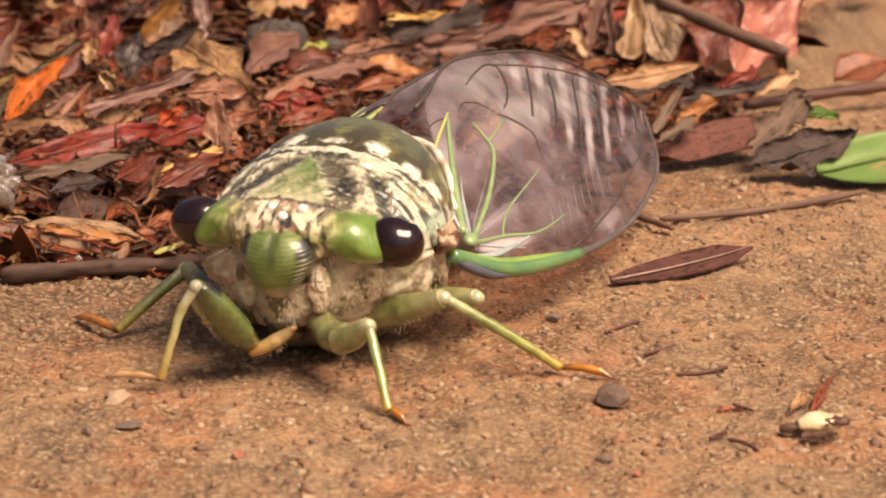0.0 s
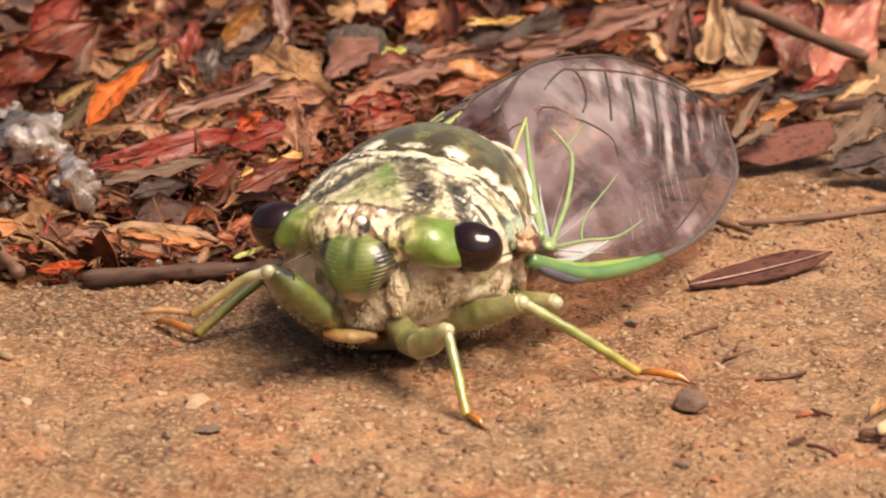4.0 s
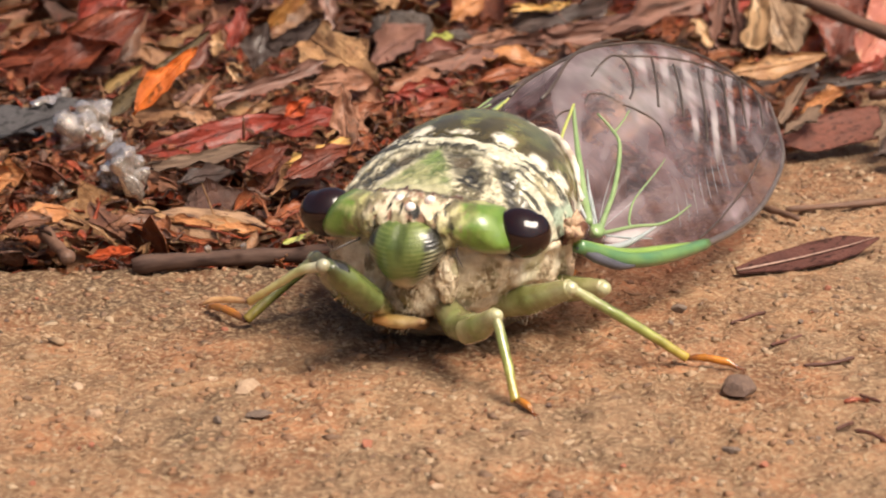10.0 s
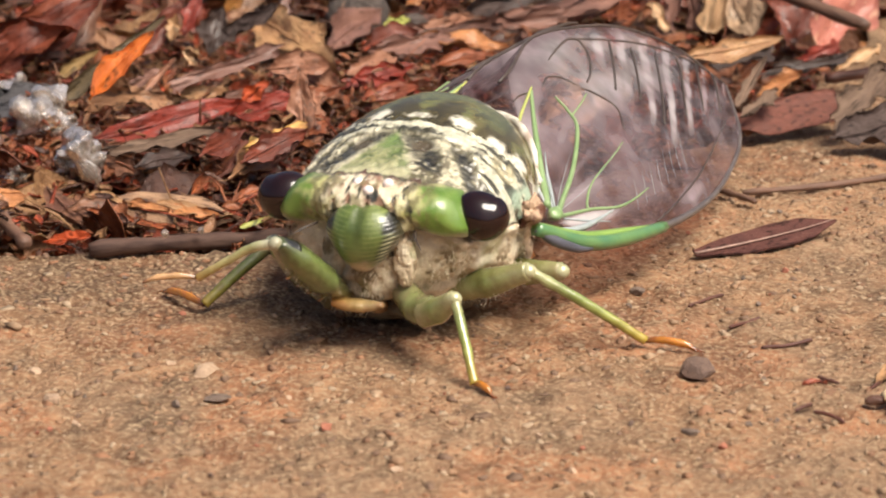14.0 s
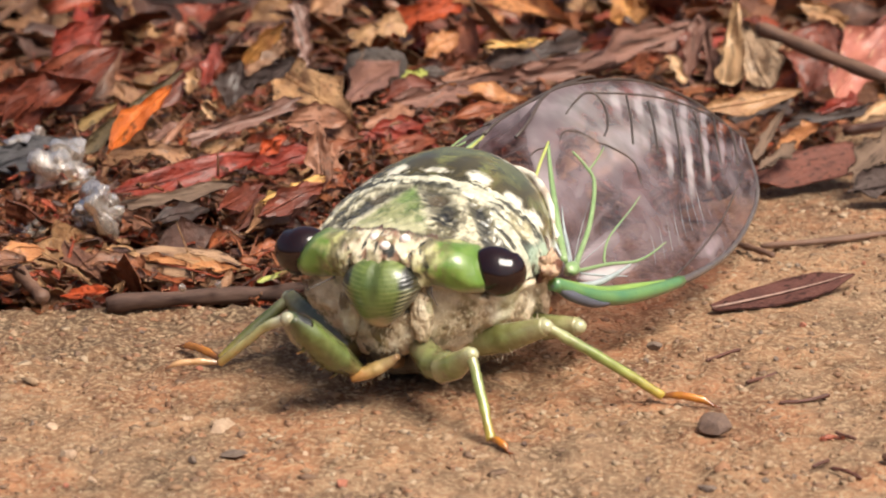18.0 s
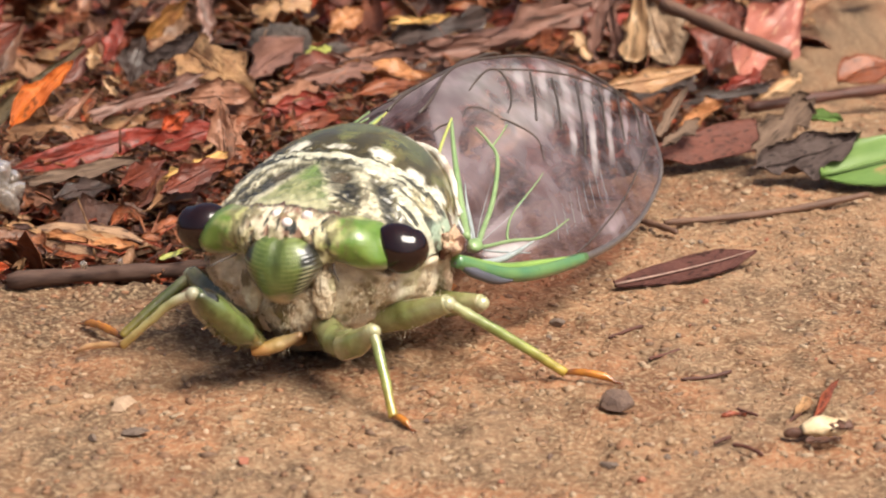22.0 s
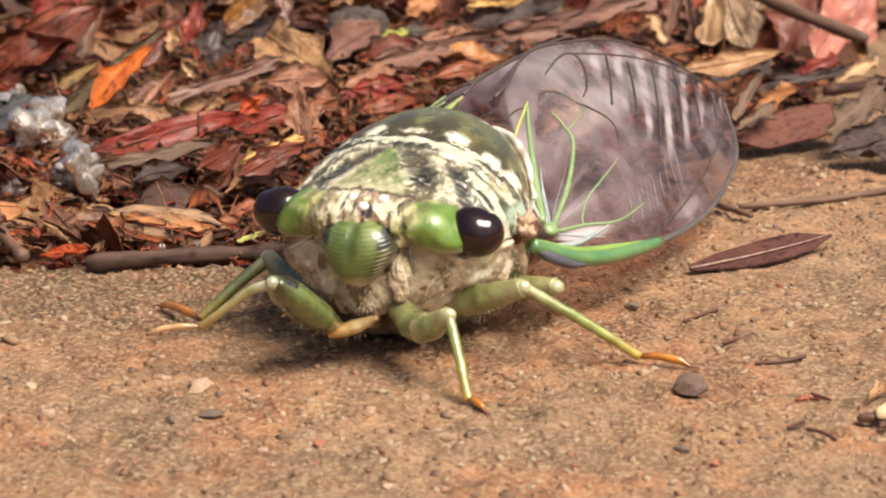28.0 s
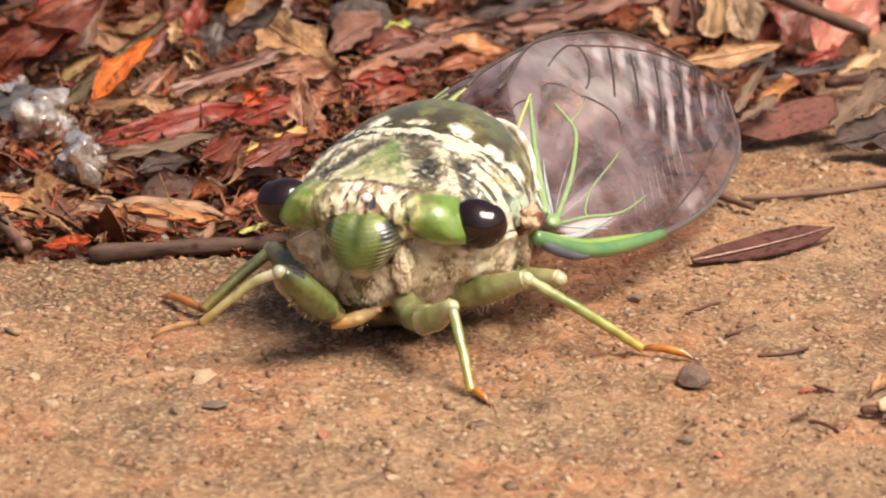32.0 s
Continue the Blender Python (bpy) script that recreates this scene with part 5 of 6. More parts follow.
tibia = limb("fore_tibia", [(0, 0, 0), (L_TIBIA * 0.3, 0, 0.28), (L_TIBIA * 0.7, 0, 0.12), (L_TIBIA, 0, 0)], (0.30, 0.25, 0.22, 0.24), ((0.62, 0.58, 0.42), (0.50, 0.48, 0.22), (0.54, 0.46, 0.18), (0.52, 0.32, 0.09)), cicada)
v, f = ball((0, 0, 0), (0.40, 0.38, 0.38), 12, 16)
part("knee", mesh_from("knee", v, f, LEG_GREEN, colors=np.tile((0.40, 0.38, 0.26), (len(v), 1))), tibia)
tarsus = limb("fore_tarsus", [(0, 0, 0), (L_TARSUS * 0.35, 0, 0.16), (L_TARSUS * 0.75, 0, 0.16), (L_TARSUS, 0, -0.05)], (0.13, 0.19, 0.17, 0.07), ((0.10, 0.035, 0.015), (0.60, 0.34, 0.16), (0.62, 0.36, 0.18), (0.14, 0.04, 0.015)), tibia, "amber foot")
def fringe(n, line, down, length, name, parent, seed):
    """A row of fine hairs along the underside of a leg piece."""
    r = np.random.RandomState(seed)
    pts = spline(line, n)
    pieces = []
    for p in pts:
        q = p + r.normal(size=3) * 0.06
        tip = q + (np.asarray(down) + 0.35 * r.normal(size=3)) * length * (0.5 + 0.8 * r.rand())
        pieces.append(tube(np.array([q, (q + tip) / 2 + 0.02, tip]), (0.014, 0.011, 0.004), 3))
    v, f = joined(pieces)
    ob = part(name, mesh_from(name, v, f, HAIR), parent, "pale fine hairs")
    ob["kind"] = "stuff"


fringe(46, [(0.4, 0.1, -0.5), (2.4, 0.2, -0.95), (4.6, 0.2, -0.7)], (0.1, 0.15, -0.8), 0.32, "femur_hair", femur, 31)
fringe(26, [(0.3, 0, -0.3), (1.2, 0, -0.42), (2.3, 0, -0.25)], (0.1, 0.1, -0.8), 0.34, "coxa_hair", coxa, 32)
fringe(44, [(3.4, 1.7, 1.95), (5.6, 1.2, 2.6), (7.8, 0.9, 3.8)], (0.3, -0.2, -0.7), 0.36, "femur_hair", cicada, 33)
# small spines under the femur
for k in range(4):
    x = L_FEMUR * (0.2 + 0.16 * k)
    limb("femur_spine", [(x, 0.2, -0.75), (x + 0.15, 0.25, -1.05), (x + 0.4, 0.28, -1.25)], (0.12, 0.08, 0.02), (LEAFY, BROWNISH), femur, sides=6, n=5)


# ---- pieces of the litter and stones that stand out
leaf_thing("dry_leaf", (-19.7, 37.3, 4.2), (-15.9, 39.2, 8.2), 1.7, ORANGE, "bright orange dry leaf leaning on the litter", "leaf", 52, 0.0, 0.15)
leaf_thing("dry_leaf", (-22.3, 42.9, 2.6), (-16.1, 46.3, 8.0), 1.15, OLIVE, "olive grey dry leaf blade standing in the litter", "blade", 72, 0.0, 0.15)
leaf_thing("dry_leaf", (-15.7, 44.8, 3.2), (-8.0, 48.8, 5.5), 1.1, MAUVE, "mauve brown strip of bark on the litter", "chip", 71, 0.0, 0.15)
leaf_thing("dry_leaf", (-9.9, 62.0, 4.5), (-4.0, 51.2, 2.5), 3.4, TAN, "pale tan crumpled dry leaf on the litter", "leaf", 30, 0.8, 0.15)
leaf_thing("dry_leaf", (-19.8, 36.2, 2.0), (-9.9, 40.8, 2.8), 2.0, RED, "dark red glossy dry leaf lying in litter", "leaf", 51, 0.4, 0.15)
leaf_thing("dry_leaf", (-11.0, 39.1, 2.5), (-6.1, 40.7, 3.2), 1.8, RED, "red glossy dry leaf fragment in litter", "leaf", 45, 0.0, 0.15)
leaf_thing("dry_leaf", (-20.6, 42.7, 2.6), (-14.6, 41.2, 2.8), 1.7, TANBROWN, "tan arched wood shaving on the litter", "chip", 59, 1.3, 0.15)
leaf_thing("dry_leaf", (-15.6, 46.0, 2.0), (-11.7, 46.5, 2.6), 0.9, TAN, "pale curled wood shaving on the litter", "chip", 59, 0.3, 0.15)
leaf_thing("dry_leaf", (-18.4, 33.4, 1.6), (-11.5, 35.8, 2.0), 0.9, BROWN, "flat brown stick fragment in litter", "chip", 32, 0.0, 0.15)
leaf_thing("dry_leaf", (-9.2, 28.4, 3.2), (-5.7, 31.5, 3.8), 0.7, YELLOW, "yellowish wood sliver on the litter", "chip", 40, 0.0, 0.15)
leaf_thing("dry_leaf", (-10.8, 28.4, 1.5), (-5.4, 32.9, 3.0), 2.2, BRICK, "rust brown dry leaf in the litter", "leaf", 39, 0.0, 0.15)
leaf_thing("dry_leaf", (-12.3, 23.5, 1.5), (-8.5, 29.6, 2.6), 2.0, RUST, "reddish brown dry leaf behind the insect", "leaf", 29, 0.0, 0.15)
wood_chip((-19.3, 22.4, 1.5), (-9.2, 19.6, 1.2))
twig_thing("twig", (-17.4, 14.6, 0.6), (-3.7, 17.6, 0.6), 0.5, TWIG, "dark grey brown twig along the soil edge", 0.2)
leaf_thing("dry_leaf", (-13.4, 64.8, 4.0), (-10.1, 64.6, 7.5), 1.2, GOLD, "golden dry leaf standing in the litter", "leaf", 73, 0.0, 0.15)
leaf_thing("dry_leaf", (-12.8, 57.2, 4.0), (-9.1, 56.4, 6.5), 1.2, GREY, "grey weathered wood strip on the litter", "chip", 74, 0.0, 0.15)
leaf_thing("dry_leaf", (-9.0, 70.6, 2.6), (-10.0, 73.6, 7.4), 1.5, MAUVE, "upright pinkish brown bark strip", "chip", -14, 0.0, 0.08)
stone_thing("soil_clod", (-3.4, 66.5, 3.6), (2.0, 1.7, 1.7), CLOD, "grey brown rounded soil clod in the litter", "clod")
stone_thing("soil_clod", (0.8, 66.0, 2.6), (2.3, 1.5, 1.2), CLOD, "dull brown low soil clod in the litter", "clod")
leaf_thing("dry_leaf", (-3.3, 84.1, 3.0), (2.6, 84.0, 5.5), 1.9, REDORANGE, "red orange dry leaf on the litter", "chip", 62, 0.4, 0.15)
leaf_thing("dry_leaf", (0.7, 95.0, 6.4), (11.4, 80.6, 3.8), 4.0, TANORANGE, "large orange tan dry leaf on the litter", "leaf", 38, 0.6, 0.15)
leaf_thing("dry_leaf", (17.4, 91.8, 2.4), (16.9, 95.8, 7.4), 3.4, GOLD, "golden brown broad dry leaf fragment", "chip", -12, 0.0, 0.08)
leaf_thing("dry_leaf", (5.4, 76.8, 3.2), (10.2, 77.6, 3.4), 0.7, YELLOW, "yellow straw sliver on the litter", "chip", 47, 0.0, 0.15)
leaf_thing("dry_leaf", (5.1, 69.7, 2.9), (12.9, 77.1, 4.2), 1.6, DARK, "dark wet bark strip on the litter", "chip", 68, 0.0, 0.15)
leaf_thing("dry_leaf", (-1.2, 61.0, 3.0), (12.3, 66.3, 4.2), 1.3, MAUVE, "long mauve brown bark strip on the litter", "chip", 70, 0.0, 0.15)
leaf_thing("dry_leaf", (7.8, 64.6, 4.0), (21.3, 74.6, 5.2), 2.2, MAUVE, "long purplish brown bark strip on litter", "chip", 67, 0.0, 0.15)
leaf_thing("dry_leaf", (1.6, 59.4, 3.4), (8.0, 58.6, 2.4), 2.2, TANORANGE, "orange tan dry leaf behind the wing", "leaf", 20, 0.3, 0.15)
leaf_thing("dry_leaf", (-8.0, 47.8, 3.5), (-3.7, 44.0, 2.0), 2.2, PINKBROWN, "pinkish brown crumpled dry leaf", "leaf", 26, 0.7, 0.15)
leaf_thing("dry_leaf", (-5.5, 41.9, 3.5), (-5.7, 36.4, 1.5), 1.2, PINKBROWN, "pinkish brown folded leaf piece", "chip", -10, 0.0, 0.15)
leaf_thing("dry_leaf", (-29.5, 37.0, 2.0), (-23.3, 47.5, 2.6), 3.4, SLATE, "smooth blue grey decayed leaf behind quartz", "leaf", 20, 0.5, 0.1)
leaf_thing("dry_leaf", (-24.4, 19.2, 2.2), (-22.0, 21.6, 2.2), 1.5, TANORANGE, "small orange tan curled leaf chip", "leaf", 30, 0.4, -0.2)
leaf_thing("dry_leaf", (-28.4, 27.0, 1.8), (-25.2, 26.4, 2.6), 2.6, TANORANGE, "crumpled orange tan leaf piece beside quartz", "leaf", 40, 0.6, 0.15)
leaf_thing("dry_leaf", (-3.7, 48.7, 2.4), (1.2, 51.6, 2.8), 1.5, RED, "wet dark red dry leaf behind the insect", "leaf", 45, 0.3, 0.15)
leaf_thing("dry_leaf", (-3.5, 50.8, 2.8), (-0.2, 53.4, 3.2), 1.2, PINKBROWN, "pinkish brown crumbled leaf piece in litter", "chip", 50, 0.3, 0.15)
leaf_thing("dry_leaf", (-5.1, 55.8, 3.0), (-1.6, 67.9, 3.4), 2.4, MAUVE, "mauve brown crumpled dry leaf in litter", "leaf", 40, 0.3, 0.15)
leaf_thing("dry_leaf", (-1.7, 54.9, 3.2), (3.7, 59.3, 3.6), 1.2, MAUVE, "long mauve brown bark strip in litter", "chip", 58, 0.3, 0.15)
leaf_thing("dry_leaf", (2.8, 53.0, 2.8), (6.7, 55.6, 3.2), 1.3, RUST, "rust brown wet leaf beside the wing", "leaf", 45, 0.3, 0.15)
leaf_thing("dry_leaf", (-2.4, 44.3, 2.4), (1.5, 47.0, 2.8), 1.3, REDBROWN, "red brown wet leaf behind the insect", "leaf", 45, 0.3, 0.15)
leaf_thing("dry_leaf", (1.2, 63.3, 3.2), (5.3, 65.0, 3.6), 1.0, PINKBROWN, "pinkish brown leaf strip in litter", "chip", 55, 0.3, 0.15)
leaf_thing("dry_leaf", (-1.5, 62.3, 3.2), (0.6, 64.5, 3.6), 1.0, STRAWGREEN, "small pale green leaf fragment in litter", "leaf", 40, 0.3, 0.15)
leaf_thing("dry_leaf", (-9.9, 26.8, 1.6), (-6.7, 32.8, 2.0), 1.7, TANBROWN, "tan brown dry leaf behind the insect", "leaf", 40, 0.3, 0.15)
leaf_thing("dry_leaf", (-9.4, 21.9, 1.4), (-6.7, 24.1, 1.8), 1.1, RUST, "rust brown dry leaf behind the insect", "leaf", 40, 0.3, 0.15)
leaf_thing("dry_leaf", (-11.1, 30.2, 1.8), (-8.4, 33.0, 2.2), 1.1, DARKRED, "dark red dry leaf behind the insect", "leaf", 45, 0.3, 0.15)
leaf_thing("dry_leaf", (-6.4, 36.0, 2.0), (-4.3, 38.8, 2.4), 1.2, RUST, "rust brown leaf piece behind the insect", "leaf", 45, 0.3, 0.15)
stone_thing("seed_bud", (-3.7, 43.7, 2.4), (0.8, 0.6, 0.6), RUST, "rusty brown round seed bud", "seed")
leaf_thing("dry_leaf", (-2.7, 48.2, 3.0), (2.0, 46.5, 2.0), 1.6, RED, "wet dark red dry leaf in litter", "leaf", 31, 0.0, 0.15)
leaf_thing("dry_leaf", (23.3, 68.4, 2.0), (24.6, 69.9, 8.1), 2.2, STRAW, "upright pale straw coloured leaf blade", "blade", 35, 0.0, 0.08)
leaf_thing("dry_leaf", (26.8, 67.9, 1.6), (25.2, 71.9, 6.1), 4.4, BEIGE, "pale beige dry leaf standing in litter", "leaf", -31, 0.0, 0.08)
twig_thing("twig", (25.2, 63.8, 7.5), (34.0, 57.2, 5.0), 0.5, TWIGBROWN, "brown twig leaning on the litter", 0.3)
leaf_thing("dry_leaf", (31.8, 65.8, 1.2), (36.7, 70.8, 7.3), 3.9, PINK, "salmon pink dry leaf leaning on litter", "leaf", 53, 0.0, 0.08)
leaf_thing("dry_leaf", (29.3, 66.0, 1.6), (31.1, 70.0, 6.7), 4.2, DARKRED, "dark red brown dry leaf in litter", "leaf", 19, 0.0, 0.08)
leaf_thing("dry_leaf", (20.0, 50.6, 4.2), (27.6, 54.2, 4.6), 1.5, TAN, "flat tan dry leaf beside the wing", "leaf", 51, 0.0, 0.15)
leaf_thing("dry_leaf", (22.4, 41.6, 1.5), (30.7, 46.2, 1.9), 2.7, BRICK, "flat reddish brown dry leaf at the soil edge", "plate", 42, 0.0, 0.01)
leaf_thing("dry_leaf", (25.3, 48.5, 1.8), (28.5, 49.7, 3.0), 1.3, TANORANGE, "orange tan leaf chip on the litter", "leaf", 52, 0.0, 0.15)
leaf_thing("dry_leaf", (23.7, 45.8, 1.5), (25.9, 50.2, 4.0), 0.9, DULL, "pale shrivelled leaf stalk", "blade", 29, 0.0, 0.15)
leaf_thing("dry_leaf", (23.7, 43.3, 1.6), (26.3, 46.3, 2.6), 0.8, DULL, "pale shrivelled leaf shred", "chip", 40, 0.0, 0.15)
twig_thing("twig", (31.0, 56.6, 1.2), (45.2, 62.8, 1.6), 0.42, TWIGRED, "long dark red brown plant stem", 0.3)
leaf_thing("dry_leaf", (29.7, 41.3, 0.7), (36.9, 43.5, 2.2), 3.3, GREY, "dark grey decayed leaf on the soil", "leaf", 42, 0.0, 0.15)
leaf_thing("dry_leaf", (29.8, 43.7, 1.2), (34.1, 46.9, 3.8), 1.9, DULL, "grey decayed leaf strip", "chip", 41, 0.0, 0.15)
leaf_thing("green_leaf", (33.9, 40.6, 0.3), (45.5, 44.4, 0.8), 5.0, GREEN, "fresh green leaf on the soil edge", "oval", 24, 0.3, 0.03)
leaf_thing("green_leaf", (34.0, 49.5, 2.2), (36.6, 48.2, 2.2), 1.0, GREEN, "small green leaf fragment on litter", "leaf", 40, 0.0, 0.15)
twig_thing("stalk", (22.2, 28.2, 0.4), (36.1, 34.2, 0.7), 0.22, TWIGBROWN, "thin tan brown stalk lying on soil", 0.6)
twig_thing("stalk", (20.5, 28.7, 0.5), (22.8, 26.3, 0.3), 0.2, TWIGBROWN, "thin broken stalk beside the wing", 0.2)
leaf_thing("leaflet", (18.0, 15.4, 0.3), (26.9, 20.8, 0.9), 1.9, FLAKE, "narrow dark brown leaflet with pale midrib", "flat", 26, 0.1, 0.0, rib=True)
stone_thing("pebble", (16.4, -6.8, 0.5), (0.95, 0.9, 0.85), PEBBLE, "grey brown angular pebble on soil", "stone")
stone_thing("pebble", (14.2, 7.8, 0.2), (0.5, 0.4, 0.3), DARKSTONE, "small dark grey pebble on soil", "stone")
stone_thing("pebble", (-2.3, -14.2, 0.2), (0.4, 0.4, 0.3), REDSTONE, "tiny reddish stone set in soil", "stone")
stone_thing("pebble", (-8.9, -5.7, 0.1), (1.3, 0.8, 0.2), PALESTONE, "flat pale stone chip in soil", "stone")
stone_thing("pebble", (-17.7, -5.9, 0.1), (0.5, 0.4, 0.3), PALESTONE, "small pale stone in soil", "stone")
stone_thing("pebble", (-16.2, -10.0, 0.1), (0.6, 0.5, 0.4), PALESTONE, "small pale stone in soil", "stone")
stone_thing("pebble", (8.0, -15.2, 0.1), (0.2, 0.2, 0.2), PALESTONE, "tiny white quartz grain on soil", "stone")
stone_thing("pebble", (17.7, -11.8, 0.1), (0.2, 0.2, 0.2), PALESTONE, "tiny white quartz grain on soil", "stone")
stone_thing("pebble", (18.3, -13.6, 0.1), (0.4, 0.3, 0.2), DARKSTONE, "small grey stone set in soil", "stone")
stone_thing("pebble", (15.4, -14.7, 0.1), (0.6, 0.5, 0.2), DARKSTONE, "small grey brown stone set in soil", "stone")
stone_thing("pebble", (-9.9, -10.7, 0.1), (0.3, 0.2, 0.2), DARKSTONE, "tiny dark grain on soil", "stone")
stone_thing("pebble", (-7.9, -9.8, 0.1), (0.8, 0.6, 0.2), DARKSTONE, "flat grey stone set in soil", "stone")
seed_husk((24.3, -11.2, 0.3), (27.6, -11.2, 0.4))
twig_thing("plant_fibre", (20.2, -1.7, 0.1), (23.0, -0.4, 0.1), 0.1, TWIGRED, "tiny dark reddish plant fibre on soil", 0.15)
twig_thing("plant_fibre", (16.9, 5.5, 0.1), (19.0, 7.5, 0.1), 0.1, TWIGRED, "tiny dark reddish plant fibre on soil", 0.15)
twig_thing("plant_fibre", (21.7, -11.8, 0.1), (23.0, -13.3, 0.1), 0.1, TWIGRED, "tiny dark reddish plant fibre on soil", 0.15)
twig_thing("plant_fibre", (18.8, 1.7, 0.1), (20.6, 3.4, 0.1), 0.1, TWIGRED, "tiny dark reddish plant fibre on soil", 0.15)
twig_thing("plant_fibre", (22.6, -6.4, 0.1), (23.5, -7.5, 0.1), 0.1, TWIGRED, "tiny dark reddish plant fibre on soil", 0.15)
twig_thing("plant_fibre", (20.8, -11.6, 0.1), (21.7, -10.7, 0.1), 0.1, TWIGRED, "tiny dark reddish plant fibre on soil", 0.15)
twig_thing("plant_fibre", (25.0, -8.3, 0.1), (26.2, -5.7, 0.1), 0.1, TWIGRED, "tiny dark reddish plant fibre on soil", 0.15)
leaf_thing("leaf_shred", (25.4, -7.2, 0.1), (26.6, -5.4, 0.25), 0.6, TAN, "tiny pale tan curled leaf shred on soil", "leaf", 25, 0.2, 0.15)
leaf_thing("leaf_shred", (26.3, -8.0, 0.2), (28.5, -3.0, 0.4), 0.45, REDBROWN, "thin reddish brown leaf shred on soil", "blade", 30, 0.3, 0.15)
leaf_thing("leaf_shred", (21.6, -8.0, 0.2), (22.9, -7.6, 0.2), 0.35, REDBROWN, "tiny reddish brown leaf shred on soil", "blade", 20, 0.1, 0.15)
leaf_thing("dry_leaf", (39.8, 69.0, 0.2), (44.0, 71.0, 1.2), 3.2, RUST, "rust brown dry leaf lying on bare soil", "oval", 30, 0.4, 0.1)
leaf_thing("grass_shred", (-8.7, 16.5, 1.4), (-6.8, 17.4, 2.0), 0.35, STRAWGREEN, "pale yellow green grass shred behind the insect", "blade", 53, 0.0, 0.15)
leaf_thing("dry_leaf", (-16.5, 55.1, 4.2), (-16.1, 55.9, 5.9), 1.0, TAN, "small pale tan dry leaf in litter", "leaf", 33, 0.0, 0.08)
leaf_thing("dry_leaf", (-14.1, 49.0, 3.6), (-15.0, 49.5, 4.7), 0.5, STRAW, "pale straw splinter in the litter", "blade", -55, 0.0, 0.08)
leaf_thing("dry_leaf", (-23.6, 49.1, 3.0), (-20.9, 50.0, 4.5), 0.9, OCHRE, "ochre dry blade fragment in litter", "blade", 69, 0.0, 0.15)
leaf_thing("dry_leaf", (-13.5, 54.2, 3.4), (-12.6, 55.7, 6.5), 1.9, DARK, "dark wet curled dry leaf in litter", "leaf", 37, 0.0, 0.08)
leaf_thing("dry_leaf", (-25.2, 53.4, 3.0), (-21.9, 58.4, 7.3), 2.6, BROWN, "brown crumpled dry leaf standing in litter", "leaf", 62, 0.0, 0.08)
leaf_thing("dry_leaf", (-28.5, 54.6, 3.4), (-23.9, 60.6, 6.7), 3.6, REDBROWN, "deep red brown wet dry leaf in litter", "leaf", 77, 0.0, 0.08)
leaf_thing("dry_leaf", (-27.4, 58.8, 5.0), (-23.4, 63.8, 8.2), 3.0, RED, "dark red dry leaf in litter", "leaf", 77, 0.0, 0.08)
leaf_thing("dry_leaf", (-18.6, 30.4, 2.6), (-11.1, 33.2, 3.0), 0.8, DULL, "grey brown bark shred along a red leaf", "chip", 51, 0.0, 0.15)
leaf_thing("dry_leaf", (-11.9, 27.2, 3.0), (-9.3, 30.3, 3.6), 1.5, DARKRED, "dark red dry leaf fragment in litter", "leaf", 48, 0.0, 0.15)
leaf_thing("dry_leaf", (-9.1, 27.0, 2.6), (-5.3, 30.3, 3.6), 1.7, DARKRED, "dark red dry leaf behind the insect", "leaf", 50, 0.0, 0.15)
leaf_thing("dry_leaf", (-10.1, 39.8, 3.4), (-8.4, 40.2, 4.6), 1.0, REDORANGE, "small orange red leaf bit in litter", "leaf", 60, 0.0, 0.15)
leaf_thing("dry_leaf", (-5.5, 34.2, 2.6), (-6.3, 35.7, 6.5), 1.5, PINKBROWN, "pinkish brown folded leaf in litter", "leaf", -23, 0.0, 0.08)
leaf_thing("dry_leaf", (-8.7, 44.8, 4.4), (-4.6, 46.2, 4.4), 2.2, PINKBROWN, "pinkish brown crumpled dry leaf", "leaf", 59, 0.5, 0.15)
leaf_thing("dry_leaf", (-19.9, 54.0, 3.2), (-15.6, 57.0, 6.6), 1.6, DARKRED, "dark red dry leaf standing in litter", "leaf", 78, 0.0, 0.08)
leaf_thing("dry_leaf", (-15.9, 58.7, 4.0), (-14.7, 60.7, 6.7), 1.5, RED, "red dry leaf fragment standing in litter", "leaf", 37, 0.0, 0.08)
leaf_thing("dry_leaf", (-18.6, 45.6, 2.6), (-16.2, 46.5, 4.0), 0.8, MAUVE, "mauve brown bark shred in litter", "chip", 61, 0.0, 0.15)
leaf_thing("dry_leaf", (-17.3, 43.2, 2.6), (-15.2, 45.6, 5.0), 0.6, PINKBROWN, "pinkish brown stalk shred in litter", "blade", 36, 0.0, 0.15)
leaf_thing("dry_leaf", (-29.2, 52.4, 2.0), (-21.3, 55.1, 8.0), 3.2, DARKRED, "broad dark red brown dry leaf in litter", "leaf", 59, 0.6, 0.15)
leaf_thing("dry_leaf", (-34.2, 57.9, 2.0), (-22.8, 51.9, 6.0), 3.6, REDBROWN, "dark red wet dry leaf in litter", "leaf", 60, 0.4, 0.15)
leaf_thing("dry_leaf", (-25.2, 17.1, 2.0), (-22.6, 18.1, 2.2), 1.3, BROWN, "dull brown leaf chip in litter", "leaf", 32, 0.5, 0.15)
twig_thing("twig", (-23.2, 18.3, 1.8), (-21.1, 14.8, 0.8), 0.4, TWIGBROWN, "short brown stick in the litter", 0.3)
leaf_thing("dry_leaf", (-20.0, 15.4, 0.8), (-17.3, 14.6, 1.4), 1.0, REDORANGE, "orange red leaf shred at soil edge", "leaf", 34, 0.0, 0.15)
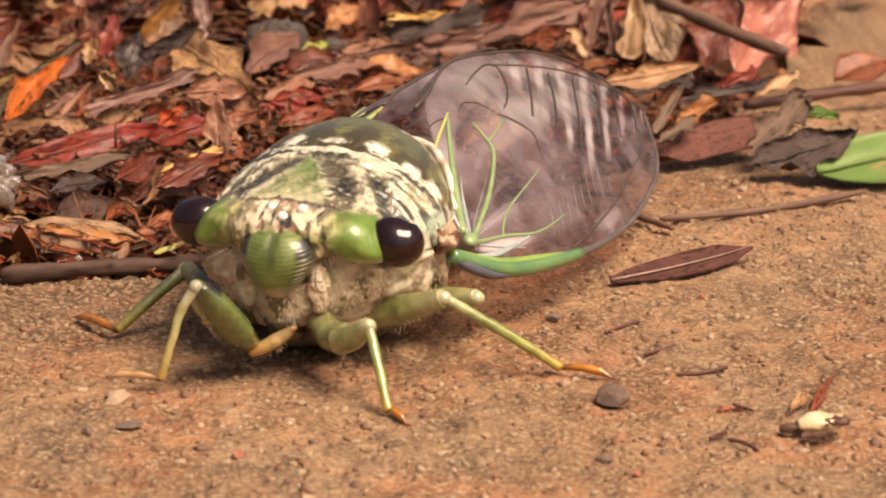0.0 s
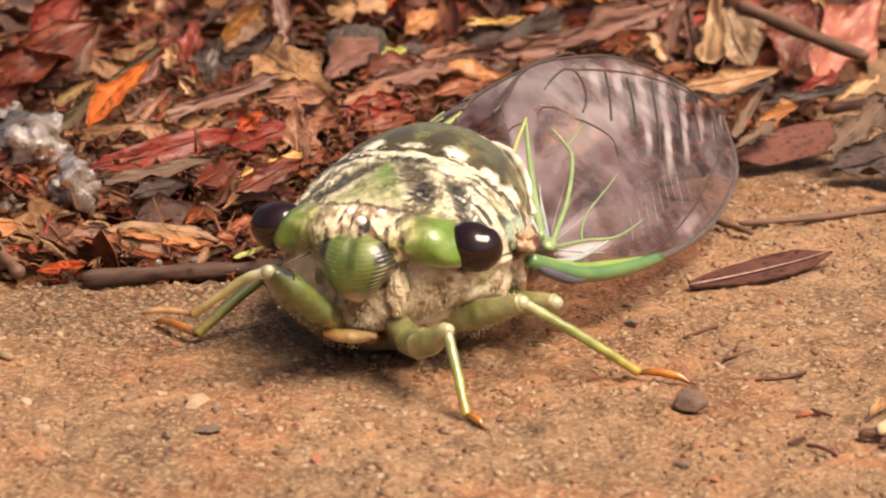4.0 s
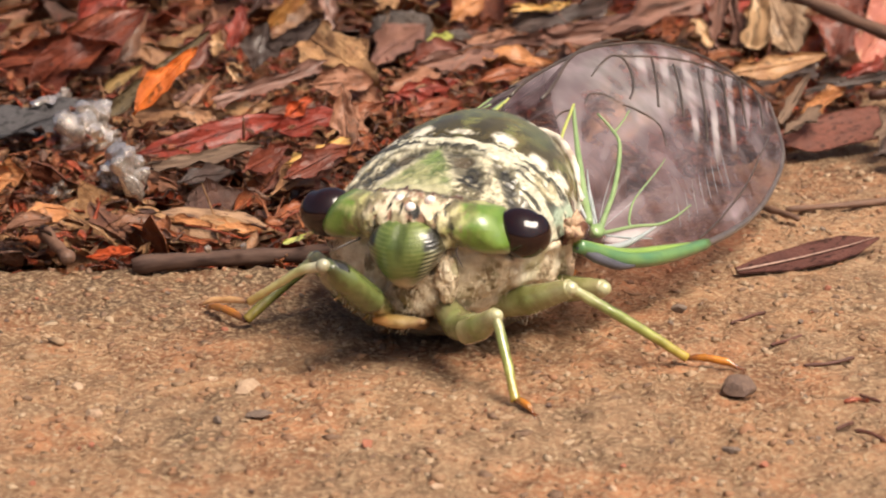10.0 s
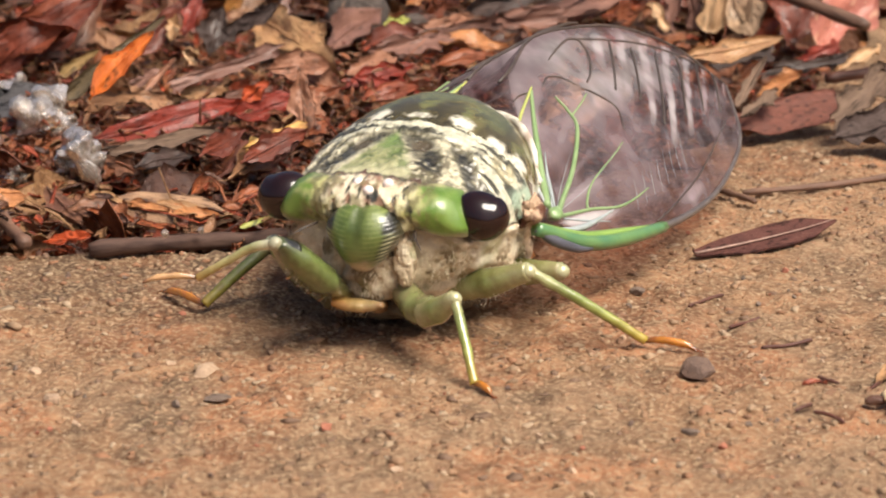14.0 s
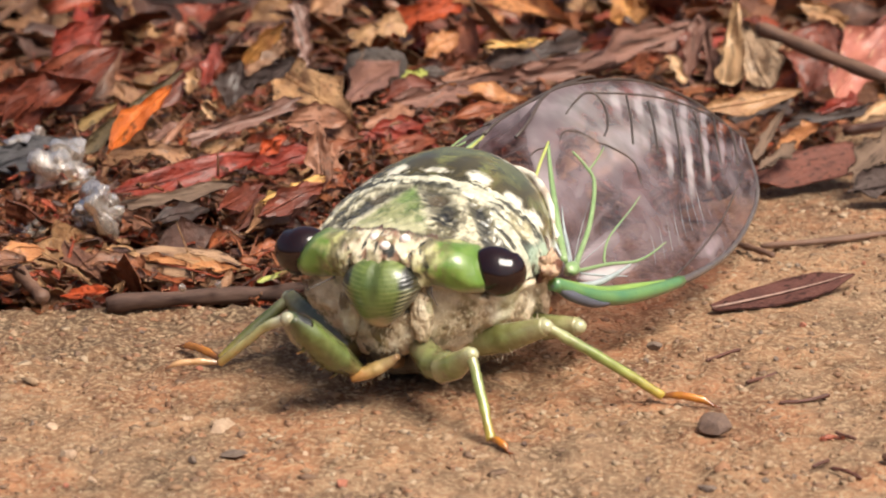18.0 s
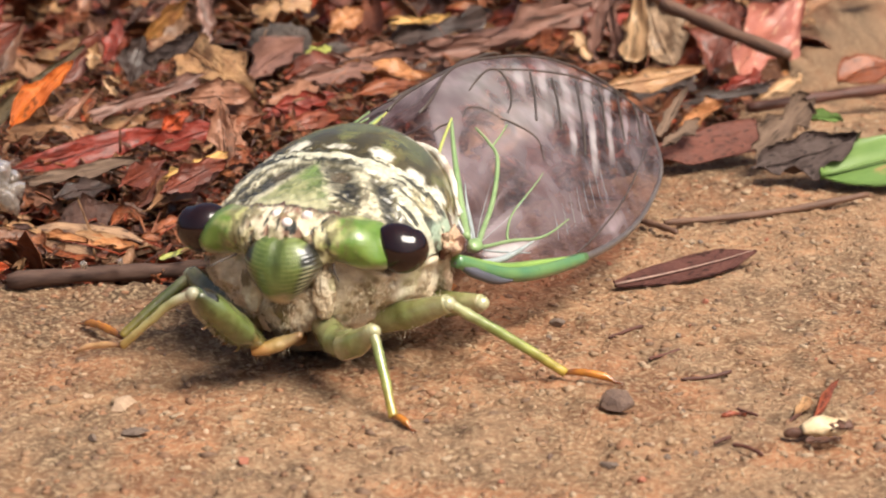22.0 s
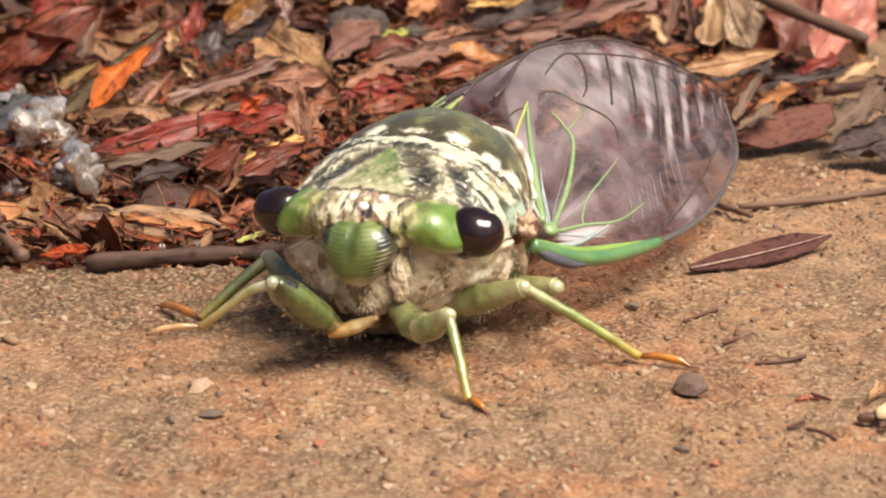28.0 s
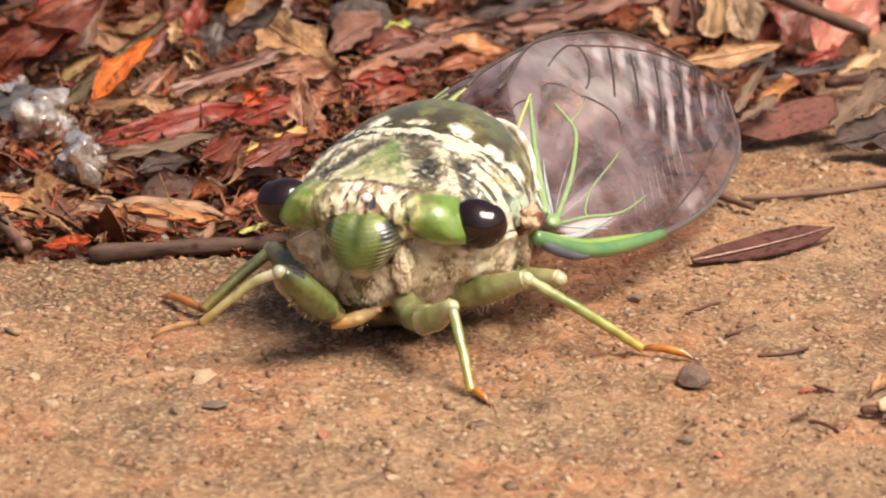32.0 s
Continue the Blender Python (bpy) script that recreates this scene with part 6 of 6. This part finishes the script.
leaf_thing("dry_leaf", (-17.9, 19.3, 1.6), (-12.8, 17.0, 1.2), 0.5, RUST, "thin curved brown stem shred", "chip", 42, -0.3, 0.15)
quartz_cluster((-23.2, 36.6, 3.0), (2.0, 1.6, 2.1), 30, 1)
quartz_cluster((-19.5, 28.0, 2.4), (1.9, 1.4, 2.0), 30, 2)
quartz_cluster((-23.4, 27.0, 1.8), (1.0, 0.8, 1.1), 9, 3)
quartz_cluster((-26.2, 44.0, 2.8), (1.8, 1.6, 1.6), 14, 4)
stone_thing("quartz_lump", (-12.9, 14.6, 1.6), (0.3, 0.3, 0.3), QUARTZ, "tiny glassy quartz grain", "stone")
stone_thing("quartz_lump", (-14.8, 25.4, 1.6), (0.5, 0.5, 0.5), QUARTZ, "tiny glassy quartz grain", "stone")
stone_thing("quartz_lump", (-10.9, 15.2, 1.6), (0.3, 0.3, 0.3), QUARTZ, "tiny glassy quartz grain", "stone")
leaf_thing("dry_leaf", (22.7, 69.2, 2.0), (21.7, 70.7, 6.4), 1.3, MAUVE, "upright mauve brown bark strip in litter", "chip", -39, 0.0, 0.08)
leaf_thing("dry_leaf", (20.5, 69.2, 2.0), (21.4, 70.7, 6.9), 1.2, MAUVE, "upright mauve brown bark strip in litter", "chip", 27, 0.0, 0.08)
leaf_thing("dry_leaf", (-17.8, 82.2, 3.0), (-13.8, 78.8, 6.0), 1.6, BROWN, "brown dry leaf in the damp litter", "leaf", -57, 0.3, 0.15)
leaf_thing("dry_leaf", (-23.1, 89.0, 5.0), (-15.8, 86.6, 5.0), 0.9, DARK, "dark wet bark strip in the damp litter", "chip", 60, 0.3, 0.15)
leaf_thing("dry_leaf", (-15.9, 87.9, 5.0), (-10.3, 89.2, 6.0), 0.8, DARK, "dark wet bark strip in the damp litter", "chip", 73, 0.3, 0.15)
leaf_thing("dry_leaf", (-25.6, 76.9, 9.0), (-25.7, 90.6, 3.0), 1.3, BLUEGREY, "blue grey bark strip in the damp litter", "chip", -29, 0.3, 0.15)
leaf_thing("dry_leaf", (-3.7, 89.6, 5.0), (-2.2, 86.5, 7.0), 0.6, YELLOW, "yellowish bark strip in the damp litter", "chip", -54, 0.3, 0.15)
leaf_thing("dry_leaf", (11.5, 92.8, 5.0), (15.2, 89.8, 7.0), 1.5, MAUVE, "mauve brown bark strip in the damp litter", "chip", -79, 0.3, 0.15)
leaf_thing("dry_leaf", (19.1, 90.6, 4.0), (22.2, 87.6, 6.0), 3.2, BRICK, "brick brown dry leaf in the damp litter", "leaf", -49, 0.3, 0.15)
leaf_thing("dry_leaf", (19.3, 69.4, 4.0), (20.2, 68.3, 2.0), 0.9, STRAW, "pale straw bark strip in the damp litter", "chip", 29, 0.3, 0.15)
leaf_thing("dry_leaf", (20.2, 72.1, 3.0), (21.1, 73.3, 5.0), 1.1, DARKRED, "dark red bark strip in the damp litter", "chip", 19, 0.3, 0.15)
leaf_thing("dry_leaf", (-2.7, 59.5, 2.5), (1.4, 60.9, 3.5), 1.8, DARKRED, "dark red dry leaf in the damp litter", "leaf", 56, 0.3, 0.15)
leaf_thing("dry_leaf", (-0.1, 52.6, 2.0), (3.1, 54.1, 2.5), 1.2, RUST, "rust brown dry leaf in the damp litter", "leaf", 50, 0.3, 0.15)
leaf_thing("dry_leaf", (-17.9, 67.7, 5.0), (-15.5, 62.8, 3.0), 1.6, BROWN, "brown dry leaf in the damp litter", "leaf", 20, 0.3, 0.15)
leaf_thing("dry_leaf", (-15.4, 53.2, 3.0), (-14.4, 52.1, 4.0), 0.7, STRAW, "pale straw bark strip in the damp litter", "chip", -52, 0.3, 0.15)
leaf_thing("dry_leaf", (-17.1, 59.4, 3.5), (-16.4, 58.4, 5.0), 0.9, STRAW, "pale straw dry leaf in the damp litter", "leaf", -24, 0.3, 0.15)
leaf_thing("dry_leaf", (-12.2, 43.8, 2.0), (-8.7, 46.3, 2.6), 1.0, MAUVE, "mauve brown bark strip in the damp litter", "chip", 48, 0.3, 0.15)
leaf_thing("dry_leaf", (-7.1, 41.5, 2.0), (-3.7, 43.1, 3.4), 1.3, RUST, "rust brown dry leaf in the damp litter", "leaf", 53, 0.3, 0.15)
leaf_thing("dry_leaf", (-21.0, 34.8, 1.5), (-16.4, 29.6, 1.2), 1.2, BROWN, "brown bark strip in the damp litter", "chip", 32, 0.3, 0.15)
leaf_thing("dry_leaf", (-16.0, 28.8, 1.6), (-13.1, 32.4, 1.6), 1.4, DARK, "dark wet dry leaf in the damp litter", "leaf", 36, 0.3, 0.15)
leaf_thing("dry_leaf", (-19.7, 19.7, 1.2), (-16.4, 20.9, 1.6), 1.4, BROWN, "brown dry leaf in the damp litter", "leaf", 32, 0.3, 0.15)
leaf_thing("dry_leaf", (-20.8, 23.2, 2.0), (-18.1, 18.0, 1.0), 1.3, BROWN, "brown dry leaf in the damp litter", "leaf", 16, 0.3, 0.15)
leaf_thing("dry_leaf", (29.1, 85.8, 4.0), (32.3, 82.5, 7.0), 2.4, BROWN, "brown dry leaf in the damp litter", "leaf", -61, 0.3, 0.15)
leaf_thing("dry_leaf", (30.3, 80.3, 6.0), (34.1, 81.1, 4.0), 1.2, TAN, "tan bark strip in the damp litter", "chip", 68, 0.3, 0.15)
leaf_thing("dry_leaf", (39.1, 86.6, 2.0), (44.1, 91.4, 4.0), 1.3, TANBROWN, "tan brown bark strip in the damp litter", "chip", 43, 0.3, 0.15)
leaf_thing("dry_leaf", (32.1, 57.3, 1.5), (35.3, 60.1, 2.6), 0.7, STRAW, "pale straw bark strip in the damp litter", "chip", 45, 0.3, 0.15)
leaf_thing("dry_leaf", (22.9, 56.7, 2.0), (27.3, 59.8, 2.4), 1.0, DARK, "dark wet bark strip in the damp litter", "chip", 54, 0.3, 0.15)
leaf_thing("dry_leaf", (27.6, 58.2, 1.6), (32.4, 59.8, 2.0), 0.9, DARK, "dark wet bark strip in the damp litter", "chip", 57, 0.3, 0.15)
leaf_thing("dry_leaf", (-9.6, 84.4, 4.5), (-5.5, 86.7, 6.0), 2.4, TANBROWN, "tan brown dry leaf in the damp litter", "leaf", 49, 0.3, 0.15)
leaf_thing("dry_leaf", (-5.7, 75.3, 4.0), (-1.5, 76.1, 5.0), 2.0, TAN, "tan bark strip in the damp litter", "chip", 59, 0.3, 0.15)
leaf_thing("dry_leaf", (0.4, 71.2, 3.5), (3.0, 72.8, 5.0), 1.8, TANORANGE, "orange tan dry leaf in the damp litter", "leaf", 50, 0.3, 0.15)
leaf_thing("dry_leaf", (2.9, 87.0, 6.0), (6.6, 86.8, 7.0), 2.2, TANBROWN, "tan brown bark strip in the damp litter", "chip", 69, 0.3, 0.15)
leaf_thing("dry_leaf", (21.5, 59.6, 2.2), (23.1, 59.2, 2.8), 1.2, TANORANGE, "orange tan bark strip in the damp litter", "chip", 68, 0.3, 0.15)
leaf_thing("dry_leaf", (26.2, 53.2, 2.2), (32.7, 56.7, 3.0), 0.7, DARK, "dark wet bark strip in the damp litter", "chip", 60, 0.3, 0.15)
leaf_thing("dry_leaf", (29.1, 57.0, 2.4), (32.2, 58.6, 3.0), 0.8, RED, "red bark strip in the damp litter", "chip", 53, 0.3, 0.15)
leaf_thing("dry_leaf", (45.2, 100.4, 0.8), (50.4, 105.0, 1.5), 1.5, TANORANGE, "orange tan dry leaf in the damp litter", "leaf", 35, 0.3, 0.15)

LEG_ROWS = (
    (0, (-1.60, -2.00, 1.50), (-2.89, -6.07, 5.71), (-4.50, -7.03, 0.86), (-7.35, -7.55, 0.81)),
    (1.7, (-1.60, -2.00, 1.60), (-3.37, -5.82, 5.87), (-6.83, -7.05, 2.19), (-9.64, -6.82, 1.51)),
    (2, (-1.60, -1.45, 2.90), (-3.06, -6.17, 6.46), (-7.67, -6.59, 4.10), (-10.54, -6.96, 4.27)),
    (2.1, (-1.60, -1.45, 2.90), (-3.95, -5.18, 6.91), (-8.77, -4.79, 4.99), (-10.84, -6.46, 6.15)),
    (2.2, (-1.60, -1.45, 2.90), (-4.72, -4.01, 7.12), (-9.58, -2.82, 5.70), (-10.04, -5.14, 7.38)),
    (2.5, (-1.60, -1.45, 2.90), (-4.29, -4.69, 7.04), (-9.13, -3.78, 5.38), (-11.02, -5.64, 6.57)),
    (3, (-1.60, -1.45, 2.90), (-3.25, -5.85, 6.70), (-7.80, -5.65, 4.21), (-10.66, -6.07, 4.45)),
    (3.5, (-1.60, -1.45, 2.90), (-3.36, -5.85, 6.65), (-7.72, -5.80, 3.82), (-10.61, -6.01, 3.68)),
    (5.5, (-1.60, -1.45, 2.90), (-3.05, -5.93, 6.70), (-7.44, -5.80, 3.93), (-10.32, -6.03, 3.71)),
    (6, (-1.60, -1.45, 2.90), (-2.78, -6.07, 6.65), (-7.18, -6.01, 3.86), (-10.02, -6.40, 3.43)),
    (6.5, (-1.60, -1.45, 2.90), (-2.96, -6.19, 6.47), (-7.34, -6.07, 3.68), (-10.21, -6.14, 3.25)),
    (7, (-1.60, -1.45, 2.90), (-2.88, -6.21, 6.48), (-7.23, -5.99, 3.64), (-10.09, -6.17, 3.23)),
    (7.5, (-1.60, -1.45, 2.90), (-3.81, -5.23, 6.95), (-8.68, -4.95, 5.15), (-11.57, -5.21, 5.14)),
    (8, (-1.60, -1.45, 2.90), (-3.30, -5.54, 6.94), (-8.09, -5.08, 4.99), (-10.99, -5.02, 4.97)),
    (9, (-1.60, -1.45, 2.90), (-3.16, -5.93, 6.65), (-7.64, -5.46, 4.05), (-10.52, -5.43, 3.72)),
    (10, (-1.60, -1.45, 2.90), (-2.88, -6.29, 6.39), (-7.36, -5.80, 3.80), (-10.22, -6.00, 3.39)),
    (11, (-1.60, -1.45, 2.90), (-3.50, -5.86, 6.59), (-8.37, -6.02, 4.78), (-11.22, -6.51, 4.61)),
    (12, (-1.60, -1.45, 2.90), (-3.63, -5.56, 6.78), (-8.67, -5.85, 5.53), (-11.56, -5.79, 5.78)),
    (13, (-1.60, -1.45, 2.90), (-3.45, -5.91, 6.56), (-8.10, -5.58, 4.24), (-10.98, -5.81, 4.08)),
    (13.5, (-1.60, -1.45, 2.90), (-3.35, -5.98, 6.53), (-7.95, -5.73, 4.11), (-10.72, -6.56, 3.90)),
    (15.5, (-1.60, -1.45, 2.90), (-3.51, -5.76, 6.66), (-8.14, -5.20, 4.37), (-10.69, -6.58, 4.27)),
    (16, (-1.60, -1.45, 2.90), (-3.46, -5.80, 6.66), (-8.17, -5.58, 4.46), (-10.92, -6.41, 4.04)),
    (16.5, (-1.60, -2.00, 1.87), (-3.77, -6.12, 5.65), (-8.32, -6.07, 3.14), (-10.78, -7.54, 2.69)),
    (16.7, (-1.60, -2.00, 1.58), (-4.23, -6.67, 4.28), (-8.12, -7.55, 0.94), (-10.68, -8.92, 0.98)),
    (17, (-1.60, -2.00, 1.50), (-4.44, -6.63, 4.04), (-8.50, -7.18, 0.83), (-10.74, -8.99, 1.14)),
    (17.2, (-1.60, -2.00, 2.20), (-4.52, -5.68, 5.93), (-9.50, -5.90, 4.42), (-12.07, -7.11, 4.98)),
    (17.5, (-1.60, -2.00, 2.13), (-3.31, -6.36, 5.88), (-8.18, -6.01, 4.09), (-10.90, -7.00, 4.20)),
    (18, (-1.60, -2.00, 1.80), (-3.50, -6.26, 5.57), (-7.68, -5.67, 2.53), (-10.23, -7.06, 2.40)),
    (18.5, (-1.60, -2.00, 2.00), (-4.78, -5.84, 5.34), (-9.48, -6.18, 3.12), (-12.04, -7.53, 3.22)),
    (19, (-1.60, -2.00, 1.50), (-4.11, -6.62, 4.38), (-7.81, -7.37, 0.81), (-10.68, -7.64, 0.45)),
    (19.2, (-1.60, -2.00, 2.00), (-4.49, -5.63, 5.80), (-9.44, -6.58, 4.56), (-12.24, -6.38, 5.30)),
    (19.3, (-2.20, -2.50, 2.00), (-4.72, -5.46, 6.57), (-9.80, -6.54, 6.72), (-12.42, -5.63, 7.57)),
    (19.5, (-2.20, -2.50, 2.00), (-5.80, -2.69, 6.80), (-8.40, -5.90, 9.95), (-10.83, -5.27, 11.41)),
    (19.6, (-2.20, -2.50, 2.00), (-5.06, -4.10, 7.02), (-6.60, -6.80, 11.19), (-8.96, -5.71, 12.49)),
    (19.625, (-2.20, -2.50, 2.00), (-4.61, -4.31, 7.18), (-7.35, -5.12, 11.53), (-9.64, -4.85, 13.30)),
    (19.65, (-2.20, -2.50, 2.00), (-4.15, -4.51, 7.31), (-7.57, -3.27, 11.02), (-9.54, -3.85, 13.07)),
    (19.675, (-2.20, -2.50, 2.00), (-3.67, -4.69, 7.39), (-7.14, -1.64, 9.77), (-8.58, -3.00, 11.89)),
    (19.7, (-2.20, -2.50, 2.00), (-3.17, -4.86, 7.43), (-6.04, -0.56, 8.04), (-6.80, -2.56, 10.00)),
    (19.75, (-1.90, -2.25, 1.96), (-2.61, -5.42, 7.00), (-4.92, -1.24, 4.95), (-4.99, -3.84, 6.23)),
    (19.8, (-1.60, -2.00, 1.92), (-2.03, -5.91, 6.45), (-3.14, -2.99, 2.30), (-2.51, -5.79, 2.70)),
    (20, (-1.60, -2.00, 1.60), (-2.90, -6.33, 5.54), (-4.07, -4.30, 0.90), (-3.70, -7.17, 1.08)),
    (20.3, (-1.60, -2.00, 1.68), (-3.09, -6.66, 5.14), (-5.37, -5.38, 0.65), (-6.49, -8.05, 0.84)),
    (20.4, (-1.60, -2.00, 1.72), (-3.30, -6.29, 5.56), (-6.60, -5.25, 1.68), (-8.59, -7.34, 1.99)),
    (20.5, (-1.60, -2.00, 1.77), (-3.49, -5.87, 5.94), (-7.64, -5.14, 2.89), (-10.24, -6.37, 3.27)),
    (21, (-1.60, -2.00, 2.10), (-3.42, -6.47, 5.66), (-7.48, -5.96, 2.45), (-10.25, -6.55, 1.84)),
    (22, (-1.60, -2.00, 2.04), (-3.19, -6.44, 5.75), (-7.26, -6.38, 2.51), (-10.08, -6.48, 1.85)),
    (23, (-1.60, -2.00, 1.98), (-3.07, -6.43, 5.75), (-7.28, -7.24, 2.81), (-10.06, -7.77, 2.17)),
    (24, (-1.60, -2.00, 1.92), (-2.96, -6.57, 5.56), (-7.19, -7.05, 2.57), (-9.87, -8.02, 2.02)),
    (25, (-1.60, -2.00, 1.86), (-3.57, -6.26, 5.60), (-7.91, -6.26, 2.75), (-10.30, -7.81, 3.26)),
    (26, (-1.60, -2.00, 1.80), (-2.96, -6.41, 5.63), (-6.23, -6.39, 1.59), (-8.83, -6.66, 0.33)),
    (26.5, (-1.60, -2.00, 1.90), (-2.82, -6.70, 5.42), (-6.39, -6.22, 1.67), (-9.00, -6.77, 0.53)),
    (28.5, (-1.60, -2.00, 2.10), (-2.94, -6.73, 5.54), (-7.26, -6.60, 2.65), (-9.76, -8.04, 2.33)),
    (29, (-1.60, -2.00, 2.10), (-2.92, -6.77, 5.49), (-7.22, -6.84, 2.57), (-9.99, -7.31, 1.84)),
    (29.5, (-1.60, -2.00, 2.10), (-3.01, -6.60, 5.68), (-7.20, -6.79, 2.60), (-9.96, -7.16, 1.80)),
    (30, (-1.60, -2.00, 2.10), (-2.85, -6.71, 5.61), (-7.05, -6.94, 2.56), (-9.83, -7.36, 1.82)),
    (30.5, (-1.60, -2.00, 2.10), (-2.77, -6.63, 5.73), (-6.91, -7.00, 2.61), (-9.64, -7.66, 1.92)),
    (31, (-1.60, -2.00, 2.10), (-2.56, -6.80, 5.57), (-6.76, -7.34, 2.55), (-9.56, -7.59, 1.85)),
    (31.5, (-1.60, -2.00, 2.10), (-3.01, -6.67, 5.60), (-7.19, -6.79, 2.51), (-9.97, -7.14, 1.75)),
    (32, (-1.60, -2.00, 2.10), (-2.73, -6.68, 5.68), (-6.90, -7.33, 2.64), (-9.57, -7.89, 1.68)),
)


def bone(a, b):
    """The pose (m) of a limb piece whose +x runs from a to b (mm)."""
    x = (Vector(b) - Vector(a)).normalized()
    y = Vector((0.15, 0.2, 1.0)).cross(x).normalized()
    z = x.cross(y)
    return Matrix.Translation(Vector(a) * MM) @ Matrix((x, y, z)).transposed().to_4x4()


def motions():
    """The raised foreleg paws, steps and waves."""
    walk(coxa, [(t, bone(COXA_ROOT, Vector(h) + COXA_SHIFT)) for t, h, k, a, p in LEG_ROWS])
    walk(femur, [(t, bone(h, k)) for t, h, k, a, p in LEG_ROWS])
    walk(tibia, [(t, bone(k, a)) for t, h, k, a, p in LEG_ROWS])
    walk(tarsus, [(t, bone(k, a).inverted() @ bone(a, p)) for t, h, k, a, p in LEG_ROWS])


motions()
